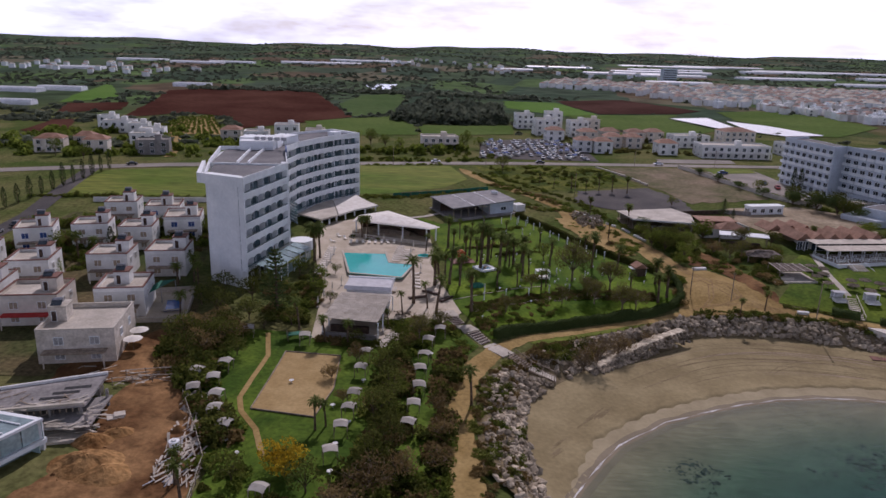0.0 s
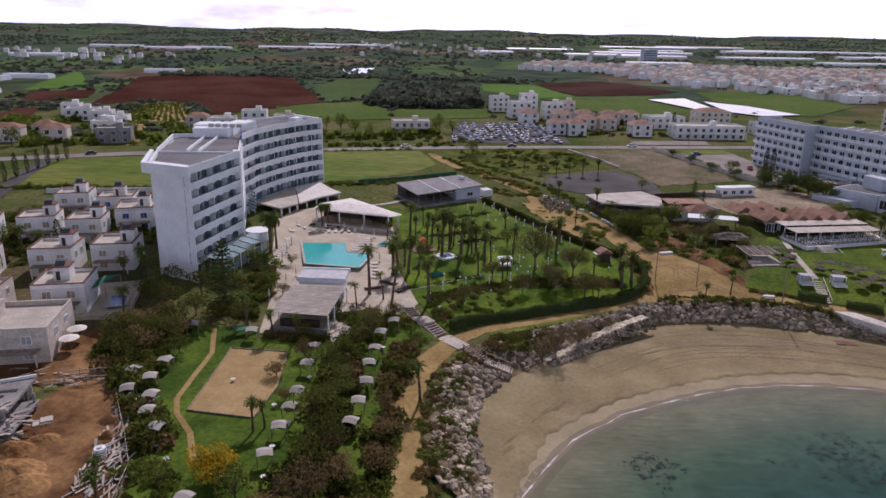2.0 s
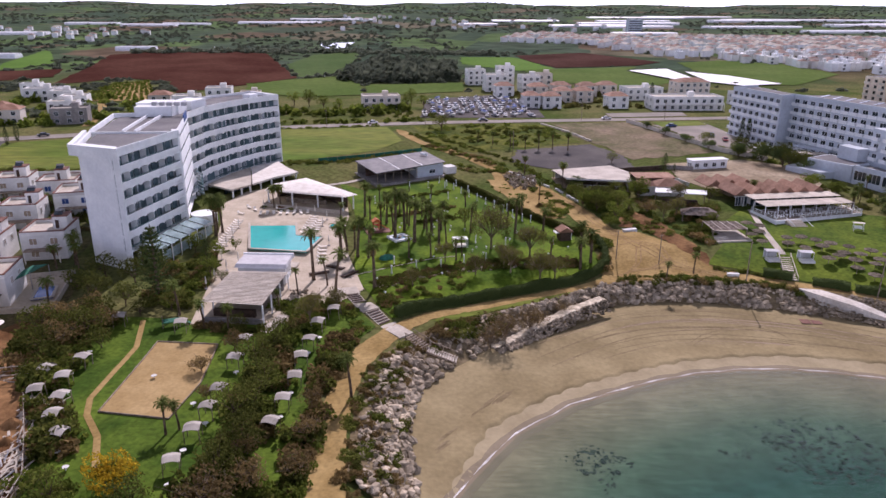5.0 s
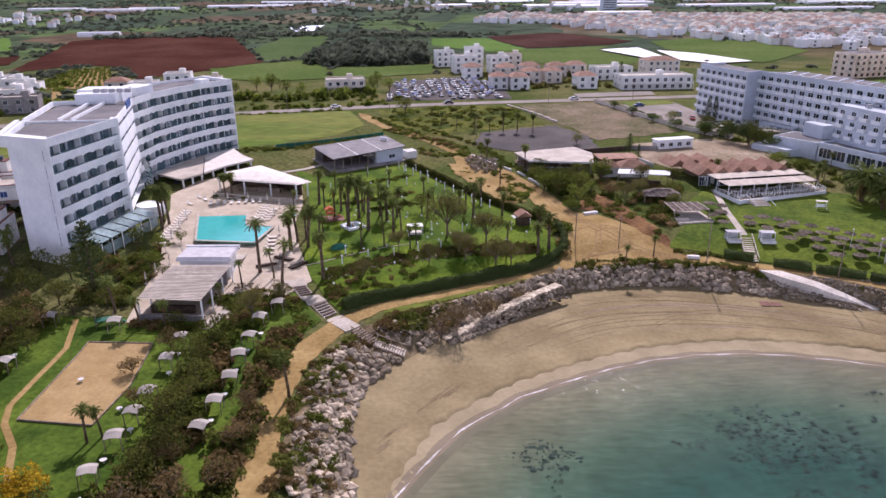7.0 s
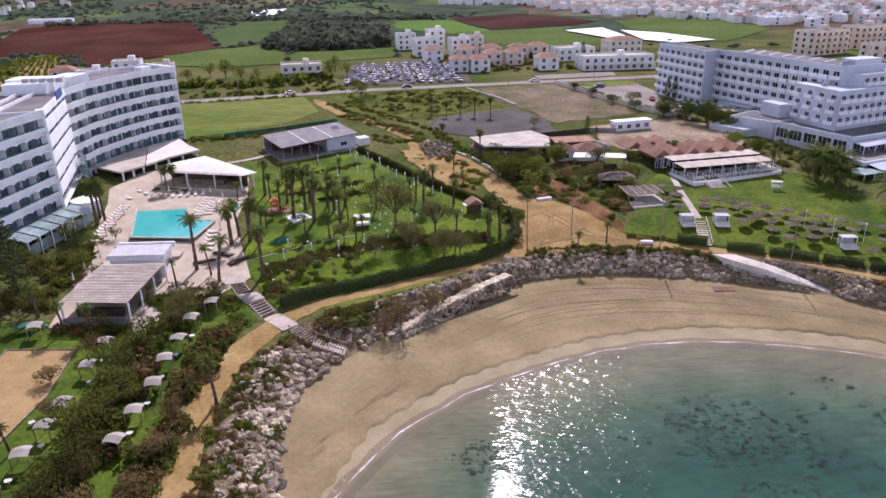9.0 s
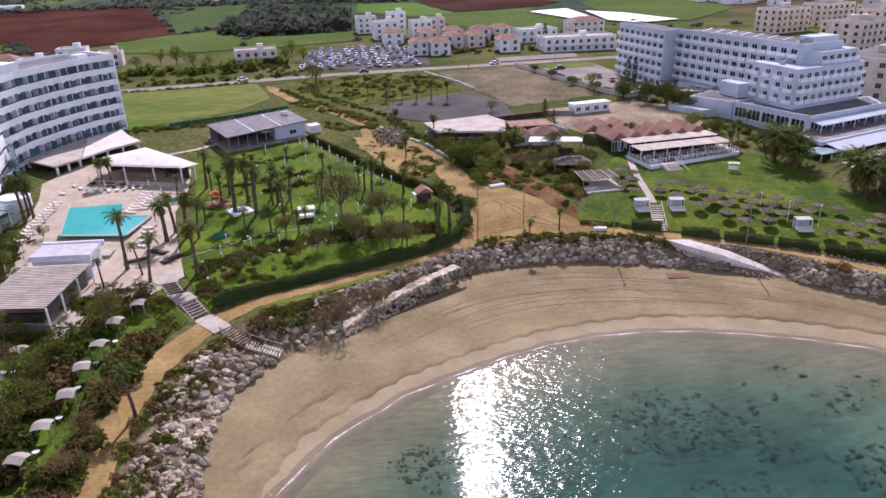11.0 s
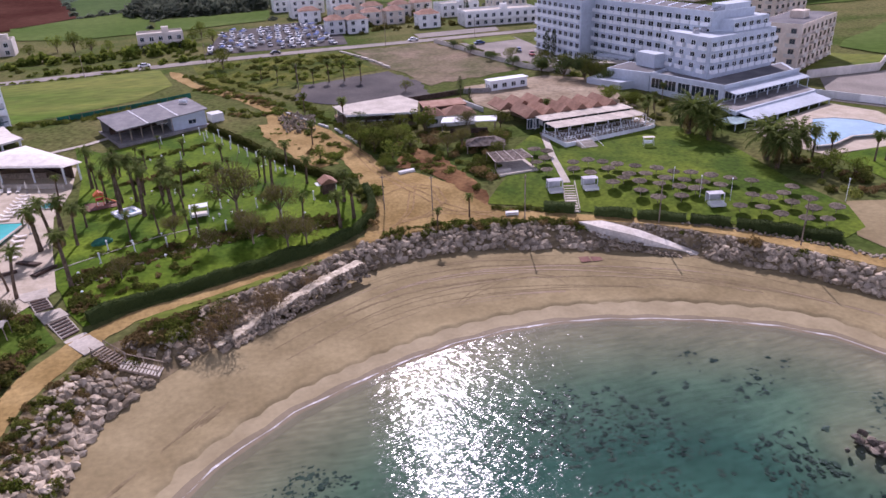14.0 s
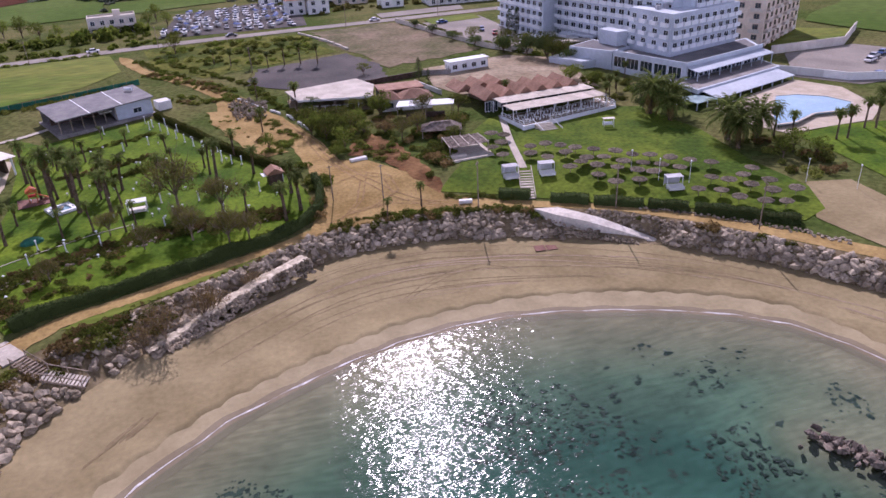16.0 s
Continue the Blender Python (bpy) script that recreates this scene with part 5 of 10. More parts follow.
twiggy = tree(17, 4.8, 2.5, "leaf_brown", 2400, 0.16, 0.2, 0.9, "almost leafless twiggy tree on the rock bank")
plant("tree", twiggy, [(28.8, 119.6, 1.1), (31.6, 121.6, 1.3), (36.8, 125.4, 1.15), (38.4, 126.6, 0.95), (43.6, 131.0, 0.7)], "bare trees on the bank")
dense = tree(16, 5.0, 3.7, "leaf", 1700, 0.1, 0.42, 0, "spreading olive-green bush taller than a man")
plant("tree", dense, [(62.6, 188.4, 1.05), (66.2, 185.6, 1.0), (63.4, 172.0, 0.62), (70.5, 190.5, 0.8), (78.4, 196.6, 0.95), (60.6, 199.5, 0.7), (132, 205, 0.9), (135.5, 199, 0.8), (127, 243, 0.9)], "tall bushes")
shade_tree = tree(18, 5.6, 3.6, "needle", 1500, 0.12, 0.45, 0, "dense dark evergreen bush beside the boundary wall")
plant("tree", shade_tree, [(131, 234, 1.15), (135.4, 228.6, 1.2), (126.4, 241.5, 0.9), (121, 254, 0.75), (139, 222, 0.8), (117, 266, 0.6), (113.5, 279, 0.6), (110.5, 292, 0.55), (61.8, 204.6, 0.75), (144, 178, 0.7), (140.5, 183, 0.8), (137, 176, 0.6)], "dark evergreen bushes")

SH = [shrub_mesh(20, "leaf"), shrub_mesh(21, "leaf_dark"), shrub_mesh(22, "leaf_light"), shrub_mesh(23, "leaf_brown"), shrub_mesh(24, "leaf"), shrub_mesh(25, "leaf_dark", 260, 0.4, 1.2, 1.1)]
SH_LABEL = ["rounded green shrub on the lawn", "dense dark green shrub on grass", "pale olive shrub on grass", "dry brown shrub on the lawn", "rounded green shrub on the lawn", "tall dark green shrub on grass"]


def shrubs(spots, group, single=False):
    """spots: (x, y, size, kind). single: bushes that stand apart, else a planting whose bushes grow together."""
    rng = random.Random(int(spots[0][0] * 13) + len(spots))
    sets = {}
    for x, y, s, k in spots:
        m = scaled(x, y, s, rng.uniform(0, 360), s * rng.uniform(0.8, 1.15), -0.1)
        if single:
            ob = new("shrub", SH[k])
            ob.matrix_basis = m
            tagged(ob, SH_LABEL[k], "shrub", group)
        else:
            sets.setdefault(SH[k].materials[0].name, []).append((SH[k], m))
    for items in sets.values():
        joined("hedge" if "hedge" in group else "bushes", items, items[0][0].materials[0], group.replace("clipped ", "dense clipped ") + " grown close together", "hedge" if "hedge" in group else "bushes")


def along_line(line, n, wide, rng, lo, hi, kinds):
    l = length(line)
    out = []
    for i in range(n):
        x, y, dx, dy = along(line, l * (i + rng.random()) / n)
        w = rng.uniform(-wide, wide)
        out.append((x - dy * w, y + dx * w, rng.uniform(lo, hi), rng.choice(kinds)))
    return out


def within(poly, n, rng, lo, hi, kinds):
    xs, ys = [p[0] for p in poly], [p[1] for p in poly]
    out = []
    while len(out) < n:
        x, y = rng.uniform(min(xs), max(xs)), rng.uniform(min(ys), max(ys))
        if inside(np.array([x]), np.array([y]), poly)[0]:
            out.append((x, y, rng.uniform(lo, hi), rng.choice(kinds)))
    return out


def clipped_hedge(line, w, h, label, mt="leaf_dark", seed=1):
    """A clipped hedge along a line: a solid core under a skin of small leaf clumps."""
    rg = random.Random(seed)
    fine = densify(line, 1.0, False)
    n = len(fine)
    z = ground_z(np.array([p[0] for p in fine]), np.array([p[1] for p in fine]))
    rows = []
    for i, (x, y) in enumerate(fine):
        a, b = fine[max(0, i - 1)], fine[min(n - 1, i + 1)]
        d = math.dist(a, b)
        nx, ny = -(b[1] - a[1]) / d, (b[0] - a[0]) / d
        hh = h * (1 + 0.34 * noise.noise(Vector((x * 0.35, y * 0.35, seed)))) - 0.12
        ww = w / 2 * (1 + 0.4 * noise.noise(Vector((x * 0.5, y * 0.5, seed + 4)))) - 0.1
        rows.append([Vector((x + nx * k * ww, y + ny * k * ww, z[i] + q)) for k, q in ((-1, -0.3), (-0.95, hh * 0.85), (-0.6, hh), (0.6, hh), (0.95, hh * 0.85), (1, -0.3))])
    sh = Shape().add([p for r0 in rows for p in r0], [(i * 6 + j, i * 6 + j + 1, i * 6 + j + 7, i * 6 + j + 6) for i in range(n - 1) for j in range(5)] + [tuple(range(5, -1, -1)), tuple((n - 1) * 6 + j for j in range(6))])
    for i in range(n - 1):
        for _ in range(int(42 * (h * 2 + w))):
            j, u, v = rg.choice((0, 0, 1, 2, 2, 3, 4, 4)), rg.random(), rg.random()
            p = rows[i][j].lerp(rows[i][j + 1], v).lerp(rows[i + 1][j].lerp(rows[i + 1][j + 1], v), u)
            card(sh, p + Vector((rg.gauss(0, 0.11), rg.gauss(0, 0.11), rg.gauss(0, 0.1))), 0.32, rg)
    piece("hedge", sh, M[mt], label, "hedge")


clipped_hedge([(12.0, 125.6), (15, 127.6), (19, 129.7), (28, 133.0), (36.8, 136.5), (47.4, 141.3), (53, 145.4), (56.8, 149.6), (58, 155), (57.6, 161)], 1.5, 1.8, "dark clipped hedge between the lawn and the path", "needle", 3)
clipped_hedge([(24.9, 215.5), (34.9, 197.4), (42.4, 183), (49, 172.7), (55, 165)], 1.3, 1.7, "dark clipped hedge along the dirt track", "leaf_dark", 4)
for k, ln in enumerate(([(89.5, 144.8), (94.4, 142.0)], [(97.6, 139.9), (103.4, 136.4)], [(104.2, 135.9), (111.4, 131.4)], [(112.0, 130.9), (117.4, 127.0)], [(118.2, 126.3), (124, 121.4), (130.6, 115.6)])):
    clipped_hedge(ln, 2.2, 1.5, "low clipped hedge along the promenade", "needle", 5 + k)
rng = random.Random(31)
shrubs(within([(-9.5, 116), (-5, 117), (-4.5, 100), (-5.5, 80), (-7, 68), (-10, 68), (-10.5, 85), (-9.5, 100)], 54, rng, 1.3, 2.6, [0, 1, 3, 5, 4, 2]), "garden shrubs", True)
shrubs(within([(1.5, 118), (4.5, 116), (3, 106), (2.5, 90), (2, 66), (-0.5, 66), (0.2, 90), (0.5, 104)], 54, rng, 1.0, 2.2, [0, 1, 3, 3, 5]), "garden shrubs", True)
shrubs(within([(-37, 124), (-47, 124), (-50, 113), (-45, 107.5), (-38.6, 99.5), (-33.2, 89), (-30, 80), (-28, 78), (-30.5, 90), (-36, 98), (-40, 112)], 120, rng, 1.3, 2.8, [0, 1, 1, 5, 5, 3]), "shrubs along the site fence")
shrubs(within([(-10, 130), (2, 130), (5, 126), (0, 120), (-6, 119), (-8, 124)], 30, rng, 0.9, 1.8, [0, 1, 3, 4]), "shrubs below the terrace", True)
shrubs(within([(5.6, 122.5), (7.8, 120.6), (4.2, 113), (2.4, 114), (3.4, 119)], 14, rng, 0.7, 1.5, [0, 1, 3, 4, 5]), "shrubs beside the garden stairs")
shrubs(within([(-3, 130), (1.0, 131.5), (4.6, 126.6), (2, 124), (-3, 125)], 14, rng, 0.7, 1.4, [0, 1, 3, 4]), "shrubs beside the garden stairs")
shrubs(within([(7.4, 134.6), (9.4, 129.4), (12.0, 126.2), (12.8, 127.2), (10.4, 133), (8.4, 137)], 12, rng, 0.6, 1.1, [0, 1, 3]), "shrubs beside the garden stairs")
shrubs(within([(8.2, 78), (13.5, 80), (13.8, 98), (15.5, 106), (12.0, 109), (8.4, 100)], 40, rng, 0.4, 1.1, [0, 1, 3, 4, 5]), "low scrub among the rocks")
shrubs(within([(-36, 128), (-24, 126), (-26, 140), (-28, 152), (-36, 150), (-38, 140)], 46, rng, 0.9, 1.9, [0, 1, 4, 5, 3]), "shrubs at the hotel")
shrubs(within([(-18, 68), (0, 68), (0, 80), (-8, 78), (-14, 75), (-24, 70)], 34, rng, 1.1, 2.3, [1, 5, 3, 0]), "garden shrubs", True)
shrubs(within([(-30, 70), (-24, 70), (-25, 79), (-29, 80)], 12, rng, 0.7, 1.3, [0, 4, 1]), "garden shrubs", True)
shrubs(along_line([(8, 138), (15, 142.4), (24, 145.6), (33, 148.3), (42, 149.3), (51, 150.8)], 250, 2.2, rng, 0.4, 1.05, [0, 1, 3, 1, 3, 5]), "flower bed shrubs")
shrubs(within([(9, 131), (15, 130.5), (24, 136), (30, 141), (24, 144.5), (10, 141)], 42, random.Random(52), 0.5, 1.2, [1, 3, 0, 1, 5]) + along_line([(20, 131.6), (29, 135.2), (38, 139.4), (48, 144.6)], 60, 0.5, random.Random(53), 0.3, 0.6, [2, 0, 4]), "shrubs inside the lawn hedge")
shrubs(along_line([(10, 196), (20, 199), (26, 203)], 24, 0.6, rng, 0.6, 1.0, [1, 1, 0]) + along_line([(8, 180), (19, 184), (26, 187)], 32, 0.9, rng, 0.6, 1.1, [1, 3, 1]) + along_line([(16, 176), (27, 179)], 22, 0.9, rng, 0.6, 1.1, [1, 5, 1]) + along_line([(9, 147), (17, 151)], 10, 0.8, rng, 0.4, 0.8, [1, 0]), "shrub beds on the lawn")
shrubs(within([(36, 214), (44, 216), (46, 200), (53, 186), (53, 176), (47, 179), (40, 197)], 26, random.Random(71), 0.25, 0.7, [2, 3, 2, 4]), "weeds on the bare soil")
shrubs(within([(55, 147), (58, 148), (60, 160), (59, 170), (55, 170), (56.5, 158)], 22, rng, 0.8, 1.5, [2, 0, 3, 4]), "shrubs by the track")
shrubs(within([(52, 176), (56, 184), (52, 192), (46, 190)], 14, rng, 0.7, 1.3, [2, 4, 3]), "shrubs by the track")
shrubs(within([(63, 200), (73, 206), (80, 204), (84, 188), (84, 172), (78, 158), (72, 166), (66, 174), (62, 184)], 95, rng, 0.6, 1.5, [0, 1, 4, 2, 3, 4, 2]), "wild shrubs above the dirt ground")
shrubs(within([(78, 152), (86, 162), (90, 176), (97, 186), (90, 190), (84, 176)], 70, rng, 0.7, 1.6, [0, 3, 1, 5]), "wild shrubs above the dirt ground")
r_top = random.Random(5)
shrubs(along_line([(58, 141.6), (64, 142.6), (72, 142.6), (80, 141.0), (88, 139.0), (92.5, 137.6)], 30, 0.5, r_top, 0.6, 1.15, [1, 5, 3]), "bushes along the top of the rocks")
shrubs([(116.2, 120.6, 1.4, 3), (117.4, 119.6, 1.3, 3), (124.6, 110.6, 0.8, 1), (108.6, 128.2, 0.7, 1)], "bushes along the top of the rocks")
shrubs(within([(18.5, 119.5), (22, 117.5), (29, 121.5), (35, 127), (31, 127), (24, 123)], 26, r_top, 0.6, 1.2, [0, 4, 5, 4]), "scrub on the rock bank")
shrubs(along_line([(80, 148), (88, 145), (93, 142.3)], 18, 0.5, rng, 0.5, 0.9, [1, 5, 0]) , "small bushes along the promenade")
shrubs([(x, y, s, k) for x, y, s, k in along_line([(57, 142.6), (62, 144.2), (70, 144.4), (79, 142.6), (89, 139.4), (95, 136)], 40, 0.7, rng, 0.5, 1.1, [1, 5, 0])] + along_line([(113, 122.2), (120, 116.3), (126, 109)], 6, 0.6, rng, 0.5, 1.0, [1, 5]), "bushes on the rock bank")
shrubs([(x, y, rng.uniform(0.35, 0.9), rng.choice([2, 3, 3, 1])) for x, y, k in scatter_between([p for p in C2 if p[0] < 30], [p for p in T2 if p[0] < 30], 110, rng, 0.0, 0.6)] + along_line([(18.5, 121.2), (22.5, 122.4), (26.5, 124.4)], 34, 1.2, rng, 0.5, 1.1, [3, 3, 1, 2, 0, 2]) + along_line([(26, 126.2), (36, 130.6), (46, 135.6), (52, 139)], 26, 0.7, rng, 0.25, 0.55, [2, 3, 2]) + along_line([(19.0, 119.6), (22, 119.2), (26, 121.4)], 7, 0.8, random.Random(91), 1.0, 1.7, [3, 3, 2]), "weeds among the rocks")
shrubs([(x, y, rng.uniform(0.4, 1.0), rng.choice([2, 2, 3, 3, 1])) for x, y, k in scatter_between([(5.9, 60), (5.8, 90), (7.2, 104), (10.5, 112.5), (13.5, 116.5)], [(8.6, 60), (8.6, 90), (9.4, 104), (12.6, 110), (15.5, 115)], 110, rng, 0.0, 1.0)], "low weedy scrub beside the path")
shrubs(along_line([(16, 250), (6, 244), (-8, 238), (-24, 236), (-30, 232)], 60, 2.2, rng, 0.6, 1.4, [0, 4, 2, 1]) + along_line([(20, 262), (34, 244), (44, 228), (38, 222), (28, 232)], 60, 2.5, rng, 0.6, 1.4, [0, 4, 2, 3]), "scrub along the meadow")
shrubs(within([(20, 276), (44, 262), (52, 258), (72, 268), (70, 300), (40, 303), (18, 298)], 170, rng, 0.5, 1.5, [2, 0, 4, 1, 1]), "scrub on the verge")
shrubs(along_line([(13, 284), (20, 270), (33, 248), (42, 229), (45, 214), (52, 199), (56.5, 186)], 70, 1.2, rng, 0.5, 1.2, [0, 4, 2, 1]) + along_line([(24, 276), (36, 256), (48, 236), (54, 214), (62, 198), (65, 184)], 80, 1.4, rng, 0.5, 1.3, [0, 4, 1, 2]), "scrub along the dirt track")
shrubs(along_line([(112, 300), (120, 270), (128, 246), (137, 232)], 40, 1.0, rng, 0.8, 1.5, [1, 5, 0]), "hedge beside the lot")
shrubs(along_line([(-135, 224), (-110, 226), (-62, 228)], 44, 1.2, rng, 0.8, 1.5, [1, 5, 0]) + along_line([(-60, 294), (-34, 293), (0, 300)], 22, 1.0, rng, 0.6, 1.3, [0, 4]), "hedge at the meadow")
shrubs(within([(-116, 146), (-100, 146), (-62, 170), (-58, 204), (-108, 204)], 260, rng, 0.9, 2.3, [0, 1, 4, 5, 1, 3]), "shrubs between the villas")
shrubs(within([(146, 152), (152, 150), (156, 136), (150, 128), (141, 130), (143, 146)], 34, rng, 0.7, 1.7, [0, 1, 3, 2, 5]), "shrubs beside the pool garden")
shrubs(within([(128, 196), (140, 210), (146, 196), (138, 180)], 26, rng, 0.6, 1.3, [0, 1, 5]), "shrubs at the white hotel")
shrubs(within([(-60, 340), (-14, 345), (30, 330), (24, 316), (-50, 308)], 46, rng, 0.7, 1.6, [0, 1, 4, 2]), "shrubs beyond the road")

shrubs(within([(-28.5, 138), (-24, 138), (-24.6, 158), (-30, 162), (-33, 156)], 26, random.Random(88), 0.5, 1.2, [0, 1, 4, 3]) + within([(-25, 186), (-17, 185), (-16, 190), (-24, 191.5)], 10, random.Random(89), 0.4, 0.8, [0, 4, 2]) + within([(-9, 130), (-3, 133), (1, 128), (-6, 121)], 26, random.Random(90), 0.6, 1.2, [3, 3, 1, 0]), "terrace planting beside the pool")
r_bar = random.Random(47)
shrubs(along_line([(-22.6, 121.4), (-16, 119.8), (-11.6, 118.8)], 11, 0.4, r_bar, 1.0, 1.55, [1, 3, 5]), "shrubs in front of the pool bar")

# groves and hedgerows far off
CL = []
for s in range(5):
    r2 = random.Random(60 + s)
    sh = Shape()
    for _ in range(14):
        d = Vector((r2.gauss(0, 1), r2.gauss(0, 1), abs(r2.gauss(0, 0.8)))).normalized()
        for _ in range(3):
            card(sh, (d.x * r2.uniform(0.5, 1), d.y * r2.uniform(0.5, 1), 0.25 + d.z * r2.uniform(0.5, 1.1)), 1.2, r2)
    CL.append(sh.mesh("clump", M["leaf_dark"]))


def wood(name, spots, material, label):
    items = []
    for x, y, s in spots:
        tall = 0.6 if name in ("far_trees", "hedgerows") else 1.0
        items.append((rng.choice(CL), scaled(x, y, s, rng.uniform(0, 360), s * rng.uniform(0.7, 1.3) * tall, -0.3)))
    return joined(name, items, material, label, "trees")


grove = [(-31, 475), (-27, 549), (-11, 590), (45, 570), (41, 470), (7, 462)]
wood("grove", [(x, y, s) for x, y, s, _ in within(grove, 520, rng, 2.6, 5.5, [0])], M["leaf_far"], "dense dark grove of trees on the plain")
spots = []
for i in range(15000):
    y = 420 + 3600 * rng.random() ** 1.7
    x = rng.uniform(-0.72, 0.72) * (y + 120)
    q = noise.noise(Vector((x * 0.004, y * 0.0025, 0))) + 0.6 * noise.noise(Vector((x * 0.017, y * 0.006, 5)))
    hit_field = any(inside(np.array([x]), np.array([y]), f[2])[0] for f in FIELDS)
    in_town = x > 80 + (900 - y) * 0.35 and 480 < y < 1050
    open_land = 40 < x < 360 and 405 < y < 660 and rng.random() < 0.9
    if q > -0.12 and not hit_field and not in_town and not open_land:
        spots.append((x, y, rng.uniform(1.2, 2.7) * (1 + y / 2600)))
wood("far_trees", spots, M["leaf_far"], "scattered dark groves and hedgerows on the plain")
spots = []
for i in range(46):
    k = i / 45
    spots += [(x, y, s) for x, y, s, _ in along_line([(-118 - 40 * k, 380 + 2 * k), (-155 - 17 * k, 474 - 18 * k)], 26, 0.4, rng, 0.9, 1.3, [0])] if i % 4 == 0 else []
wood("vines", spots, M["leaf"], "rows of green vines")
spots = [(x, y, s) for x, y, s, _ in along_line([(-320, 500), (-250, 456), (-200, 440), (-150, 372)], 60, 6, rng, 2, 4, [0]) + along_line([(-60, 486), (-20, 512), (50, 520)], 34, 3, rng, 1.5, 3, [0]) + along_line([(-250, 690), (-120, 700), (40, 690), (90, 670)], 130, 14, rng, 3, 6, [0]) + along_line([(-210, 330), (-150, 340), (-90, 390)], 50, 14, rng, 2, 4, [0])]
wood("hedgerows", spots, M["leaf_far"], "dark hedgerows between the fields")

wood("garden_trees", [(x, y, s) for x, y, s, _ in within([(-215, 290), (-140, 294), (-62, 310), (-60, 345), (-100, 372), (-150, 395), (-215, 385)], 190, rng, 1.4, 3.2, [0])], M["leaf"], "green garden trees round the houses")
wood("garden_trees", [(x, y, s) for x, y, s, _ in within([(76, 346), (128, 352), (126, 372), (120, 410), (58, 412), (74, 380)], 110, rng, 0.9, 1.9, [0])], M["leaf_olive"], "olive garden trees between the houses")
wood("roadside_bushes", [(x, y, s) for x, y, s, _ in along_line([(-40, 306), (0, 310), (18, 314)], 20, 3, rng, 0.8, 1.8, [0]) + along_line([(-56, 330), (-20, 336), (14, 340)], 40, 9, rng, 1.2, 3.0, [0])], M["leaf"], "green roadside trees and bushes")


# ---- buildings ----
def basis(ax, ay, bx, by, z=0.0):
    """Matrix whose x runs from a to b on the plan and whose y points inwards, to the left of that way."""
    return pose(ax, ay, z, 0, 0, math.degrees(math.atan2(by - ay, bx - ax)))


def window_set(w, h, frame=0.08, bars=1):
    """Meshes of a window of that size: its frame and its panes, hung on a wall at y = 0, facing -y."""
    fr, gl = Shape(), Shape()
    xs = [-w / 2 - frame, -w / 2]
    for i in range(bars):
        x = -w / 2 + w * (i + 1) / (bars + 1)
        xs += [x - 0.03, x + 0.03]
    xs += [w / 2, w / 2 + frame]
    zs = [-frame, 0.0, h, h + frame]
    nx = len(xs)
    solid = lambda i, j: 0 <= i < nx - 1 and 0 <= j < 3 and not (j == 1 and i % 2 == 1)
    vs = [(x, y, q) for y in (-0.1, 0.0) for q in zs for x in xs]
    at = lambda i, j, k: k * nx * 4 + j * nx + i
    fs = []
    for j in range(3):
        for i in range(nx - 1):
            if not solid(i, j):
                continue
            fs += [(at(i, j, 0), at(i + 1, j, 0), at(i + 1, j + 1, 0), at(i, j + 1, 0)), (at(i, j + 1, 1), at(i + 1, j + 1, 1), at(i + 1, j, 1), at(i, j, 1))]
            for ok, p, q in ((solid(i, j - 1), (i, j), (i + 1, j)), (solid(i + 1, j), (i + 1, j), (i + 1, j + 1)), (solid(i, j + 1), (i + 1, j + 1), (i, j + 1)), (solid(i - 1, j), (i, j + 1), (i, j))):
                if not ok:
                    fs.append((at(*q, 0), at(*p, 0), at(*p, 1), at(*q, 1)))
    fr.add(vs, fs)
    gl.box(-w / 2, w / 2, -0.03, 0.0, 0, h)
    return fr, gl


WIN = {}


def window(parent, m, w, h, glass="glass", frame="white", bars=1, name="window", label=""):
    key = (round(w, 2), round(h, 2), glass, frame, bars)
    if key not in WIN:
        a, b = window_set(w, h, 0.08, bars)
        WIN[key] = (a.mesh("window", M[frame]), b.mesh("pane", M[glass]))
    ob = part(name, WIN[key][0], None, parent, label)
    ob.matrix_basis = m
    part("pane", WIN[key][1], None, ob)
    return ob


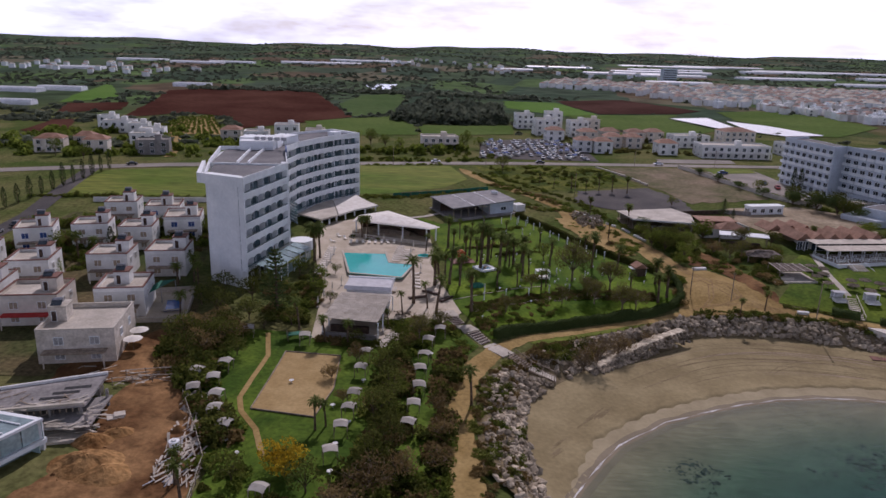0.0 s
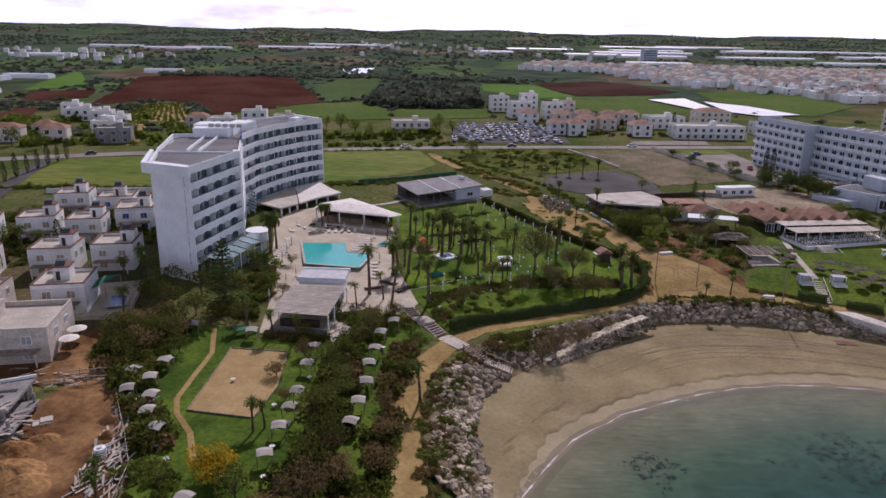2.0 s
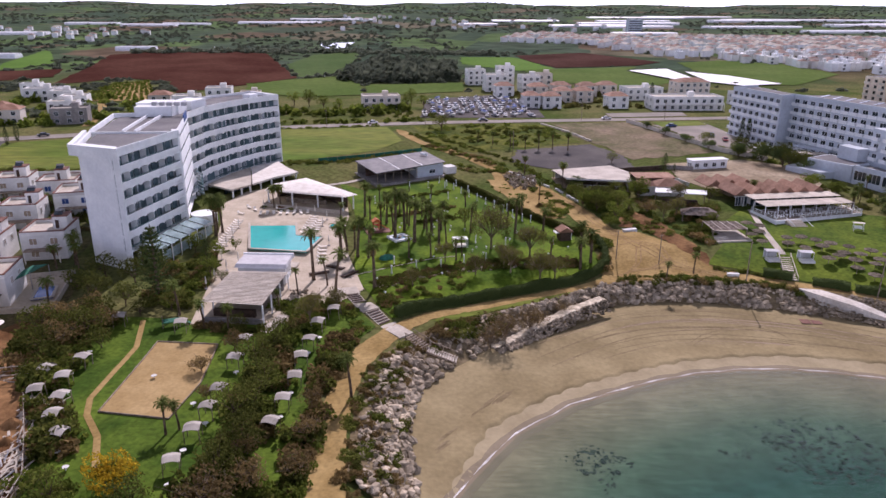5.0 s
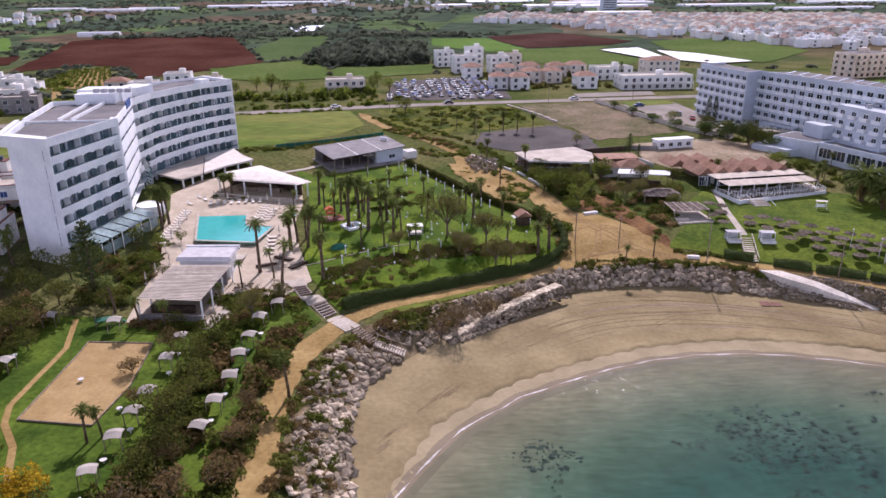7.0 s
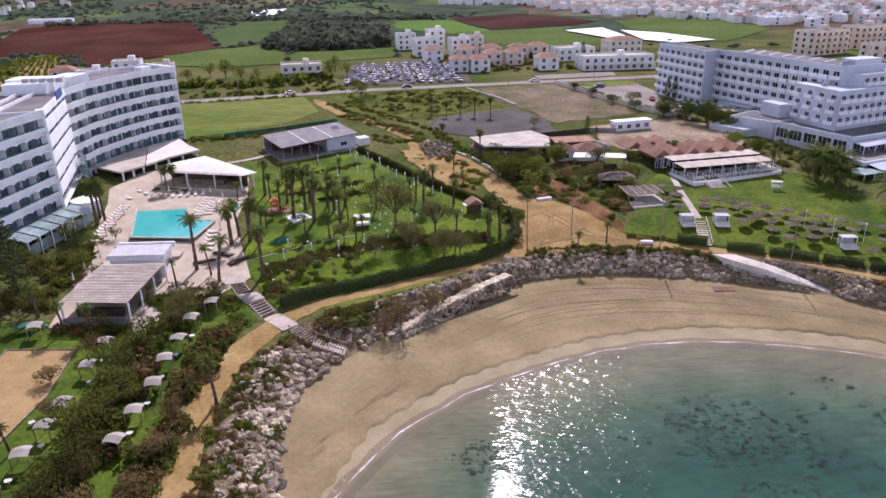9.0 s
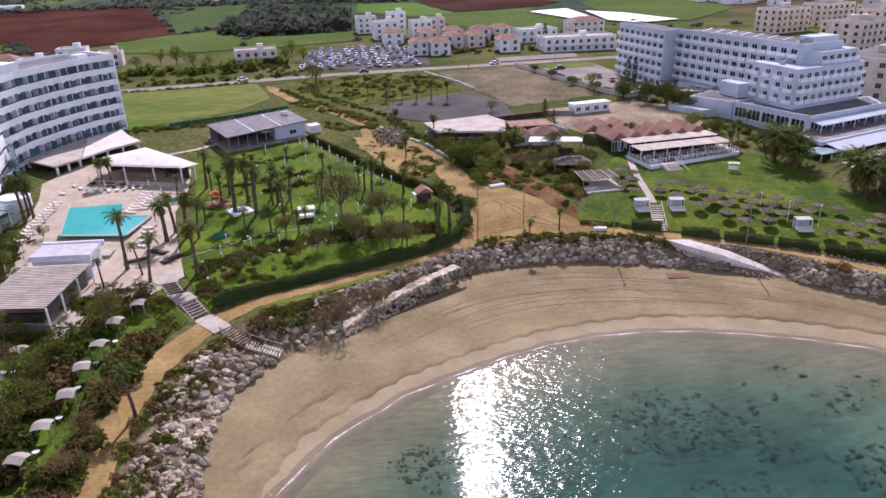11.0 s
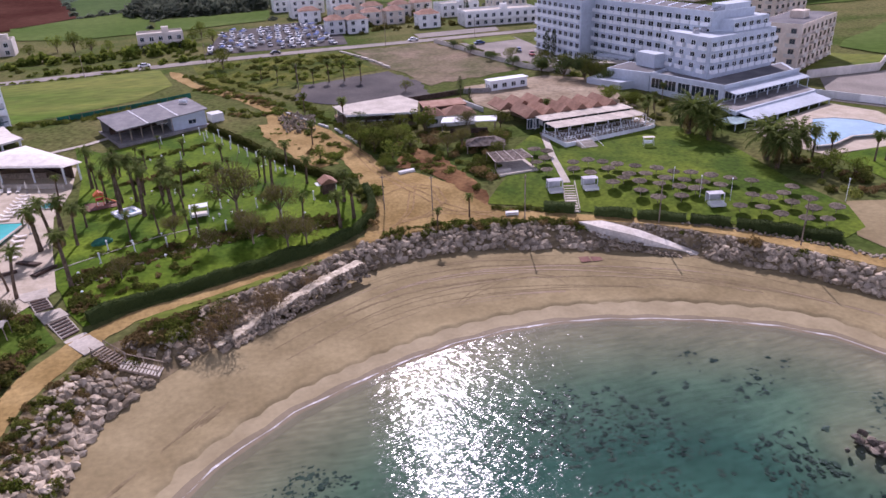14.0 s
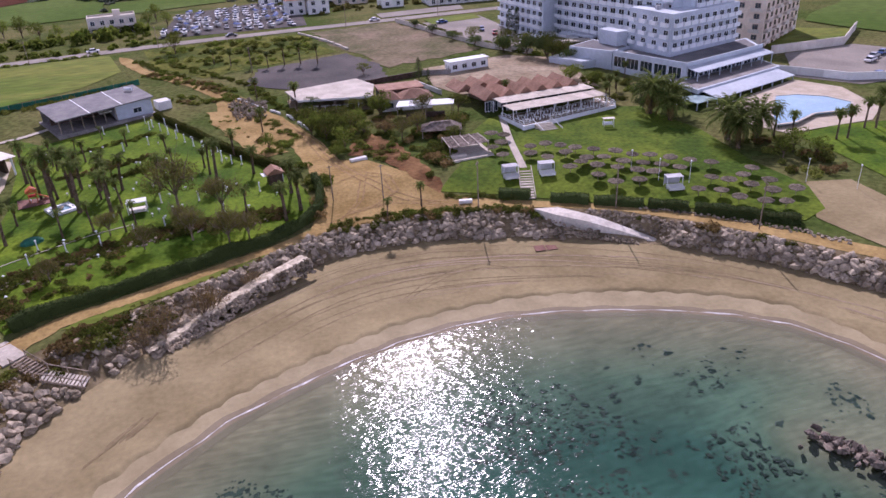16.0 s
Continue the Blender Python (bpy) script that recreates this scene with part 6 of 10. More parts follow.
def hotel_facade(hotel, a, b, n, tops, meshes, floor_h=3.4, open_h=1.9, depth=1.5, small=False):
    """Balcony bays from a to b: scalloped fronts, dividers, windows."""
    L = math.dist(a, b)
    w = L / n
    key = (round(w, 2), small)
    if key not in meshes:
        front = {}
        for nm, arch, low in (("arched", 0.36, floor_h - open_h), ("plain", 0.0, floor_h - open_h), ("top", 0.0, 1.7)):
            sh = Shape()
            k = 10
            lo = [(w * i / k, -arch * (abs(2 * i / k - 1) ** 2.8)) for i in range(k + 1)]
            n2 = k + 1
            vs = [(x, 0.0, z) for x, z in lo] + [(x, 0.22, z) for x, z in lo] + [(x, 0.0, low) for x, _ in lo] + [(x, 0.22, low) for x, _ in lo]
            fs = []
            for i in range(k):
                fs += [(i, i + 1, 2 * n2 + i + 1, 2 * n2 + i), (n2 + i + 1, n2 + i, 3 * n2 + i, 3 * n2 + i + 1), (i + 1, i, n2 + i, n2 + i + 1), (2 * n2 + i, 2 * n2 + i + 1, 3 * n2 + i + 1, 3 * n2 + i)]
            fs += [(0, 2 * n2, 3 * n2, n2), (k, n2 + k, 3 * n2 + k, 2 * n2 + k)]
            front[nm] = sh.add(vs, fs).mesh("balcony_front", M["white"])
        div = Shape().box(-0.06, 0.06, 0.12, depth, -open_h - 0.9, 0.1).mesh("divider", M["white"])
        win = Shape().box(0.15, w - 0.15, 0, 0.06, -open_h - 0.9, -0.05).mesh("window", M["glass_balcony"])
        cur = Shape().box(0.0, w * 0.24, 0, 0.03, -open_h - 0.8, -0.15).mesh("curtain", M["curtain"])
        rail = Shape().box(0.12, w - 0.12, 0.06, 0.1, -open_h - 0.06, -open_h + 0.28).mesh("glass_rail", M["glass_teal"])
        meshes[key] = (front, div, win, cur, rail)
    front, div, win, cur, rail = meshes[key]
    rg = random.Random(int(a[0] * 10))
    for j, z in enumerate(tops):
        for i in range(n):
            m = basis(*a, *b, z) @ Matrix.Translation((w * i, 0, 0))
            ob = part("balcony", front["top" if j == 0 else ("plain" if small else "arched")], None, hotel)
            ob.matrix_basis = m
            if i % 2:
                part("divider", div, None, ob)
            o3 = part("window", win, None, ob)
            o3.matrix_basis = Matrix.Translation((0, depth, 0))
            part("glass_rail", rail, None, ob)
            if rg.random() < 0.66:
                o4 = part("curtain", cur, None, ob)
                o4.matrix_basis = Matrix.Translation((rg.choice([0.2, w * 0.62, w * 0.4]), depth - 0.04, 0))


def inset(a, b, d):
    L = math.dist(a, b)
    nx, ny = -(b[1] - a[1]) / L * d, (b[0] - a[0]) / L * d
    return (a[0] + nx, a[1] + ny), (b[0] + nx, b[1] + ny)


def curved_hotel():
    h = thing("hotel_building", "curved white seven-storey hotel with scalloped balconies beside the pool", "hotel")
    tops = [30.4 - 3.4 * i for i in range(6)]
    meshes = {}
    P1, P2, P3 = (-42.6, 146.8), (-37.8, 168.5), (-44.2, 197.0)
    arc = [P3, (-42.9, 208.0), (-39.0, 219.0), (-34.2, 228.9), (-28.0, 237.0)]
    hotel_facade(h, P1, P2, 7, tops, meshes)
    hotel_facade(h, P2, P3, 8, tops, meshes, small=True, depth=0.7, open_h=0.7)
    for a, b in zip(arc, arc[1:]):
        hotel_facade(h, a, b, 3 if a != arc[0] else 4, tops, meshes)
    zb = 5.5
    # core walls, set back behind the balconies
    core = [(-52.5, 151.5), (-44.6, 147.5), (-39.9, 168.6), (-45.4, 195.5), (-46.0, 197.5), (-44.4, 208.4), (-40.4, 219.7), (-35.5, 229.8), (-29.2, 237.9), (-38.5, 246.8), (-48.5, 234), (-55.5, 219), (-58.6, 205), (-62.0, 193.5), (-57.0, 168.5), (-55.5, 168.2)]
    part("wall", Shape().prism(core, zb, 30.6), M["white"], h)
    # windowless end, side wall and rounded corner blocks at facade depth
    part("end_wall", Shape().prism([(-52.5, 151.5), (-42.6, 146.6), (-42.55, 147.0), (-43.6, 149.0), (-52.0, 153.0)], zb, 32.0), M["white"], h)
    part("end_wall", Shape().prism([(-28.0, 237.0), (-27.8, 237.4), (-38.4, 247.0), (-39, 246.2), (-29.4, 237.4)], zb, 32.0), M["white"], h)
    part("corner_wall", Shape().prism([(-37.8, 168.3), (-37.5, 168.7), (-38.2, 170.3), (-39.6, 170.2), (-39.0, 168.0)], zb, 32.0), M["white"], h)
    part("roof_band", Shape().prism([(-54.3, 151.4), (-42.5, 146.1), (-42.3, 146.7), (-53.4, 151.9), (-57.9, 168.6), (-58.7, 168.4)], 29.8, 32.05), M["white"], h, "white overhanging roof edge")
    # slabs of each floor between wall and balcony fronts
    for j, z in enumerate(tops):
        rim = [P1, P2, P3] + arc[1:] + [(-29.4, 238.0), (-36, 230), (-41, 220), (-45, 208.6), (-46.4, 197.6), (-40, 168.4), (-44, 147.6)]
        part("floor_slab", Shape().prism(rim, z - 3.0, z - 2.84), M["white"], h)
    # ground floor: dark glazing between white piers
    for a, b, n in ((P1, P2, 7), *((a, b, 4) for a, b in zip(arc, arc[1:]))):
        a2, b2 = inset(a, b, 0.9)
        L = math.dist(a2, b2)
        for i in range(n):
            ob = part("shopfront", Shape().box(0.15, L / n - 0.15, 0, 0.1, 6.0, 10.4), M["glass"], h, "dark ground-floor glazing")
            ob.matrix_basis = basis(*a2, *b2) @ Matrix.Translation((L / n * i, 0, 0))
            ob = part("pier", Shape().box(-0.15, 0.15, -0.7, 0.3, 5.6, 10.6), M["white"], h)
            ob.matrix_basis = basis(*a2, *b2) @ Matrix.Translation((L / n * i, 0, 0))
    # roofs and their upstands
    part("roof", Shape().prism([(-52.3, 151.6), (-42.7, 146.9), (-37.9, 168.5), (-57.0, 168.5), (-55.5, 168.2)], 30.6, 31.25), M["roofgrey"], h, "grey felt flat roof")
    part("roof", Shape().prism([(-57.0, 168.5), (-37.9, 168.5), (-44.3, 197), (-60.5, 194)], 30.6, 31.25), M["roofgrey"], h, "grey felt flat roof")
    part("roof", Shape().prism([(-60.5, 194), (-44.3, 197)] + [(x - 0.2, y + 0.1) for x, y in arc[1:]] + [(-38.5, 246.8), (-48.5, 234), (-55.5, 219), (-58.6, 205)], 30.6, 31.2), M["roofgrey"], h, "grey felt flat roof")
    for a, b, z in (((-52.5, 151.5), (-57, 168.5), 32.0), ((-57, 168.5), (-62, 193.8), 32.2), ((-57, 168.4), (-38.2, 168.6), 31.7), ((-62, 193.8), (-52, 195.5), 32.2), ((-50.5, 170), (-53.5, 194), 31.9), ((-47.8, 170), (-50, 195), 31.9), ((-38.5, 246.8), (-48.5, 234), 32), ((-48.5, 234), (-55.5, 219), 32), ((-55.5, 219), (-58.6, 205), 32)):
        part("parapet", Shape().beam((*a, z - 0.6), (*b, z - 0.6), 0.35, 1.2), M["white"], h)
    part("plant_room", Shape().box(-58, -47, 199, 206, 31.2, 34.2), M["white"], h, "white rooftop plant room")
    part("plant_room", Shape().prism([(-52, 208), (-46, 207), (-44, 214), (-50, 216)], 31.2, 33.6), M["white"], h, "white rooftop plant room")
    part("plant_room", Shape().prism([(-56.5, 193.5), (-47.5, 195), (-47.5, 199), (-57, 198)], 31.2, 33.8), M["white"], h)
    part("lift_housing", Shape().prism([(-38, 233), (-35.4, 231), (-33.6, 234), (-36, 236)], 31.2, 32.6), M["white"], h, "small white lift housing")
    for i in range(5):
        part("air_unit", Shape().box(-53 + i * 1.9, -51.7 + i * 1.9, 196.4, 197.5, 33.8, 34.7), M["metal"], h, "grey rooftop air unit")
    part("sign_board", Shape().prism([(-41.9, 186), (-41.6, 186.1), (-43.4, 194), (-43.7, 193.9)], 31.2, 32.9), M["blue"], h, "blue rooftop sign board")
    # glazed terrace roof at the foot of the near wing
    can = [(-41.6, 149.5), (-36.6, 170), (-32.4, 169), (-37.2, 148.6)]
    for i in range(6):
        k0, k1 = i / 6 + 0.012, (i + 1) / 6 - 0.012
        q = [(can[0][0] + (can[1][0] - can[0][0]) * k, can[0][1] + (can[1][1] - can[0][1]) * k) for k in (k0, k1)]
        q2 = [(can[3][0] + (can[2][0] - can[3][0]) * k, can[3][1] + (can[2][1] - can[3][1]) * k) for k in (k0, k1)]
        sh = Shape().add([(*q[0], 11.4), (*q[1], 11.4), (*q2[1], 10.4), (*q2[0], 10.4)] + [(*q[0], 11.46), (*q[1], 11.46), (*q2[1], 10.46), (*q2[0], 10.46)], [(3, 2, 1, 0), (4, 5, 6, 7), (0, 1, 5, 4), (1, 2, 6, 5), (2, 3, 7, 6), (3, 0, 4, 7)])
        part("glass_roof_panel", sh, M["glass_pale"], h, "pale glass terrace roof panel")
        part("roof_post", Shape().box(q2[0][0] - 0.08, q2[0][0] + 0.08, q2[0][1] - 0.08, q2[0][1] + 0.08, 5.5, 10.45), M["white"], h)
        part("glass_screen", Shape().beam((*q2[0], 8.6), (*q2[1], 8.6), 0.06, 2.2), M["glass_pale"], h)
    # terrace roof and awning below the curved wing
    part("terrace_roof", Shape().prism([(-42.6, 203), (-39.2, 217), (-35.4, 224.6), (-30.4, 202.6), (-34.6, 196.5)][::-1], 10.7, 11.15), M["concrete"], h, "pale terrace roof slab")
    part("terrace_awning", Shape().prism([(-35.2, 224.9), (-28.6, 233.6), (-23.9, 224.0), (-19.6, 217.8), (-26.0, 210.5), (-30.2, 202.9)][::-1], 10.72, 11.2), M["canvas"], h, "cream terrace awning")
    for x, y in ((-34.4, 197.4), (-32.6, 200.0), (-30.9, 203.0), (-28.7, 206.6), (-26.4, 210.6), (-23.4, 213.9), (-20.4, 217.4)):
        part("pier", Shape().box(x - 0.22, x + 0.22, y - 0.22, y + 0.22, 7, 10.75), M["white"], h)
    part("terrace_glazing", Shape().prism([(-37.6, 201), (-33.0, 206), (-28.2, 214.5), (-24.4, 221), (-24.8, 221.3), (-28.6, 214.7), (-33.4, 206.3), (-37.9, 201.3)], 7, 10.72), M["glass"], h, "dark terrace glazing")
    # stair screen in the inner corner
    for i in range(7):
        part("stair_window", Shape().beam((-43.3, 196.2, 11 + 0.9 * i), (-40.5, 192.0, 11 + 0.9 * i), 0.3, 0.6), M["glass_teal"], h)
    part("round_terrace", Shape().prism([(-36.5 + 3.2 * math.cos(a), 177 + 3.2 * math.sin(a)) for a in [i * 0.5236 for i in range(12)]], 6, 10.2), M["white"], h, "rounded white entrance terrace")
    return h


curved_hotel()


def straight_facade(h, a, b, z0, floors, fh, n, ww=1.7, hh=1.9, bal=True, glass="glass"):
    """Window bays with small balconies on a flat wall from a to b."""
    L = math.dist(a, b)
    for j in range(floors):
        for i in range(n):
            m = basis(*a, *b, z0 + fh * j) @ Matrix.Translation((L * (i + 0.5) / n, 0, 0.55 if not bal else 0.15))
            window(h, m, ww, hh if bal else hh * 0.75, glass)
            if bal:
                key = ("bal", round(ww, 2))
                if key not in WIN:
                    WIN[key] = Shape().box(-ww * 0.75, ww * 0.75, -1.1, -0.15, -0.15, 0.0).box(-ww * 0.75, ww * 0.75, -1.12, -1.0, 0.0, 0.95).box(-ww * 0.75, -ww * 0.75 + 0.1, -1.0, -0.15, 0, 0.95).box(ww * 0.75 - 0.1, ww * 0.75, -1.0, -0.15, 0, 0.95).mesh("balcony", M["white"])
                part("balcony", WIN[key], None, h).matrix_basis = m


def white_hotel():
    h = thing("hotel_building", "long white six-storey hotel with terraces and small balconies", "hotel")
    A, B, C, D = (140.5, 283), (144.8, 253.5), (151, 257), (163, 207)
    part("wall", Shape().prism([A, B, C, (154, 262), (152, 287)], 8, 29.2), M["offwhite"], h)
    part("wall", Shape().prism([C, D, (179, 211), (168, 260), (154, 262)], 8, 29.0), M["offwhite"], h)
    E, F, Gp, H = (154.6, 215.5), (157.3, 198), (184, 207), (181, 223)
    part("wall", Shape().prism([E, F, Gp, H], 6, 24.5), M["offwhite"], h, "lower white front block")
    part("penthouse", Shape().prism([(163, 213), (168.0, 204.5), (183, 209.5), (180.4, 221), (166, 218)], 24.5, 27.8), M["offwhite"], h, "set-back white top storey")
    part("penthouse", Shape().prism([(170, 212), (180, 214.5), (179, 220), (169, 217)], 27.8, 31.0), M["offwhite"], h, "white lift tower")
    # parapets and roof decks
    part("roof", Shape().prism([(141, 282.5), (145.2, 254.3), (150.8, 257.4), (153.6, 262), (151.6, 286.4)], 28.6, 29.24), M["roofgrey"], h)
    part("roof", Shape().prism([(151.5, 257.3), (163.3, 207.6), (178.5, 211.3), (167.6, 259.6), (154, 261.5)], 28.5, 29.04), M["roofgrey"], h, "grey flat roof with solar panels")
    for a, b in ((A, B), (B, C), (C, D), (D, (179, 211)), (A, (152, 287))):
        part("parapet", Shape().beam((*a, 29.5), (*b, 29.5), 0.3, 1.0), M["offwhite"], h)
    for i in range(8):
        x, y = 156.5 + 1.4 * i, 250 - 5.2 * i
        part("solar_panel", Shape().beam((x, y, 29.6), (x + 2.6, y - 1.2, 30.5), 1.8, 0.12), M["glass"], h, "dark tilted solar panel")
    for i in range(5):
        part("air_unit", Shape().box(158 + 3 * i, 159.2 + 3 * i, 207 + i, 208.2 + i, 24.5, 25.6), M["metal"], h)
    straight_facade(h, A, B, 10.8, 6, 3.05, 8, 2.1, 2.1)
    straight_facade(h, C, D, 10.8, 6, 3.05, 14, 2.1, 2.1)
    straight_facade(h, E, F, 15.0, 3, 3.05, 4)
    straight_facade(h, F, Gp, 15.0, 3, 3.05, 9)
    straight_facade(h, (168.0, 204.5), (183, 209.5), 24.6, 1, 3, 5)
    # podium, terraces, canopies
    pod = [(146.5, 209), (154.6, 186), (185, 196.5), (190, 210), (157.3, 198.3), (154, 214)]
    part("podium", Shape().prism(pod, 5.5, 13.6), M["offwhite"], h, "white restaurant podium")
    part("roof_deck", Shape().prism([(147.4, 208.4), (155.0, 187.0), (184.4, 197.2), (188.4, 208.6), (157.0, 197.4), (153.6, 212.6)], 13.6, 13.66), M["roofgrey"], h, "grey podium roof terrace")
    part("terrace_deck", Shape().prism([(151.0, 196), (152.2, 177), (183.4, 188), (184.2, 195.6), (154.4, 185.2)], 10.4, 10.45), M["slab"], h, "grey terrace paving")
    part("roof_deck", Shape().prism([(140.2, 221.8), (146.9, 210.4), (153.2, 213.4), (149.6, 227)], 14.2, 14.26), M["roofgrey"], h)
    part("podium_parapet", Shape().beam((146.5, 209, 14.1), (154.6, 186, 14.1), 0.3, 1.0), M["offwhite"], h)
    part("podium_parapet", Shape().beam((154.6, 186, 14.1), (185, 196.5, 14.1), 0.3, 1.0), M["offwhite"], h)
    for i in range(5):
        m = basis(146.5, 209, 154.6, 186, 10.4) @ Matrix.Translation((2.6 + 4.6 * i, 0, 0))
        window(h, m, 3.9, 2.7, "glass", "white", 2)
    for i in range(9):
        m = basis(154.6, 186, 185, 196.5, 10.4) @ Matrix.Translation((2 + 3.4 * i, 0, 0))
        window(h, m, 3.0, 2.7, "glass", "white", 1)
    part("terrace_slab", Shape().prism([(150.2, 197), (151.5, 176), (184, 187.5), (185, 196.5), (154.6, 186)], 9.4, 10.4), M["offwhite"], h, "white first-floor terrace")
    part("canopy", Shape().add([(154.4, 186.4, 13.4), (184.8, 197, 13.4), (186.3, 193.2, 12.6), (156.0, 182.6, 12.6), (154.4, 186.4, 13.55), (184.8, 197, 13.55), (186.3, 193.2, 12.75), (156.0, 182.6, 12.75)], [(0, 1, 2, 3), (7, 6, 5, 4), (0, 4, 5, 1), (1, 5, 6, 2), (2, 6, 7, 3), (3, 7, 4, 0)]), M["offwhite"], h, "white sloping terrace canopy")
    part("canopy", Shape().add([(152.5, 177, 10.0), (182.5, 187.6, 10.0), (184.3, 182.0, 9.0), (154.2, 171.4, 9.0), (152.5, 177, 10.15), (182.5, 187.6, 10.15), (184.3, 182.0, 9.15), (154.2, 171.4, 9.15)], [(0, 1, 2, 3), (7, 6, 5, 4), (0, 4, 5, 1), (1, 5, 6, 2), (2, 6, 7, 3), (3, 7, 4, 0)]), M["offwhite"], h, "white sloping terrace canopy")
    for i in range(8):
        k = i / 7
        part("canopy_post", Shape().box(-0.1, 0.1, -0.1, 0.1, 9.6, 12.6), M["offwhite"], h).location = (156 + 30 * k, 183 + 10.5 * k, 0)
        part("canopy_post", Shape().box(-0.12, 0.12, -0.12, 0.12, 5, 9.0), M["offwhite"], h).location = (154.4 + 29.6 * k, 172 + 10.4 * k, 0)
    part("ground_glazing", Shape().prism([(151.8, 178.5), (183.5, 189.5), (183.3, 190), (151.6, 179)], 5.5, 9.4), M["glass"], h, "dark ground-floor glazing")
    part("pergola_roof", Shape().prism([(145.8, 176), (152, 176.5), (154.2, 171.5), (147.5, 170)], 9.0, 9.15), M["glass_pale"], h, "glazed pergola roof")
    for x, y in ((146, 175.8), (147.7, 170.2), (151, 171)):
        part("canopy_post", Shape().box(x - 0.1, x + 0.1, y - 0.1, y + 0.1, 5, 9.0), M["offwhite"], h)
    # low wings in front of the long side
    part("low_wing", Shape().prism([(139.5, 222), (146.5, 209.5), (154, 213), (150, 228)], 7, 14.2), M["offwhite"], h, "low white side wing")
    part("low_wing", Shape().prism([(134, 224), (139.6, 213.5), (146, 214), (141, 228)], 7, 11.4), M["offwhite"], h, "low white side wing")
    part("stair_tower", Shape().prism([(148.8, 222), (150.5, 214.5), (154.5, 215.5), (152.5, 223.5)], 7, 18.2), M["offwhite"], h)
    part("entrance_canopy", Shape().prism([(140, 236), (152, 232), (153, 236), (141, 241)], 12.6, 13.0), M["concrete"], h, "pale entrance canopy")
    part("entrance_canopy", Shape().prism([(147, 246), (153, 234), (155, 235), (149.5, 247.5)], 13.2, 13.8), M["offwhite"], h)
    return h


white_hotel()


def apartments(x, y, z0, turn, L, D, floors, mt="cream", label="cream apartment block with balconies"):
    h = thing("apartment_building", label, "apartments", "", (x, y, z0), turn)
    H = floors * 3.0
    part("wall", Shape().box(0, L, 0, D, -1, H + 0.6), M[mt], h)
    part("roof", Shape().box(0.3, L - 0.3, 0.3, D - 0.3, H + 0.55, H + 0.64), M["roofgrey"], h)
    part("stair_hut", Shape().box(L * 0.4, L * 0.55, D * 0.3, D * 0.6, H + 0.6, H + 2.8), M[mt], h)
    for face, n in (((0, 0, L, 0), int(L / 4)), ((0, D, 0, 0), int(D / 4))):
        a, b = face[:2], face[2:]
        LL = math.dist(a, b)
        for j in range(floors):
            for i in range(n):
                m = basis(*a, *b, 3.0 * j + 0.8) @ Matrix.Translation((LL * (i + 0.5) / n, 0, 0))
                window(h, m, 1.5, 1.4, "glass", "shutter")
                if i % 2 == 0 and j:
                    key = "aptbal"
                    if key not in WIN:
                        WIN[key] = Shape().box(-1.6, 1.6, -1.3, 0, -0.9, -0.75).box(-1.6, 1.6, -1.32, -1.2, -0.75, 0.2).mesh("balcony", M["cream"])
                    part("balcony", WIN[key], None, h).matrix_basis = m
    return h


apartments(197, 212, 8, 33, 32, 14, 5, "peach", "peach-coloured apartment block with balconies")
for i, (x, y, t) in enumerate([(270, 330, 12), (300, 345, 12), (335, 352, 14), (300, 390, 12), (340, 398, 10), (262, 372, 15), (380, 405, 14), (255, 300, 20)]):
    apartments(x, y, gz(x, y), t, 24, 14, 3 + i % 2, "peach", "peach-coloured apartment block with balconies")


def gable(sh, x0, x1, y0, y1, z0, z1, over=0.3):
    """Ridge along y."""
    xm = (x0 + x1) / 2
    x0, x1, y0, y1 = x0 - over, x1 + over, y0 - over, y1 + over
    vs = [(x0, y0, z0), (xm, y0, z1), (x1, y0, z0), (x0, y1, z0), (xm, y1, z1), (x1, y1, z0), (x0, y0, z0 - 0.15), (x1, y0, z0 - 0.15), (x0, y1, z0 - 0.15), (x1, y1, z0 - 0.15)]
    return sh.add(vs, [(0, 1, 4, 3), (1, 2, 5, 4), (0, 6, 7, 2, 1), (3, 4, 5, 9, 8), (0, 3, 8, 6), (2, 7, 9, 5), (6, 8, 9, 7)])


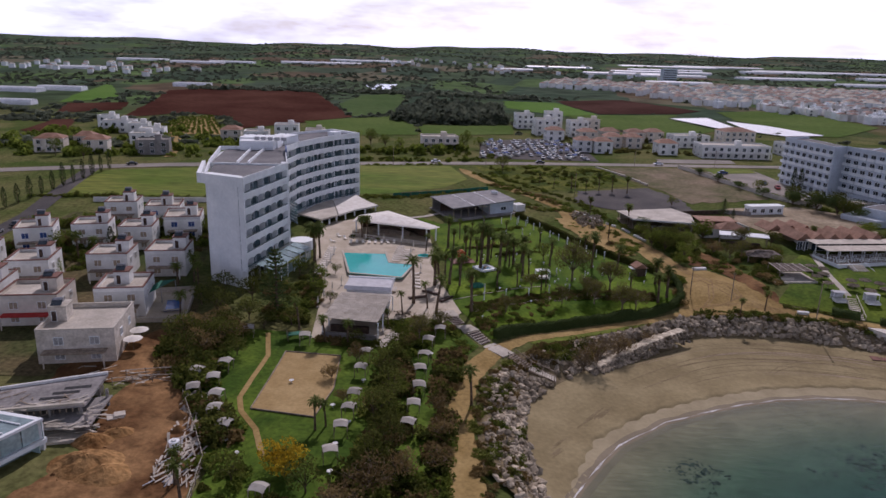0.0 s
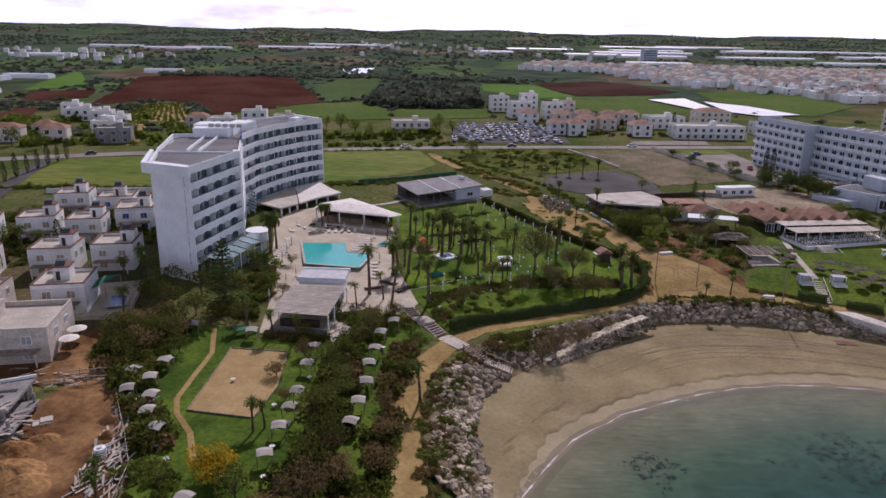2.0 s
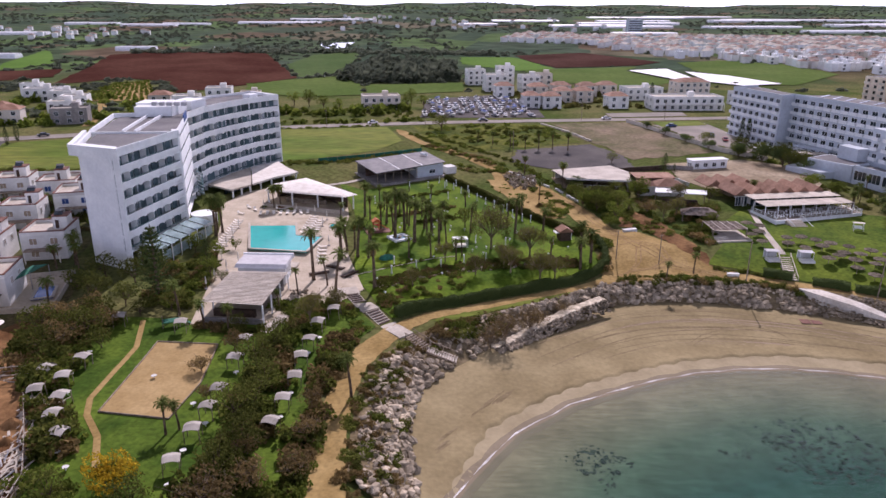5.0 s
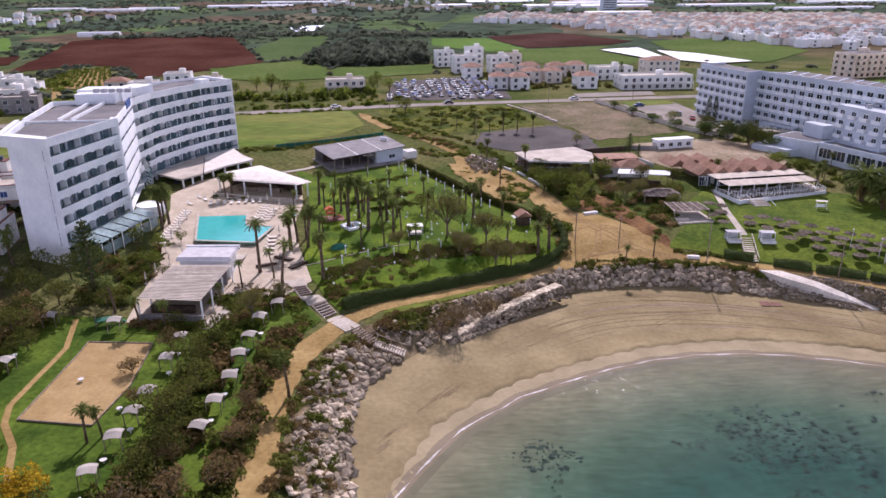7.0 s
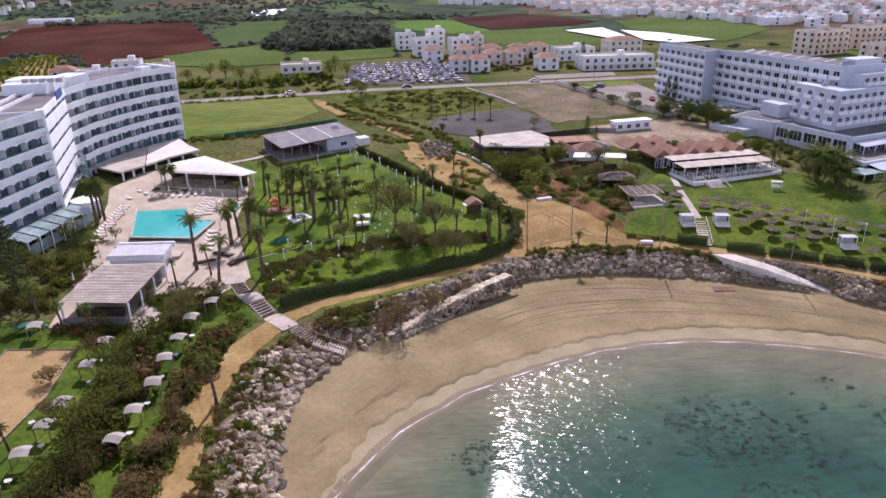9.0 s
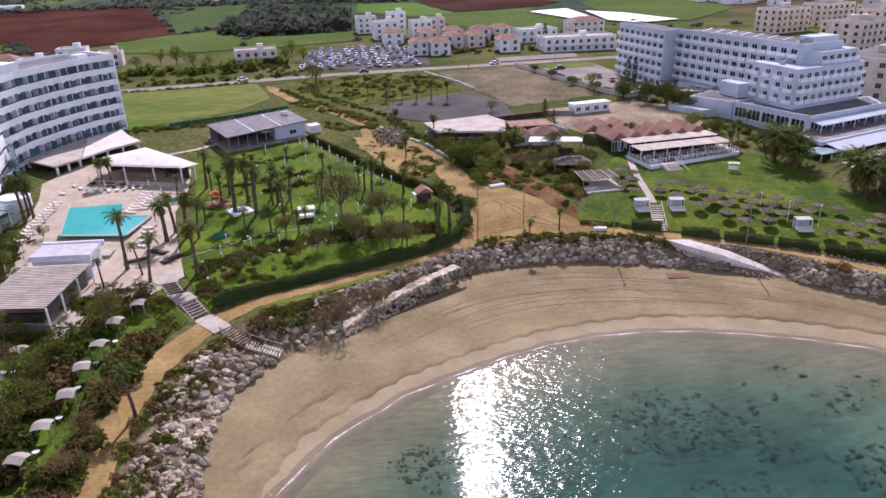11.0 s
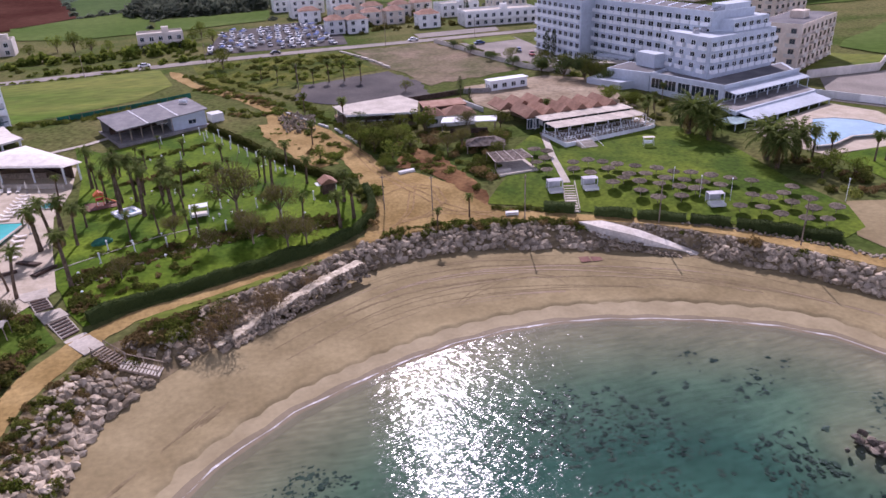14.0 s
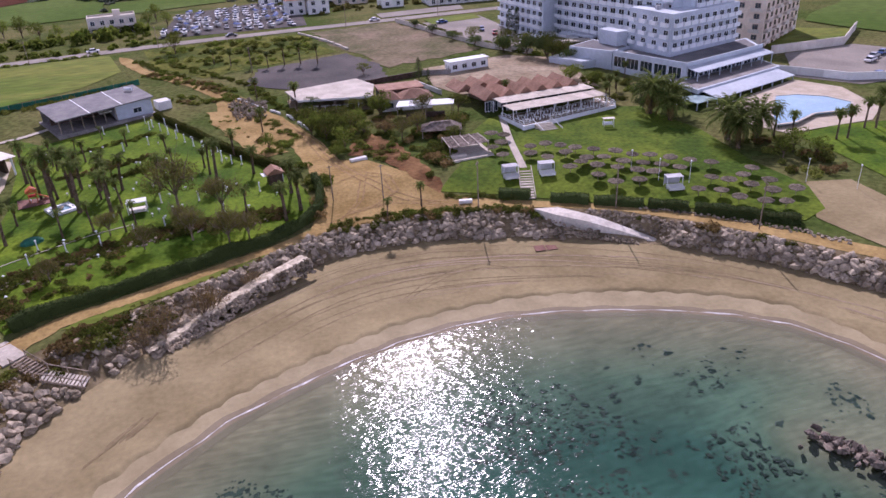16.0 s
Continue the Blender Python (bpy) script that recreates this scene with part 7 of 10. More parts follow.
def villa(x, y, turn, L, D, mt="white_rand", shut="shutter", hut=0.6, label="white two-storey holiday villa with brown coping and roof hut", awning=None):
    """x, y: front left corner on the plan; the front faces -y before the turn."""
    z0 = gz(x, y)
    L, D = L * 1.12, D * 1.1
    h = thing("villa", label, "house", "white villas", (x, y, z0), turn)
    part("wall", Shape().box(0, L, 0, D, -1, 5.6), M[mt], h)
    part("roof_terrace", Shape().box(0.25, L - 0.25, 0.25, D - 0.25, 5.55, 5.68), M["concrete"], h, "pale roof terrace floor")
    for b in ((0, L, 0, 0.25), (0, L, D - 0.25, D), (0, 0.25, 0.25, D - 0.25), (L - 0.25, L, 0.25, D - 0.25)):
        part("parapet", Shape().box(*b, 5.6, 6.35), M[mt], h)
        part("coping", Shape().box(b[0] - 0.06, b[1] + 0.06, b[2] - 0.06, b[3] + 0.06, 6.35, 6.55), M["brownband"] if mt != "stonewall" else M["concrete"], h)
    hx = L * hut
    part("stair_hut", Shape().box(hx, hx + 3.0, D * 0.45, D * 0.45 + 3.4, 5.68, 8.3), M[mt], h)
    part("hut_coping", Shape().box(hx - 0.1, hx + 3.1, D * 0.45 - 0.1, D * 0.45 + 3.5, 8.3, 8.6), M["brownband"] if mt != "stonewall" else M["concrete"], h)
    window(h, pose(hx + 0.9, D * 0.45, 5.75), 0.8, 1.9, "darkwood", "white", 0, "hut_door")
    part("water_tank", Shape().tube([(hx + 0.5, D * 0.45 + 1.6, 9.3), (hx + 2.2, D * 0.45 + 1.6, 9.3)], [0.45, 0.45], 10), M["metal"], h, "metal rooftop water tank")
    part("solar_panel", Shape().beam((hx + 1.3, D * 0.45 + 0.2, 8.7), (hx + 1.3, D * 0.45 + 1.5, 9.5), 1.8, 0.1), M["glass"], h, "dark solar panel")
    for i in range(2):
        for z in (0.9, 3.6):
            window(h, pose(L * (0.28 + 0.46 * i), 0, z), 1.5, 1.35, shut, "white")
    for i in range(2):
        window(h, pose(L, D * (0.3 + 0.4 * i), 3.6, 0, 0, 90), 1.2, 1.35, shut, "white")
        window(h, pose(0, D * (0.3 + 0.4 * i), 3.6, 0, 0, -90), 1.2, 1.35, shut, "white")
    part("pergola_slab", Shape().box(L * 0.1, L * 0.9, -2.2, -0.05, 2.6, 2.8), M["wood"] if awning is None else M[awning], h, "shade roof over the terrace")
    for k in (0.12, 0.88):
        part("post", Shape().box(L * k - 0.1, L * k + 0.1, -2.15, -1.95, -1, 2.6), M[mt], h)
    return h


villa(-95, 143, 12, 8, 9)
villa(-80, 149, 8, 8, 8.5)
villa(-68.5, 128.5, 10, 8.5, 9, hut=0.3)
villa(-68, 152.5, 8, 8, 9)
villa(-74.5, 181, 14, 8.5, 10, shut="blue", label="white two-storey villa with blue shutters and roof hut", hut=0.55)
villa(-107, 167, 20, 8, 9, shut="blue", label="white two-storey villa with blue shutters and roof hut", hut=0.5)
villa(-95, 172, 14, 8, 8)
villa(-82.5, 171, 10, 7.5, 8)
villa(-69, 108.5, 9, 11.5, 12, "stonewall", "metal", 0.02, "stone-clad two-storey house with a flat roof")
villa(-85, 123.5, 8, 10, 9, "cream", "shutter", 0.6, "beige two-storey villa with a red awning", "red")
villa(-98, 128, 10, 9, 9)
villa(-112, 150, 15, 8, 8.5)
villa(-84, 192, 12, 8.5, 8, shut="blue", label="white two-storey villa with blue shutters and roof hut", hut=0.4)
villa(-97, 195, 12, 8, 8, hut=0.5)
drape("villa_pool_terrace", [(-62.9, 127.2), (-50.4, 128.6), (-54.1, 144.8), (-62.7, 142.5)], M["paving"], 0.14, "paved terrace round a small pool", "terrace", 2.0)


def pool(name, pts, z, label, water="poolwater", rim=0.5):
    p = thing(name, label, "pool")
    part("water", Shape().prism(pts, z - 0.3, z - 0.02), M[water], p, "still turquoise pool water")
    n = len(pts)
    for i in range(n):
        a, b = pts[i], pts[(i + 1) % n]
        part("coping", Shape().beam((*a, z), (*b, z), rim, 0.14), M["concrete"], p)


def pool_water(name, c):
    m = surf(name, c, tuple(v * 1.15 for v in c), 0.2, 0.12, 0.12, 1.5, vary=0.06, spec=0.5)
    return m


M["poolwater"] = pool_water("pool_water", (0.03, 0.43, 0.40))
M["poolblue"] = pool_water("blue_pool_water", (0.03, 0.10, 0.30))
M["poolpale"] = pool_water("pale_pool_water", (0.20, 0.36, 0.44))
pool("swimming_pool", [(-25.6, 177.1), (-14.3, 178.6), (-12.2, 166.3), (-5.9, 164.9), (-8.3, 154.4), (-21.2, 157.0)], gz(-15, 168) + 0.42, "angular turquoise swimming pool with pale coping")
pool("villa_pool", [(-56.2, 132.0), (-52.8, 133.1), (-54.6, 138.8), (-58.0, 138.2)], gz(-55, 135) + 0.55, "small blue villa pool", "poolblue")
drape("hotel_pool_terrace", [(152, 170), (184, 182), (190, 172), (186, 156), (178, 150), (168, 150), (156, 149.5), (151, 160)], M["paving"], 0.14, "paved terrace round the hotel pool", "terrace", 2.0)
pool("lagoon_pool", [(170.5, 172.1), (176, 171), (180.6, 166.8), (182.1, 160.3), (177.2, 155.5), (168.3, 156.4), (160.5, 152.8), (155.5, 153), (160, 160)], gz(170, 163) + 0.55, "pale free-form hotel pool", "poolpale")
drape("pool_lawn", [(157, 148.3), (168.2, 150.2), (185, 148), (196, 140), (175, 112), (150, 112), (156.4, 124.8), (157.0, 134.4)], M["lawn"], 0.12, "bright green lawn beside the pool", "lawn", 2.0)
drape("hotel_car_park", [(186, 184), (200, 205), (225, 206), (240, 186), (215, 172), (196, 172)], M["road"], 0.14, "pale gravel car park", "car park", 3.0)
drape("sandy_gap", [(134, 116), (142, 128), (150, 126), (150, 112), (146, 95), (138, 96)], M["sand"], 0.11, "sandy gap beside the lawn", "sand", 2.0)
drape("court_field", [(199, 214), (226, 231), (240, 222), (222, 207)], M["lawn_dry"], 0.2, "walled lawn beside the flats", "lawn", 3.0)


# ---- hotel garden and pool terrace ----
def square_sunshade(seed, mt="canvas_garden"):
    t = thing("sunshade", "square cream canvas sunshade on the garden lawn", "sunshade", "garden sunshades")
    s, z, k = 1.05, 1.9, 6
    sh = Shape()
    g = [[(-s + 2 * s * i / k, -s + 2 * s * j / k, z + 0.38 * (1 - (2 * i / k - 1) ** 2) * 0.6 + 0.3 * (1 - abs(2 * j / k - 1))) for i in range(k + 1)] for j in range(k + 1)]
    vs = [p for row in g for p in row]
    vs += [(x, y, q - 0.05) for x, y, q in vs]
    n = (k + 1) ** 2
    fs = []
    for j in range(k):
        for i in range(k):
            a = j * (k + 1) + i
            fs += [(a, a + 1, a + k + 2, a + k + 1), (n + a + k + 1, n + a + k + 2, n + a + 1, n + a)]
    rim = [i for i in range(k + 1)] + [j * (k + 1) + k for j in range(1, k + 1)] + [k * (k + 1) + i for i in range(k - 1, -1, -1)] + [j * (k + 1) for j in range(k - 1, 0, -1)]
    fs += [(b, a, n + a, n + b) for a, b in zip(rim, rim[1:] + rim[:1])]
    part("canopy", sh.add(vs, fs), M[mt], t)
    for x, y in ((-s + 0.1, -s + 0.1), (s - 0.1, -s + 0.1), (s - 0.1, s - 0.1), (-s + 0.1, s - 0.1)):
        part("post", Shape().box(x - 0.05, x + 0.05, y - 0.05, y + 0.05, -0.3, z + 0.1), M["wood"], t)
    return t


first = square_sunshade(1)
SPOTS = [(-34.2, 96.7), (-33.0, 92.1), (-30.3, 87.6), (-36.5, 102.3), (-36.3, 108.0), (-36.0, 122.1), (-12.4, 113.5), (-12.6, 107.3), (-12.8, 93.2), (-13.4, 88.0), (-14.0, 81.2), (-2.5, 107.8), (-1.8, 113.2), (-1.2, 119.4), (-3.1, 95.2), (-3.7, 89.3), (-2.5, 101.5), (-12.6, 98.1), (-24.7, 119.6), (-21.5, 72.2), (1.1, 124.3), (-38.5, 98.6), (-40, 104.7)]
rng = random.Random(77)
for i, (x, y) in enumerate(SPOTS):
    m = pose(x, y, gz(x, y) + 0.1, rng.uniform(-4, 4), rng.uniform(-4, 4), rng.uniform(-14, 14))
    if i == 0:
        first.matrix_basis = m
    else:
        copy_thing(first, m)


def disc(r, z0, z1, n=10, top=1.0):
    return Shape().prism([(r * math.cos(6.2832 * i / n), r * math.sin(6.2832 * i / n)) for i in range(n)], z0, z1, [(r * top * math.cos(6.2832 * i / n), r * top * math.sin(6.2832 * i / n)) for i in range(n)])


side = thing("side_table", "small round white table on the lawn", "table", "garden tables")
part("tabletop", disc(0.42, 0.5, 0.56), M["white_rand"], side)
part("leg", disc(0.09, -0.05, 0.5, 8), M["white_rand"], side)
for i, (x, y) in enumerate([(-33.6, 94.6), (-31.8, 90.0), (-34.8, 99.6), (-29.5, 85.2), (-27.0, 82), (-12.2, 110.5), (-11.9, 104.8), (-12.7, 91), (-13.8, 85), (-13.5, 78.2), (-2.4, 105), (-2.6, 98.6), (-3.0, 92.3), (-1.8, 110.8), (-36.8, 105), (-37, 112), (-33, 84), (-0.6, 116), (-24, 104), (-15.8, 96)]):
    m = pose(x, y, gz(x, y) + 0.1)
    if i:
        copy_thing(side, m)
    else:
        side.matrix_basis = m

court_edge = thing("court_edging", "low timber edging round the sand court", "edging")
cp = [(-28.5, 94.9), (-27.5, 115.8), (-17.2, 114.6), (-16.6, 102.1), (-18.2, 92.8)]
for a, b in zip(cp, cp[1:] + cp[:1]):
    for p, q in zip(densify([a, b], 5, False), densify([a, b], 5, False)[1:]):
        part("plank", Shape().beam((*p, gz(*p) + 0.2), (*q, gz(*q) + 0.2), 0.15, 0.3), M["wood"], court_edge)
play = thing("play_frame", "small teal play frame under the trees", "play frame", "", (-27, 121.5, gz(-27, 121.5) + 0.1), 20)
part("deck", Shape().box(-1.5, 1.5, -0.8, 0.8, 1.0, 1.15), M["green_net"], play)
for x in (-1.4, 1.4):
    for y in (-0.7, 0.7):
        part("post", Shape().box(x - 0.06, x + 0.06, y - 0.06, y + 0.06, 0, 1.9), M["wood"], play)
part("slide", Shape().beam((1.5, 0, 1.1), (3.2, 0, 0.1), 0.6, 0.08), M["green_net"], play)


def slat_roof_bar():
    z = gz(-16, 132) + 0.1
    t = thing("pool_bar", "flat slatted-roof pool bar beside the terrace", "bar")
    q = [(-20.3, 138.0), (-9.2, 137.0), (-11.0, 120.9), (-21.9, 122.8)]
    for i in range(26):
        k = (i + 0.5) / 26
        a = (q[0][0] + (q[3][0] - q[0][0]) * k, q[0][1] + (q[3][1] - q[0][1]) * k)
        b = (q[1][0] + (q[2][0] - q[1][0]) * k, q[1][1] + (q[2][1] - q[1][1]) * k)
        part("slat", Shape().beam((*a, z + 3.6), (*b, z + 3.6), 0.36, 0.06), M["slats"], t)
    part("ceiling", Shape().prism([(-20.2, 137.7), (-9.7, 136.8), (-11.6, 122.6), (-22.1, 123.9)], z + 3.1, z + 3.3), M["darkwood"], t)
    for k in (0.02, 0.35, 0.68, 0.98):
        for e in (0, 1):
            x = (q[0][0] + (q[3][0] - q[0][0]) * k) if e == 0 else (q[1][0] + (q[2][0] - q[1][0]) * k)
            y = (q[0][1] + (q[3][1] - q[0][1]) * k) if e == 0 else (q[1][1] + (q[2][1] - q[1][1]) * k)
            part("post", Shape().box(x - 0.12, x + 0.12, y - 0.12, y + 0.12, z - 1.6, z + 3.4), M["white"], t)
    part("counter", Shape().prism([(-20.6, 126), (-13, 125), (-13.1, 124.2), (-20.7, 125.2)], z - 1, z + 1.1), M["darkwood"], t)
    part("back_wall", Shape().prism([(-20.2, 137), (-10, 136), (-10.1, 135.6), (-20.3, 136.6)], z - 1, z + 3.3), M["slab"], t)
    part("low_wall", Shape().prism([(-22, 123.4), (-11.2, 122.1), (-11.3, 121.7), (-22.1, 123.0)], z - 2, z + 0.5), M["slab"], t)
    part("white_roof", Shape().prism([(-19.6, 145.9), (-9.4, 145.2), (-9.6, 138.0), (-20.0, 138.9)], z + 3.9, z + 4.5, [(-19.4, 145.0), (-9.6, 144.2), (-9.8, 138.8), (-19.8, 139.6)]), M["canvas_grey"], t, "pale grey bar roof")
    part("white_roof_edge", Shape().prism([(-19.7, 146.1), (-9.3, 145.4), (-9.3, 145.0), (-19.7, 145.7)], z + 3.7, z + 4.6), M["white"], t)
    part("bar_wall", Shape().prism([(-19.2, 145.2), (-10, 144.5), (-10, 138.6), (-19.4, 139.4)], z - 0.5, z + 3.9), M["white"], t)
    part("pool_deck_roof", Shape().prism([(-20.3, 150.5), (-9.0, 149.0), (-9.2, 146.2), (-19.9, 147.0)], z + 1.0, z + 1.2), M["slats"], t, "slatted deck at the pool edge")
    part("ramp_panel", Shape().add([(-9.0, 124.5, z + 0.2), (-7.2, 124.0, z + 0.2), (-9.8, 118.0, z - 0.6), (-11.8, 118.6, z - 0.6), (-9.0, 124.5, z + 0.05), (-7.2, 124.0, z + 0.05), (-9.8, 118.0, z - 0.75), (-11.8, 118.6, z - 0.75)], [(3, 2, 1, 0), (4, 5, 6, 7), (0, 1, 5, 4), (1, 2, 6, 5), (2, 3, 7, 6), (3, 0, 4, 7)]), M["concrete"], t)


slat_roof_bar()


def pavilion():
    z = gz(-14, 196) + 0.1
    t = thing("pavilion", "open pool pavilion with a pale angular canopy roof", "pavilion")
    lo = [(-24.6, 191.5), (-23.8, 198.6), (-15.5, 206.0), (0.6, 186.8), (-2.6, 184.0)]
    part("canopy", Shape().prism(lo, z + 3.5, z + 3.85, [(x * 0.9 - 1.4, y * 0.9 + 19.4) for x, y in lo]), M["canvas"], t)
    part("canopy_crown", Shape().prism([(x * 0.86 - 1.9, y * 0.86 + 27.3) for x, y in lo], z + 3.85, z + 4.7, [(x * 0.25 - 10, y * 0.25 + 147) for x, y in lo]), M["canvas"], t)
    for x, y in ((-23.6, 192), (-17, 190), (-10, 188), (-3.2, 185), (-0.6, 187), (-15.5, 204.5), (-8, 195.8)):
        part("post", disc(0.22, z - 0.6, z + 3.5, 8), M["white"], t).location = (x, y, 0)
    part("back_wall", Shape().prism([(-22.5, 198), (-15.5, 204), (-2.2, 188.5), (-2.6, 188.1), (-15.6, 203.2), (-22.2, 197.5)], z - 0.5, z + 3.4), M["darkwood"], t)
    part("bar_counter", Shape().prism([(-19, 194), (-8, 191), (-8.2, 190.2), (-19.2, 193.2)], z - 0.3, z + 1.1), M["wood"], t)
    part("terrace_wall", Shape().prism([(-24, 190), (-3, 182.5), (-3.2, 182.1), (-24.2, 189.6)], z - 0.8, z + 0.5), M["concrete"], t)


pavilion()

lounger = thing("sun_lounger", "pale sun lounger on the pool terrace", "lounger", "pool loungers")
part("bed", Shape().box(-0.35, 0.35, -1.0, 0.5, 0.25, 0.34), M["canvas"], lounger)
part("backrest", Shape().add([(-0.35, 0.5, 0.3), (0.35, 0.5, 0.3), (0.35, 1.05, 0.75), (-0.35, 1.05, 0.75), (-0.35, 0.55, 0.22), (0.35, 0.55, 0.22), (0.35, 1.1, 0.67), (-0.35, 1.1, 0.67)], [(0, 1, 2, 3), (7, 6, 5, 4), (0, 4, 5, 1), (1, 5, 6, 2), (2, 6, 7, 3), (3, 7, 4, 0)]), M["canvas"], lounger)
for x in (-0.3, 0.3):
    for y in (-0.9, 0.4):
        part("leg", Shape().box(x - 0.03, x + 0.03, y - 0.03, y + 0.03, 0, 0.26), M["white_rand"], lounger)
spots = [(-28.4 + 0.02 * i, 157 + 1.55 * i, 95) for i in range(14)] + [(-10.6 + 0.1 * i, 168 + 1.7 * i, 100) for i in range(8)] + [(-24 + 1.7 * i, 182.5 + 0.15 * i, 8) for i in range(8)] + [(-4.5 - 0.2 * i, 150 + 2.2 * i, 70 + 6 * i) for i in range(5)] + [(-8.4 + 0.1 * i, 170 + 1.7 * i, 95) for i in range(5)] + [(-26, 186, 30), (-28, 188, 40), (-29, 183, 60)]
for i, (x, y, a) in enumerate(spots):
    m = pose(x, y, gz(x, y) + 0.17, 0, 0, a + rng.uniform(-8, 8))
    if i:
        copy_thing(lounger, m)
    else:
        lounger.matrix_basis = m
par = thing("closed_parasol", "closed cream parasol on the pool terrace", "parasol", "pool parasols")
part("pole", disc(0.04, 0, 2.6, 6), M["metal"], par)
part("canvas", disc(0.22, 1.1, 2.6, 8, 0.2), M["canvas"], par)
part("base", disc(0.35, 0, 0.12, 10), M["slab"], par)
for i, (x, y) in enumerate([(-27, 160), (-27, 166), (-27, 172), (-20, 184), (-15, 184), (-10, 182), (-6.5, 178), (-7, 173), (-24, 187), (-22, 150), (-23.5, 146), (-24.6, 141), (-25.2, 137), (-4, 160), (-26, 152)]):
    m = pose(x, y, gz(x, y) + 0.17)
    if i:
        copy_thing(par, m)
    else:
        par.matrix_basis = m
for x, y, s in ((-19.5, 188, 1.6), (-26, 178, 0), (-23.5, 190.5, 1.2)):
    if s:
        b = thing("planter", "low rocky planter bed on the terrace", "planter", "", (x, y, gz(x, y) + 0.15))
        part("kerb", disc(s, 0, 0.4, 10, 0.92), M["stonewall"], b)
        part("soil", disc(s * 0.88, 0.3, 0.44, 10), M["earth"], b)
kp = thing("kiddie_pool", "small round turquoise splash pool", "pool", "", (-3.6, 173, gz(-3.6, 173) + 0.16))
part("coping", disc(1.9, 0, 0.18, 14), M["concrete"], kp)
part("water", disc(1.6, 0.1, 0.2, 14), M["poolwater"], kp)
for x, y, a in ((-4, 143.5, 20), (-1.5, 146.5, -30), (2.6, 143, 50)):
    b = thing("steps", "dark timber terrace steps", "steps", "terrace steps", (x, y, gz(x, y) + 0.15), a)
    for j in range(4):
        part("step", Shape().box(-2.0, 2.0, 0.4 * j, 0.4 * j + 0.36, 0, 0.12 * (4 - j)), M["darkwood"], b)
rng2 = random.Random(9)
items = [(rng2.choice(rocks), pose(x, y, gz(x, y) + 0.25, rng2.uniform(0, 60), 0, rng2.uniform(0, 360)) @ Matrix.Diagonal((s, s, s, 1))) for x, y, s, _ in within([(-9, 136), (-4, 136), (-3, 130), (-8, 127)], 70, rng2, 0.3, 0.8, [0])]
joined("rockery", items, M["rock"], "pale rocks of a terrace rockery", "rocks")

# white stairs from the terrace down to the path, timber stairs to the sand
down = thing("garden_stairs", "white concrete stairs down to the coast path", "stairs")
def stair_run(a, b, c, d, z0, z1, n):
    """From the edge a-b down to c-d: a pale base, n dark bars for the shaded risers between pale kerbs (a plain landing
    when n is 0).
    """
    a, b, c, d = (Vector((*q, zz)) for q, zz in ((a, z0), (b, z0), (c, z1), (d, z1)))
    low = Vector((0, 0, 0.9))
    part("flight_base" if n else "landing", Shape().add([a, c, d, b, a - low, c - low, d - low, b - low], [(0, 1, 2, 3), (7, 6, 5, 4), (4, 5, 1, 0), (5, 6, 2, 1), (6, 7, 3, 2), (7, 4, 0, 3)]), M["concrete"], down)
    for i in range(n):
        k = (i + 0.5) / n
        p, q = a.lerp(c, k), b.lerp(d, k)
        e = (q - p) * 0.07
        # dark bar across the flight: riser shade given as colour
        part("tread", Shape().beam(p + e + Vector((0, 0, 0.05)), q - e + Vector((0, 0, 0.05)), (c - a).length / n * 0.52, 0.16), M["darkwood"], down)


zt = gz(3.5, 133.5) + 0.3
zb = gz(12.5, 120.0) + 0.2
stair_run((-0.6, 136.2), (3.9, 137.4), (1.7, 133.4), (4.9, 134.2), zt + 0.03, zt, 0)
stair_run((2.2, 133.2), (4.6, 134.0), (4.0, 129.8), (6.3, 130.8), zt, zt - 0.45, 5)
stair_run((3.8, 129.8), (6.7, 131.2), (5.9, 126.3), (8.9, 128.2), zt - 0.45, zt - 0.5, 0)
stair_run((6.5, 126.0), (8.7, 127.8), (9.2, 122.0), (11.2, 123.9), zt - 0.5, zb + 0.03, 6)
stair_run((8.9, 122.2), (11.3, 124.2), (12.9, 117.2), (15.2, 119.2), zb + 0.03, zb, 0)
tim = thing("timber_stairs", "weathered timber stairs from the path to the sand", "stairs")
a3, b3, c3 = Vector((14.4, 118.0, 4.9)), Vector((17.6, 115.3, 3.75)), Vector((22.6, 114.3, 2.0))
for s0, s1, n, w, mt in ((a3, b3, 8, 2.1, "wood"), (b3, c3, 12, 2.1, "slats")):
    ang = math.degrees(math.atan2(s1.y - s0.y, s1.x - s0.x))
    for i in range(n):
        p = s0.lerp(s1, (i + 0.5) / n)
        part("tread", Shape().box(-0.17, 0.17, -w / 2, w / 2, -0.05, 0.03), M[mt], tim).matrix_basis = pose(*p, 0, 0, ang)
    for sd in (-1, 1):
        off = Vector((-math.sin(radians(ang)), math.cos(radians(ang)), 0)) * sd * w / 2
        part("stringer", Shape().beam(s0 + off - Vector((0, 0, 0.15)), s1 + off - Vector((0, 0, 0.15)), 0.1, 0.3), M["wood"], tim)
        part("handrail", Shape().beam(s0 + off + Vector((0, 0, 0.95)), s1 + off + Vector((0, 0, 0.95)), 0.09, 0.1), M["wood"], tim)
        for k in (0.05, 0.5, 0.95):
            p = s0.lerp(s1, k) + off
            part("post", Shape().box(p.x - 0.05, p.x + 0.05, p.y - 0.05, p.y + 0.05, p.z - 0.9, p.z + 0.95), M["wood"], tim)


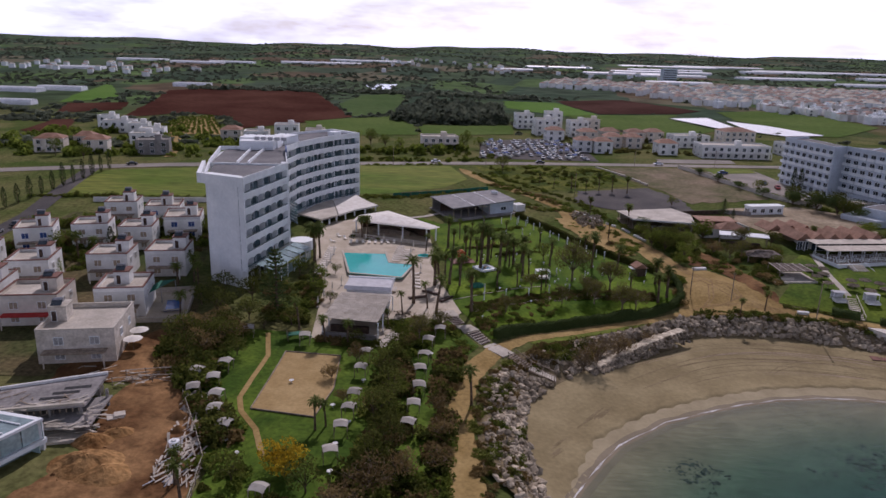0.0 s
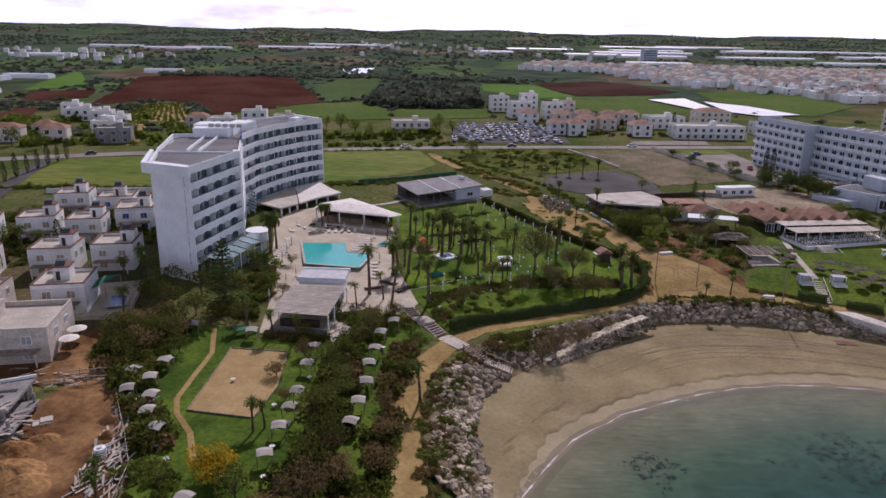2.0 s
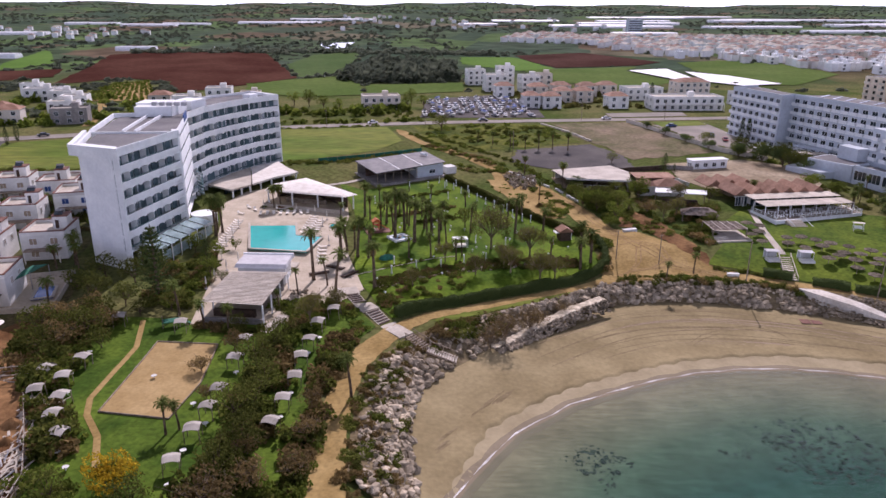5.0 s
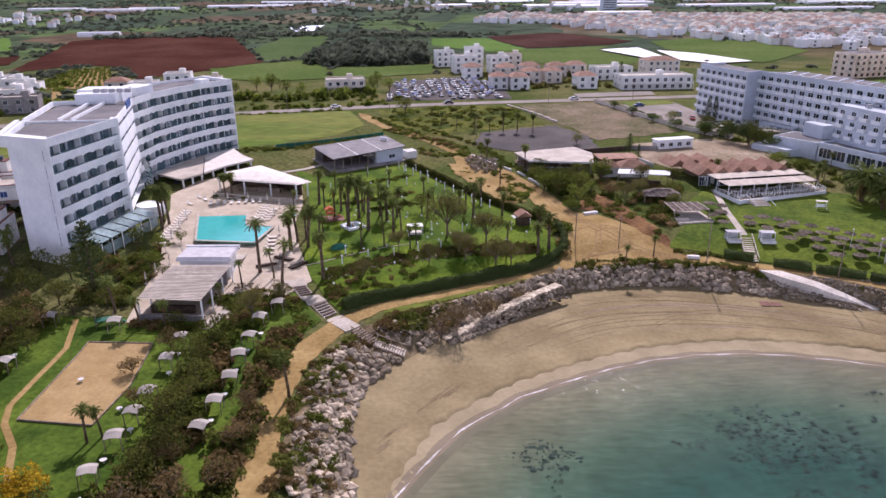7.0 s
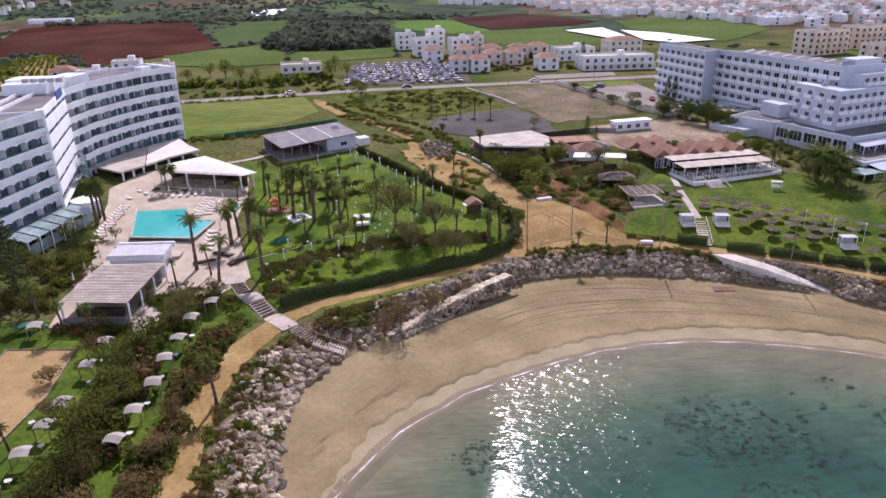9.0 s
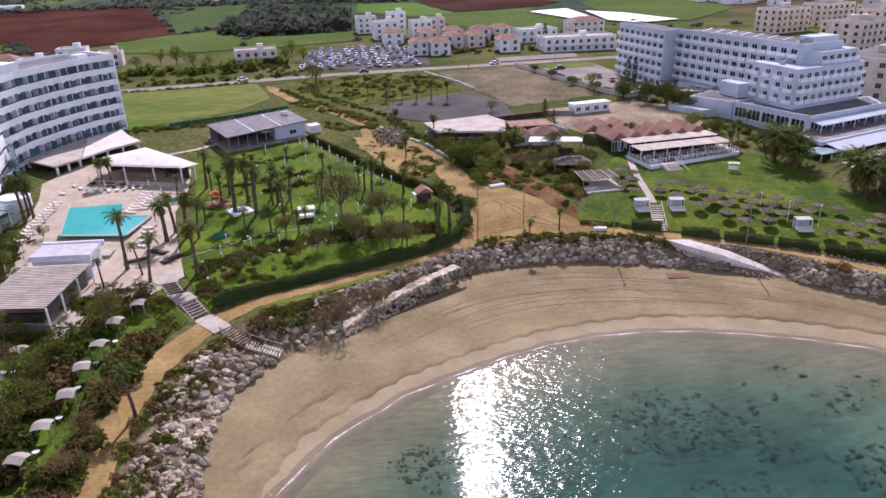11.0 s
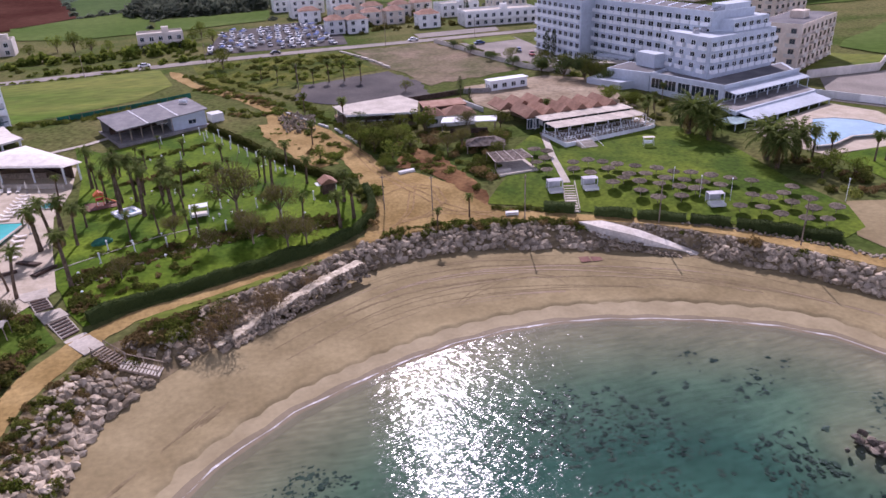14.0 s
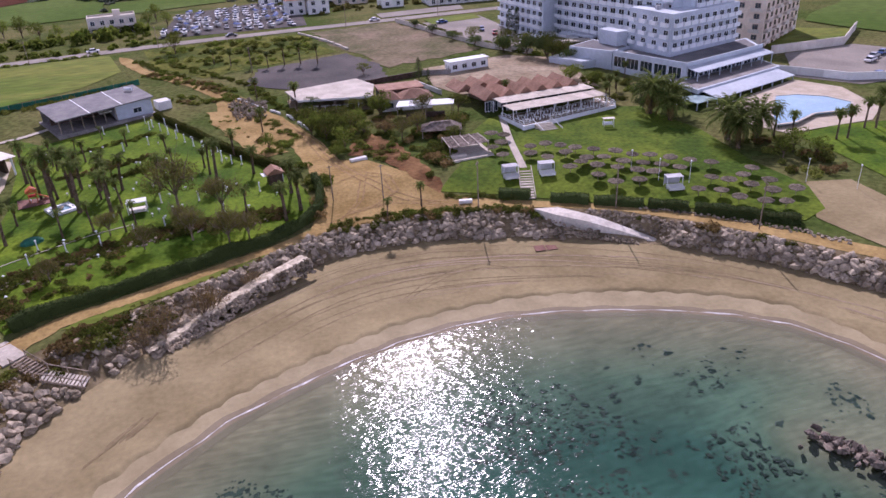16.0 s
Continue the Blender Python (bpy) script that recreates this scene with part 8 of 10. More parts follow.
def beach_ramp(left, right):
    """A concrete ramp between two edges of (x, y, z), each bay a slab of its own on one footing."""
    ramp = thing("beach_ramp", "pale concrete ramp down to the beach", "ramp")
    low = Vector((0, 0, 2.2))
    for a, b, c, d in zip(left, left[1:], right, right[1:]):
        v = [Vector(q) for q in (a, b, d, c)]
        part("slab", Shape().add(v + [q - low for q in v], [(3, 2, 1, 0), (4, 5, 6, 7), (0, 1, 5, 4), (1, 2, 6, 5), (2, 3, 7, 6), (3, 0, 4, 7)]), M["ramp_concrete"], ramp)


M["ramp_concrete"] = surf("bleached_concrete", (0.56, 0.52, 0.44), (0.74, 0.70, 0.61), 0.3, 0.85, 0.3, 2.0, vary=0.18, rand=0.05)
beach_ramp([(97.3, 136.3, 4.95), (100.0, 133.6, 4.7), (102.7, 131.1, 4.25), (106.8, 127.6, 2.9), (110.3, 124.2, 1.75)], [(93.2, 137.2, 4.95), (96.0, 133.4, 4.8), (100.2, 130.3, 4.2), (105.2, 127.0, 2.85), (109.2, 123.9, 1.75)])
r_ramp = random.Random(77)
items = []
for x, y, k in scatter_between([(94.6, 134.0), (97.4, 131.4), (101.2, 129.0), (106.6, 125.2)], [(95.2, 132.6), (98.0, 130.2), (101.6, 127.7), (106.8, 124.2)], 130, r_ramp, -0.1, 1.1):
    s = r_ramp.uniform(0.45, 0.95)
    top = 4.5 - 2.9 * min(1, max(0, (x - 97) / 11)) - 0.55
    items.append((r_ramp.choice(rocks), pose(x, y, max(gz(x, y) + 0.1, 1.4 + (top - 1.4) * (1 - 0.55 * k) * r_ramp.uniform(0.7, 1)), r_ramp.uniform(-30, 30), r_ramp.uniform(-30, 30), r_ramp.uniform(0, 360)) @ Matrix.Diagonal((s, s, s, 1))))
for x, y, k in scatter_between([(101.0, 133.7), (103.6, 131.4), (107.7, 127.7), (111.2, 124.4)], [(102.6, 133.6), (105.6, 131.6), (110.4, 127.4), (113.4, 123.8)], 170, r_ramp, 0.0, 1.0):
    s = r_ramp.uniform(0.45, 1.05)
    items.append((r_ramp.choice(rocks), pose(x, y, gz(x, y) + 0.12, r_ramp.uniform(-30, 30), r_ramp.uniform(-30, 30), r_ramp.uniform(0, 360)) @ Matrix.Diagonal((s, s, s, 1))))
for x, y, s0, _ in along_line([(110.6, 131.0), (114.2, 128.0), (119.6, 123.6), (127.8, 114.2), (133, 107.5)], 120, 0.8, r_ramp, 0.4, 0.9, [0]):
    items.append((r_ramp.choice(rocks), pose(x, y, gz(x, y) + 0.15, r_ramp.uniform(-30, 30), r_ramp.uniform(-30, 30), r_ramp.uniform(0, 360)) @ Matrix.Diagonal((s0, s0, s0, 1))))
joined("ramp_boulders", items, M["rock"], "limestone boulders packed beside the ramp and the promenade", "rocks")


def ledge():
    """A broken concrete walkway that steps down the rock bank, cast in short uneven slabs."""
    rg = random.Random(15)
    walkway = thing("bank_walkway", "pale broken concrete walkway stepping down the rock bank", "walkway")
    line = [q[:2] for q in LEDGE]
    run, total = 0.0, length(line)
    while run < total - 0.4:
        d = min(rg.uniform(2.2, 5.5), total - run)
        k = max(4, int(d / 0.35))
        up, low = [], []
        drop = rg.uniform(-0.05, 0.05)
        skew = rg.uniform(-0.1, 0.1)
        for j in range(k):
            u = run + d * j / (k - 1)
            edge = 0.05 if j in (0, k - 1) else 0.0
            for side, out, wide in ((1, up, 0.95), (-1, low, 0.9)):
                x, y, dx, dy = along(line, min(total - 0.01, u + skew * side * (1 - edge)))
                w = wide * (1 + 0.4 * noise.noise(Vector((u * 0.45, 3 * side, 0)))) + rg.uniform(-0.14, 0.14) - edge
                z = float(np.interp(x, [q[0] for q in LEDGE[::-1]], [q[2] for q in LEDGE[::-1]])) + drop + rg.uniform(-0.05, 0.05)
                out.append((x + dy * w * side, y - dx * w * side, z))
        pts = up + low[::-1]
        m = len(pts)
        mid = [((a[0] + b[0]) / 2, (a[1] + b[1]) / 2, (a[2] + b[2]) / 2 + rg.uniform(-0.02, 0.07)) for a, b in zip(up, low)]
        fs = [(j, j + 1, 2 * m + j + 1, 2 * m + j) for j in range(k - 1)] + [(m - 1 - j, 2 * m + j, 2 * m + j + 1, m - 2 - j) for j in range(k - 1)]
        fs += [((j + 1) % m, j, m + j, m + (j + 1) % m) for j in range(m)]
        fs += [(0, 2 * m, m - 1), (k - 1, k, 2 * m + k - 1)]
        part("slab", Shape().add(pts + [(x, y, z - 0.7) for x, y, z in pts] + mid, fs), M["ledge_stone"], walkway)
        run += d


M["ledge_stone"] = surf("crumbling_concrete", (0.40, 0.345, 0.24), (0.76, 0.68, 0.52), 0.9, 0.85, 0.6, 3.5, vary=0.22, rand=0.12, dist=0.12)
ledge()
items = []
for x, y, k in scatter_between([(q[0] + 0.5, q[1] - 0.85) for q in LEDGE], [(q[0] + 1.15, q[1] - 1.9) for q in LEDGE], 420, rng2, -0.15, 1.15) + scatter_between([(q[0] - 0.75, q[1] + 1.2) for q in LEDGE], [(q[0] - 1.3, q[1] + 2.2) for q in LEDGE], 150, rng2):
    s = rng2.uniform(0.4, 1.05)
    items.append((rng2.choice(rocks), pose(x, y, max(gz(x, y) + 0.25, float(np.interp(x, [q[0] for q in LEDGE[::-1]], [q[2] for q in LEDGE[::-1]])) - 0.25 - 1.5 * max(0, k)), rng2.uniform(-30, 30), rng2.uniform(-30, 30), rng2.uniform(0, 360)) @ Matrix.Diagonal((s, s, s, 1))))
joined("ledge_boulders", items, M["rock"], "loose limestone boulders beside the ledge", "rocks")
r_bed = random.Random(64)
bed_stones = []
for x, y, s0, _ in along_line([(8, 137), (15, 141.2), (24, 144.2), (33, 147.0), (42, 148.0), (51, 149.4)], 150, 1.2, r_bed, 0.3, 0.85, [0]):
    bed_stones.append((r_bed.choice(rocks), pose(x, y, gz(x, y) + 0.1 + 0.15 * s0, r_bed.uniform(-30, 30), r_bed.uniform(-30, 30), r_bed.uniform(0, 360)) @ Matrix.Diagonal((s0, s0, s0, 1))))
joined("bed_stones", bed_stones, M["rock"], "rough stones edging the planted bed on the lawn", "rocks")
kerb_line = densify([(3.6, 143.2), (10.7, 147.2), (18.8, 151.4), (24.6, 153.0)], 2.5, False)
lk = thing("lawn_kerb", "thin pale kerb crossing the lawn", "kerb")
for p, q in zip(kerb_line, kerb_line[1:]):
    part("kerbstone", Shape().beam((*p, gz(*p) + 0.18), (*q, gz(*q) + 0.18), 0.14, 0.12), M["stonewall"], lk)

# ---- palm lawn ----
post = thing("garden_light", "slim white garden light post on the lawn", "light", "lawn lights")
part("post", disc(0.11, -0.1, 1.75, 8), M["white"], post)
part("foot", disc(0.24, -0.1, 0.14, 8, 0.8), M["white_rand"], post)
part("head", disc(0.2, 1.7, 1.9, 10, 0.7), M["white"], post)
lamp = thing("garden_lamp", "low white mushroom lamp on the lawn", "light", "lawn lights")
part("stem", disc(0.06, -0.1, 0.45, 6), M["white_rand"], lamp)
part("cap", disc(0.26, 0.45, 0.62, 10, 0.5), M["white"], lamp)
BO = [(4.8, 191.8), (14.0, 206.5), (19.7, 193.0), (15.1, 195.9), (23.2, 183.4), (24.7, 195.1), (27.6, 207.4), (30.6, 201.5), (33.8, 195.5), (24.3, 171.5), (15.8, 146.1), (11.1, 148.5), (10.7, 143.7), (9.8, 133.6), (7.9, 140.3), (21.0, 146.6), (26.0, 149.1), (30.8, 150.0), (35.6, 150.5), (37.5, 162.1), (41.1, 161.8), (40.7, 152.3), (44.4, 175.1), (44.9, 153.0), (50.1, 156.9), (39.6, 184.4), (36.2, 159.4), (29.5, 161.0), (15.5, 173.4), (20.2, 171.0), (19.4, 206.1), (24.2, 205.7), (36.6, 187.6), (41.4, 178.6), (34.8, 169.8), (47.2, 159.6)]
for i, (x, y) in enumerate(BO):
    src = post if i % 5 < 3 else lamp
    m = pose(x, y, gz(x, y) + 0.15)
    if src is post and i == 0:
        post.matrix_basis = m
    elif src is lamp and i == 2:
        lamp.matrix_basis = m
    else:
        copy_thing(src, m)
for i in range(22):
    x, y, dx, dy = along([(24.0, 212), (33.5, 195), (46, 173)], 2.0 * i)
    if i % 2 == 0:
        copy_thing(post, pose(x - 1.2, y - 1.0, gz(x, y) + 0.15))
for x, y, s, _ in within([(4, 146), (4, 190), (22, 200), (30, 196), (44, 172), (52, 158), (48, 148), (24, 138)], 34, rng2, 1, 1, [0]):
    copy_thing(lamp, pose(x, y, gz(x, y) + 0.15))


def canopy_table(x, y, turn):
    t = thing("garden_daybed", "white garden daybed with a flat white canopy", "daybed", "", (x, y, gz(x, y) + 0.15), turn)
    part("roof", Shape().box(-1.7, 1.7, -1.1, 1.1, 2.0, 2.14), M["white"], t)
    part("bed", Shape().box(-1.4, 1.4, -0.9, 0.9, 0.2, 0.6), M["canvas"], t)
    for a in (-1.6, 1.6):
        for b in (-1.0, 1.0):
            part("post", Shape().box(a - 0.06, a + 0.06, b - 0.06, b + 0.06, 0, 2.0), M["white"], t)


canopy_table(25.7, 158.5, 5)
jac = thing("fountain_basin", "square sunken basin with a white rim on the lawn", "basin", "", (11.9, 164.2, gz(11.9, 164.2) + 0.15), 30)
for b in ((-2.2, 2.2, -2.2, -1.5), (-2.2, 2.2, 1.5, 2.2), (-2.2, -1.5, -1.5, 1.5), (1.5, 2.2, -1.5, 1.5)):
    part("rim", Shape().box(*b, 0, 0.45), M["white"], jac)
part("water", Shape().box(-1.5, 1.5, -1.5, 1.5, 0, 0.2), M["poolpale"], jac)
part("centre_rock", rock_mesh("centre_rock", 91), None, jac).location = (0, 0, 0.4)
pf = thing("playground", "small playground frame with orange panels", "play frame", "", (6.4, 170.2, gz(6.4, 170.2) + 0.15), 15)
part("mat", Shape().box(-3.0, 3.0, -2.5, 2.5, 0, 0.06), M["brownband"], pf)
part("slide", Shape().beam((0.5, 0, 1.6), (2.6, 0.4, 0.15), 0.7, 0.15), M["orange"], pf)
part("tower", Shape().box(-0.9, 0.5, -0.6, 0.6, 1.2, 1.4).box(-0.9, -0.8, -0.6, 0.6, 1.4, 2.2), M["red"], pf)
part("roof", gable(Shape(), -0.9, 0.5, -0.6, 0.6, 2.3, 3.0), M["orange"], pf)
for a in (-0.85, 0.45):
    for b in (-0.55, 0.55):
        part("post", Shape().box(a - 0.06, a + 0.06, b - 0.06, b + 0.06, 0, 2.3), M["orange"], pf)
tent = thing("dome_tent", "dark green covered dome on the lawn", "dome", "", (9.5, 152.0, gz(9.5, 152) + 0.1), 20)
ds = Shape()
ring = [[(1.9 * math.cos(a) * math.cos(e), 1.2 * math.sin(a) * math.cos(e), 1.0 * math.sin(e)) for a in [6.2832 * i / 12 for i in range(12)]] for e in (0, 0.4, 0.8, 1.2, 1.5)]
ds.add([p for r0 in ring for p in r0], [(k * 12 + i, k * 12 + (i + 1) % 12, (k + 1) * 12 + (i + 1) % 12, (k + 1) * 12 + i) for k in range(4) for i in range(12)] + [tuple(48 + i for i in range(12))])
part("cover", ds, M["green_net"], tent)


def kiosk(x, y, turn):
    t = thing("garden_kiosk", "small dark timber kiosk with a tiled roof", "kiosk", "", (x, y, gz(x, y) + 0.1), turn)
    part("wall", Shape().box(-1.3, 1.3, -1.2, 1.2, 0, 2.3), M["darkwood"], t)
    part("roof", gable(Shape(), -1.5, 1.5, -1.4, 1.4, 2.3, 3.3, 0.25), M["terracotta"], t)
    part("hatch", Shape().box(-2.4, -1.3, -1.0, 1.0, 1.9, 2.0), M["white"], t)
    part("side_board", Shape().box(1.35, 1.45, -1.2, 1.2, 0.2, 1.7), M["white"], t)


kiosk(50.3, 163.0, 10)


def club():
    z = gz(10, 220)
    t = thing("club_house", "low grey-roofed club house at the lawn edge", "building")
    part("roof", Shape().add([(-2.9, 223, z + 3.7), (4.4, 207.4, z + 3.3), (25.0, 219.0, z + 4.2), (18.8, 233.2, z + 4.7), (-2.9, 223, z + 3.95), (4.4, 207.4, z + 3.55), (25.0, 219.0, z + 4.45), (18.8, 233.2, z + 4.95)], [(3, 2, 1, 0), (4, 5, 6, 7), (0, 1, 5, 4), (1, 2, 6, 5), (2, 3, 7, 6), (3, 0, 4, 7)]), M["corrug"], t, "grey corrugated lean-to roof")
    for k in (0.33, 0.66):
        a, b = Vector((-2.9, 223, z + 3.97)).lerp(Vector((18.8, 233.2, z + 4.97)), k), Vector((4.4, 207.4, z + 3.57)).lerp(Vector((25.0, 219.0, z + 4.47)), k)
        part("roof_seam", Shape().beam(a, b, 0.25, 0.06), M["white"], t)
    part("back_wall", Shape().prism([(-2.2, 222.5), (18.4, 232.2), (18.6, 231.8), (-2.0, 222.1)], z - 0.5, z + 3.8), M["slab"], t)
    part("annex", Shape().prism([(16.0, 214.8), (24.2, 219.2), (18.8, 231.8), (12, 228.5)], z - 0.5, z + 3.9), M["offwhite"], t, "pale blue-grey clad end room")
    part("inner_wall", Shape().prism([(0.5, 218), (14, 225), (14.2, 224.6), (0.7, 217.6)], z - 0.5, z + 3.4), M["darkwood"], t)
    window(t, basis(16.0, 214.8, 24.2, 219.2, z + 1.3) @ Matrix.Translation((5.5, 0, 0)), 2.0, 1.1, "glass", "white")
    for i in range(6):
        x, y = 4.7 + 11.5 * i / 5, 208.4 + 6.4 * i / 5
        part("post", Shape().box(x - 0.1, x + 0.1, y - 0.1, y + 0.1, z - 0.5, z + 3.6), M["wood"], t)
    part("terrace", Shape().prism([(-3.2, 222.8), (4.4, 206.8), (25.2, 218.2), (18.6, 233)], z - 0.8, z + 0.35), M["slab"], t)
    part("white_awning", Shape().prism([(13.0, 212.6), (15.6, 214), (14.6, 216.5), (12.2, 215)], z + 3.0, z + 3.1), M["canvas"], t)
    part("rooftop_tank", Shape().tube([(17.5, 227.2, z + 5.3), (19.4, 226.0, z + 5.3)], [0.45, 0.45], 10), M["white"], t)
    part("side_hut", Shape().prism([(25.5, 221), (28.5, 222.6), (27, 226), (24, 224.4)], z - 0.3, z + 2.2), M["white_rand"], t)


club()
drape("club_path", strip([(-12, 208), (-4, 212), (0.5, 216)], 1.6), M["concrete"], 0.2, "pale path to the club house", "path", 1.0)
net = thing("shade_net_fence", "green netting fence along the meadow", "fence")
for p, q in zip(densify([(-16, 236), (2, 243), (18, 251)], 3, False), densify([(-16, 236), (2, 243), (18, 251)], 3, False)[1:]):
    part("net", Shape().beam((*p, gz(*p) + 0.8), (*q, gz(*q) + 0.8), 0.05, 1.5), M["green_net"], net)
    part("post", Shape().box(p[0] - 0.05, p[0] + 0.05, p[1] - 0.05, p[1] + 0.05, gz(*p) - 0.2, gz(*p) + 1.7), M["wood"], net)
kerb = thing("white_kerb", "broken white kerb stones beside the dirt track", "kerb")
for i in range(16):
    x, y, dx, dy = along([(45.5, 222), (50.8, 212.2), (56.5, 203.0), (60.5, 190.0)], 2.2 * i)
    if i in (6, 9, 12):
        continue
    ob = part("kerbstone", Shape().box(-0.95, 0.95, -0.22, 0.22, -0.2, 0.5), M["white_rand"], kerb)
    ob.matrix_basis = pose(x, y, gz(x, y), rng2.uniform(-6, 6), 0, math.degrees(math.atan2(dy, dx)) + rng2.uniform(-8, 8))
bl = thing("concrete_block", "white concrete block beside the path", "block", "", (82.9, 144.6, gz(82.9, 144.6)), -10)
part("block", Shape().box(-1.2, 1.2, -0.4, 0.4, 0, 0.7), M["white_rand"], bl)
bl = thing("rubble_slab", "pale broken slab on the dirt ground", "slab", "", (67.5, 168.5, gz(67.5, 168.5)), 15)
part("slab", Shape().box(-1.8, 1.8, -0.5, 0.5, 0, 0.6), M["white_rand"], bl)
mats = thing("beach_mat", "pair of dark mats lying on the sand", "mat", "", (92.0, 129.2, gz(92, 129.2) + 0.09), -8)
part("mat", Shape().box(-1.9, -0.1, -1.0, 1.0, 0, 0.03), M["brownband"], mats)
part("mat", Shape().box(0.1, 1.9, -1.0, 1.0, 0, 0.03), M["brownband"], mats)


# ---- beach lawn and restaurant ----
straw = thing("straw_sunshade", "round dry-thatch sunshade on the beach lawn", "sunshade", "straw sunshades")
part("pole", disc(0.06, -0.2, 2.3, 6), M["wood"], straw)
cone = Shape()
rg = random.Random(4)
vs, fs, n = [(0, 0, 2.42), (0, 0, 2.25)], [], 26
for i in range(n):
    a = 6.2832 * i / n
    r0, zz = 1.45 + rg.uniform(-0.1, 0.1), 1.95 + rg.uniform(-0.07, 0.05)
    bulge = 0.06 if i % 2 else -0.03
    vs += [(0.75 * math.cos(a), 0.75 * math.sin(a), 2.24 + bulge), (r0 * math.cos(a), r0 * math.sin(a), zz), (r0 * 0.97 * math.cos(a), r0 * 0.97 * math.sin(a), zz - 0.14)]
for i in range(n):
    p, q = 2 + 3 * i, 2 + 3 * ((i + 1) % n)
    fs += [(0, p, q), (p, p + 1, q + 1, q), (p + 1, p + 2, q + 2, q + 1), (1, q + 2, p + 2)]
cone.add(vs, fs)
part("thatch", cone, M["straw"], straw)
part("tip", disc(0.15, 2.35, 2.6, 8, 0.3), M["straw"], straw)
ST = [(105.0, 159.3), (107.6, 157.9), (109.9, 155.6), (112.8, 153.4), (100.3, 156.1), (101.7, 159.6), (102.6, 152.9), (107.1, 154.0), (109.5, 149.8), (109.8, 145.9), (112.7, 148.8), (112.7, 143.5), (115.2, 145.6), (118.4, 148.1), (115.6, 141.2), (116.3, 151.0), (121.5, 146.6), (118.1, 143.5), (114.2, 137.7), (118.1, 139.3), (120.8, 141.5), (124.4, 144.1), (108.2, 142.4), (110.0, 139.0)]
ST += [(107.6, 148.3), (127.0, 141.5), (123.2, 139.1), (130.0, 139.1), (121.5, 130.3), (124.6, 128.3), (125.9, 133.1), (128.1, 131.2), (131.8, 132.0), (126.0, 125.2), (130.5, 128.1), (132.4, 124.9), (135.1, 134.1), (128.9, 122.1), (131.7, 120.5), (97.1, 164.0), (94.9, 157.2), (99.0, 168.0), (96.9, 170.0), (94.4, 161.9), (104.8, 147.2), (134.5, 128.5), (136.5, 124)]
for i, (x, y) in enumerate(ST):
    s = rng.uniform(0.9, 1.08)
    m = pose(x, y, gz(x, y) + 0.1, rng.uniform(-3, 3), rng.uniform(-3, 3), rng.uniform(0, 360)) @ Matrix.Diagonal((s, s, 0.86, 1))
    if i:
        copy_thing(straw, m)
    else:
        straw.matrix_basis = m
cab = thing("cabana", "white beach daybed under a slatted canopy", "daybed", "beach daybeds")
part("bed", Shape().box(-1.4, 1.4, -1.5, 0.6, 0.15, 0.65), M["white_rand"], cab)
part("canopy", Shape().box(-1.5, 1.5, -0.2, 1.6, 2.1, 2.2), M["canvas_grey"], cab)
for a in (-1.4, 1.4):
    for b in (-0.1, 1.5):
        part("post", Shape().box(a - 0.05, a + 0.05, b - 0.05, b + 0.05, 0, 2.1), M["white"], cab)
part("back_curtain", Shape().box(-1.4, 1.4, 1.45, 1.5, 0.4, 2.1), M["canvas_grey"], cab)
for i, (x, y, a) in enumerate([(93.8, 150.0, -5), (100.6, 148.6, -8), (119.3, 134.4, -12)]):
    m = pose(x, y, gz(x, y) + 0.1, 0, 0, a)
    if i:
        copy_thing(cab, m)
    else:
        cab.matrix_basis = m
st = thing("lawn_stairs", "cream timber stairs from the lawn to the promenade", "stairs")
a3, b3 = Vector((97.2, 151.6, gz(97.2, 151.6) + 0.15)), Vector((94.0, 141.6, gz(94, 141.6) + 0.15))
for i in range(11):
    p = a3.lerp(b3, (i + 0.5) / 11)
    part("tread", Shape().box(-0.35, 0.35, -1.15, 1.15, -0.12, 0.0), M["slats"], st).matrix_basis = pose(*p, 0, 0, math.degrees(math.atan2(b3.y - a3.y, b3.x - a3.x)))
for sd in (-1, 1):
    off = Vector((0.95, -0.3, 0)) * 1.25 * sd
    part("rail", Shape().beam(a3 + off + Vector((0, 0, 0.8)), b3 + off + Vector((0, 0, 0.8)), 0.12, 0.16), M["slats"], st)
    for k in (0.02, 0.25, 0.5, 0.75, 0.98):
        p = a3.lerp(b3, k) + off
        part("post", Shape().box(p.x - 0.06, p.x + 0.06, p.y - 0.06, p.y + 0.06, p.z - 0.4, p.z + 0.85), M["slats"], st)
drape("lawn_walk", strip([(104.4, 184.0), (100.4, 168), (97.3, 152.4)], 1.5), M["concrete"], 0.2, "narrow pale walk across the lawn", "path", 1.0)
sw = thing("swing_seat", "white garden swing seat on the lawn", "swing", "", (123.6, 167.6, gz(123.6, 167.6) + 0.1), -15)
for a in (-1.1, 1.1):
    part("side_frame", Shape().beam((a, -0.7, 0), (a, 0, 1.9), 0.09, 0.09).beam((a, 0.7, 0), (a, 0, 1.9), 0.09, 0.09), M["white"], sw)
part("roof", Shape().box(-1.3, 1.3, -0.6, 0.6, 1.9, 1.97), M["canvas"], sw)
part("seat", Shape().box(-0.9, 0.9, -0.3, 0.3, 0.5, 0.6).box(-0.9, 0.9, 0.25, 0.33, 0.6, 1.1), M["white"], sw)
lp = thing("light_pole", "slim white light pole on the lawn", "pole", "light poles")
part("pole", disc(0.06, -0.3, 4.2, 6, 0.7), M["white_rand"], lp)
part("head", disc(0.14, 4.2, 4.4, 8), M["white"], lp)
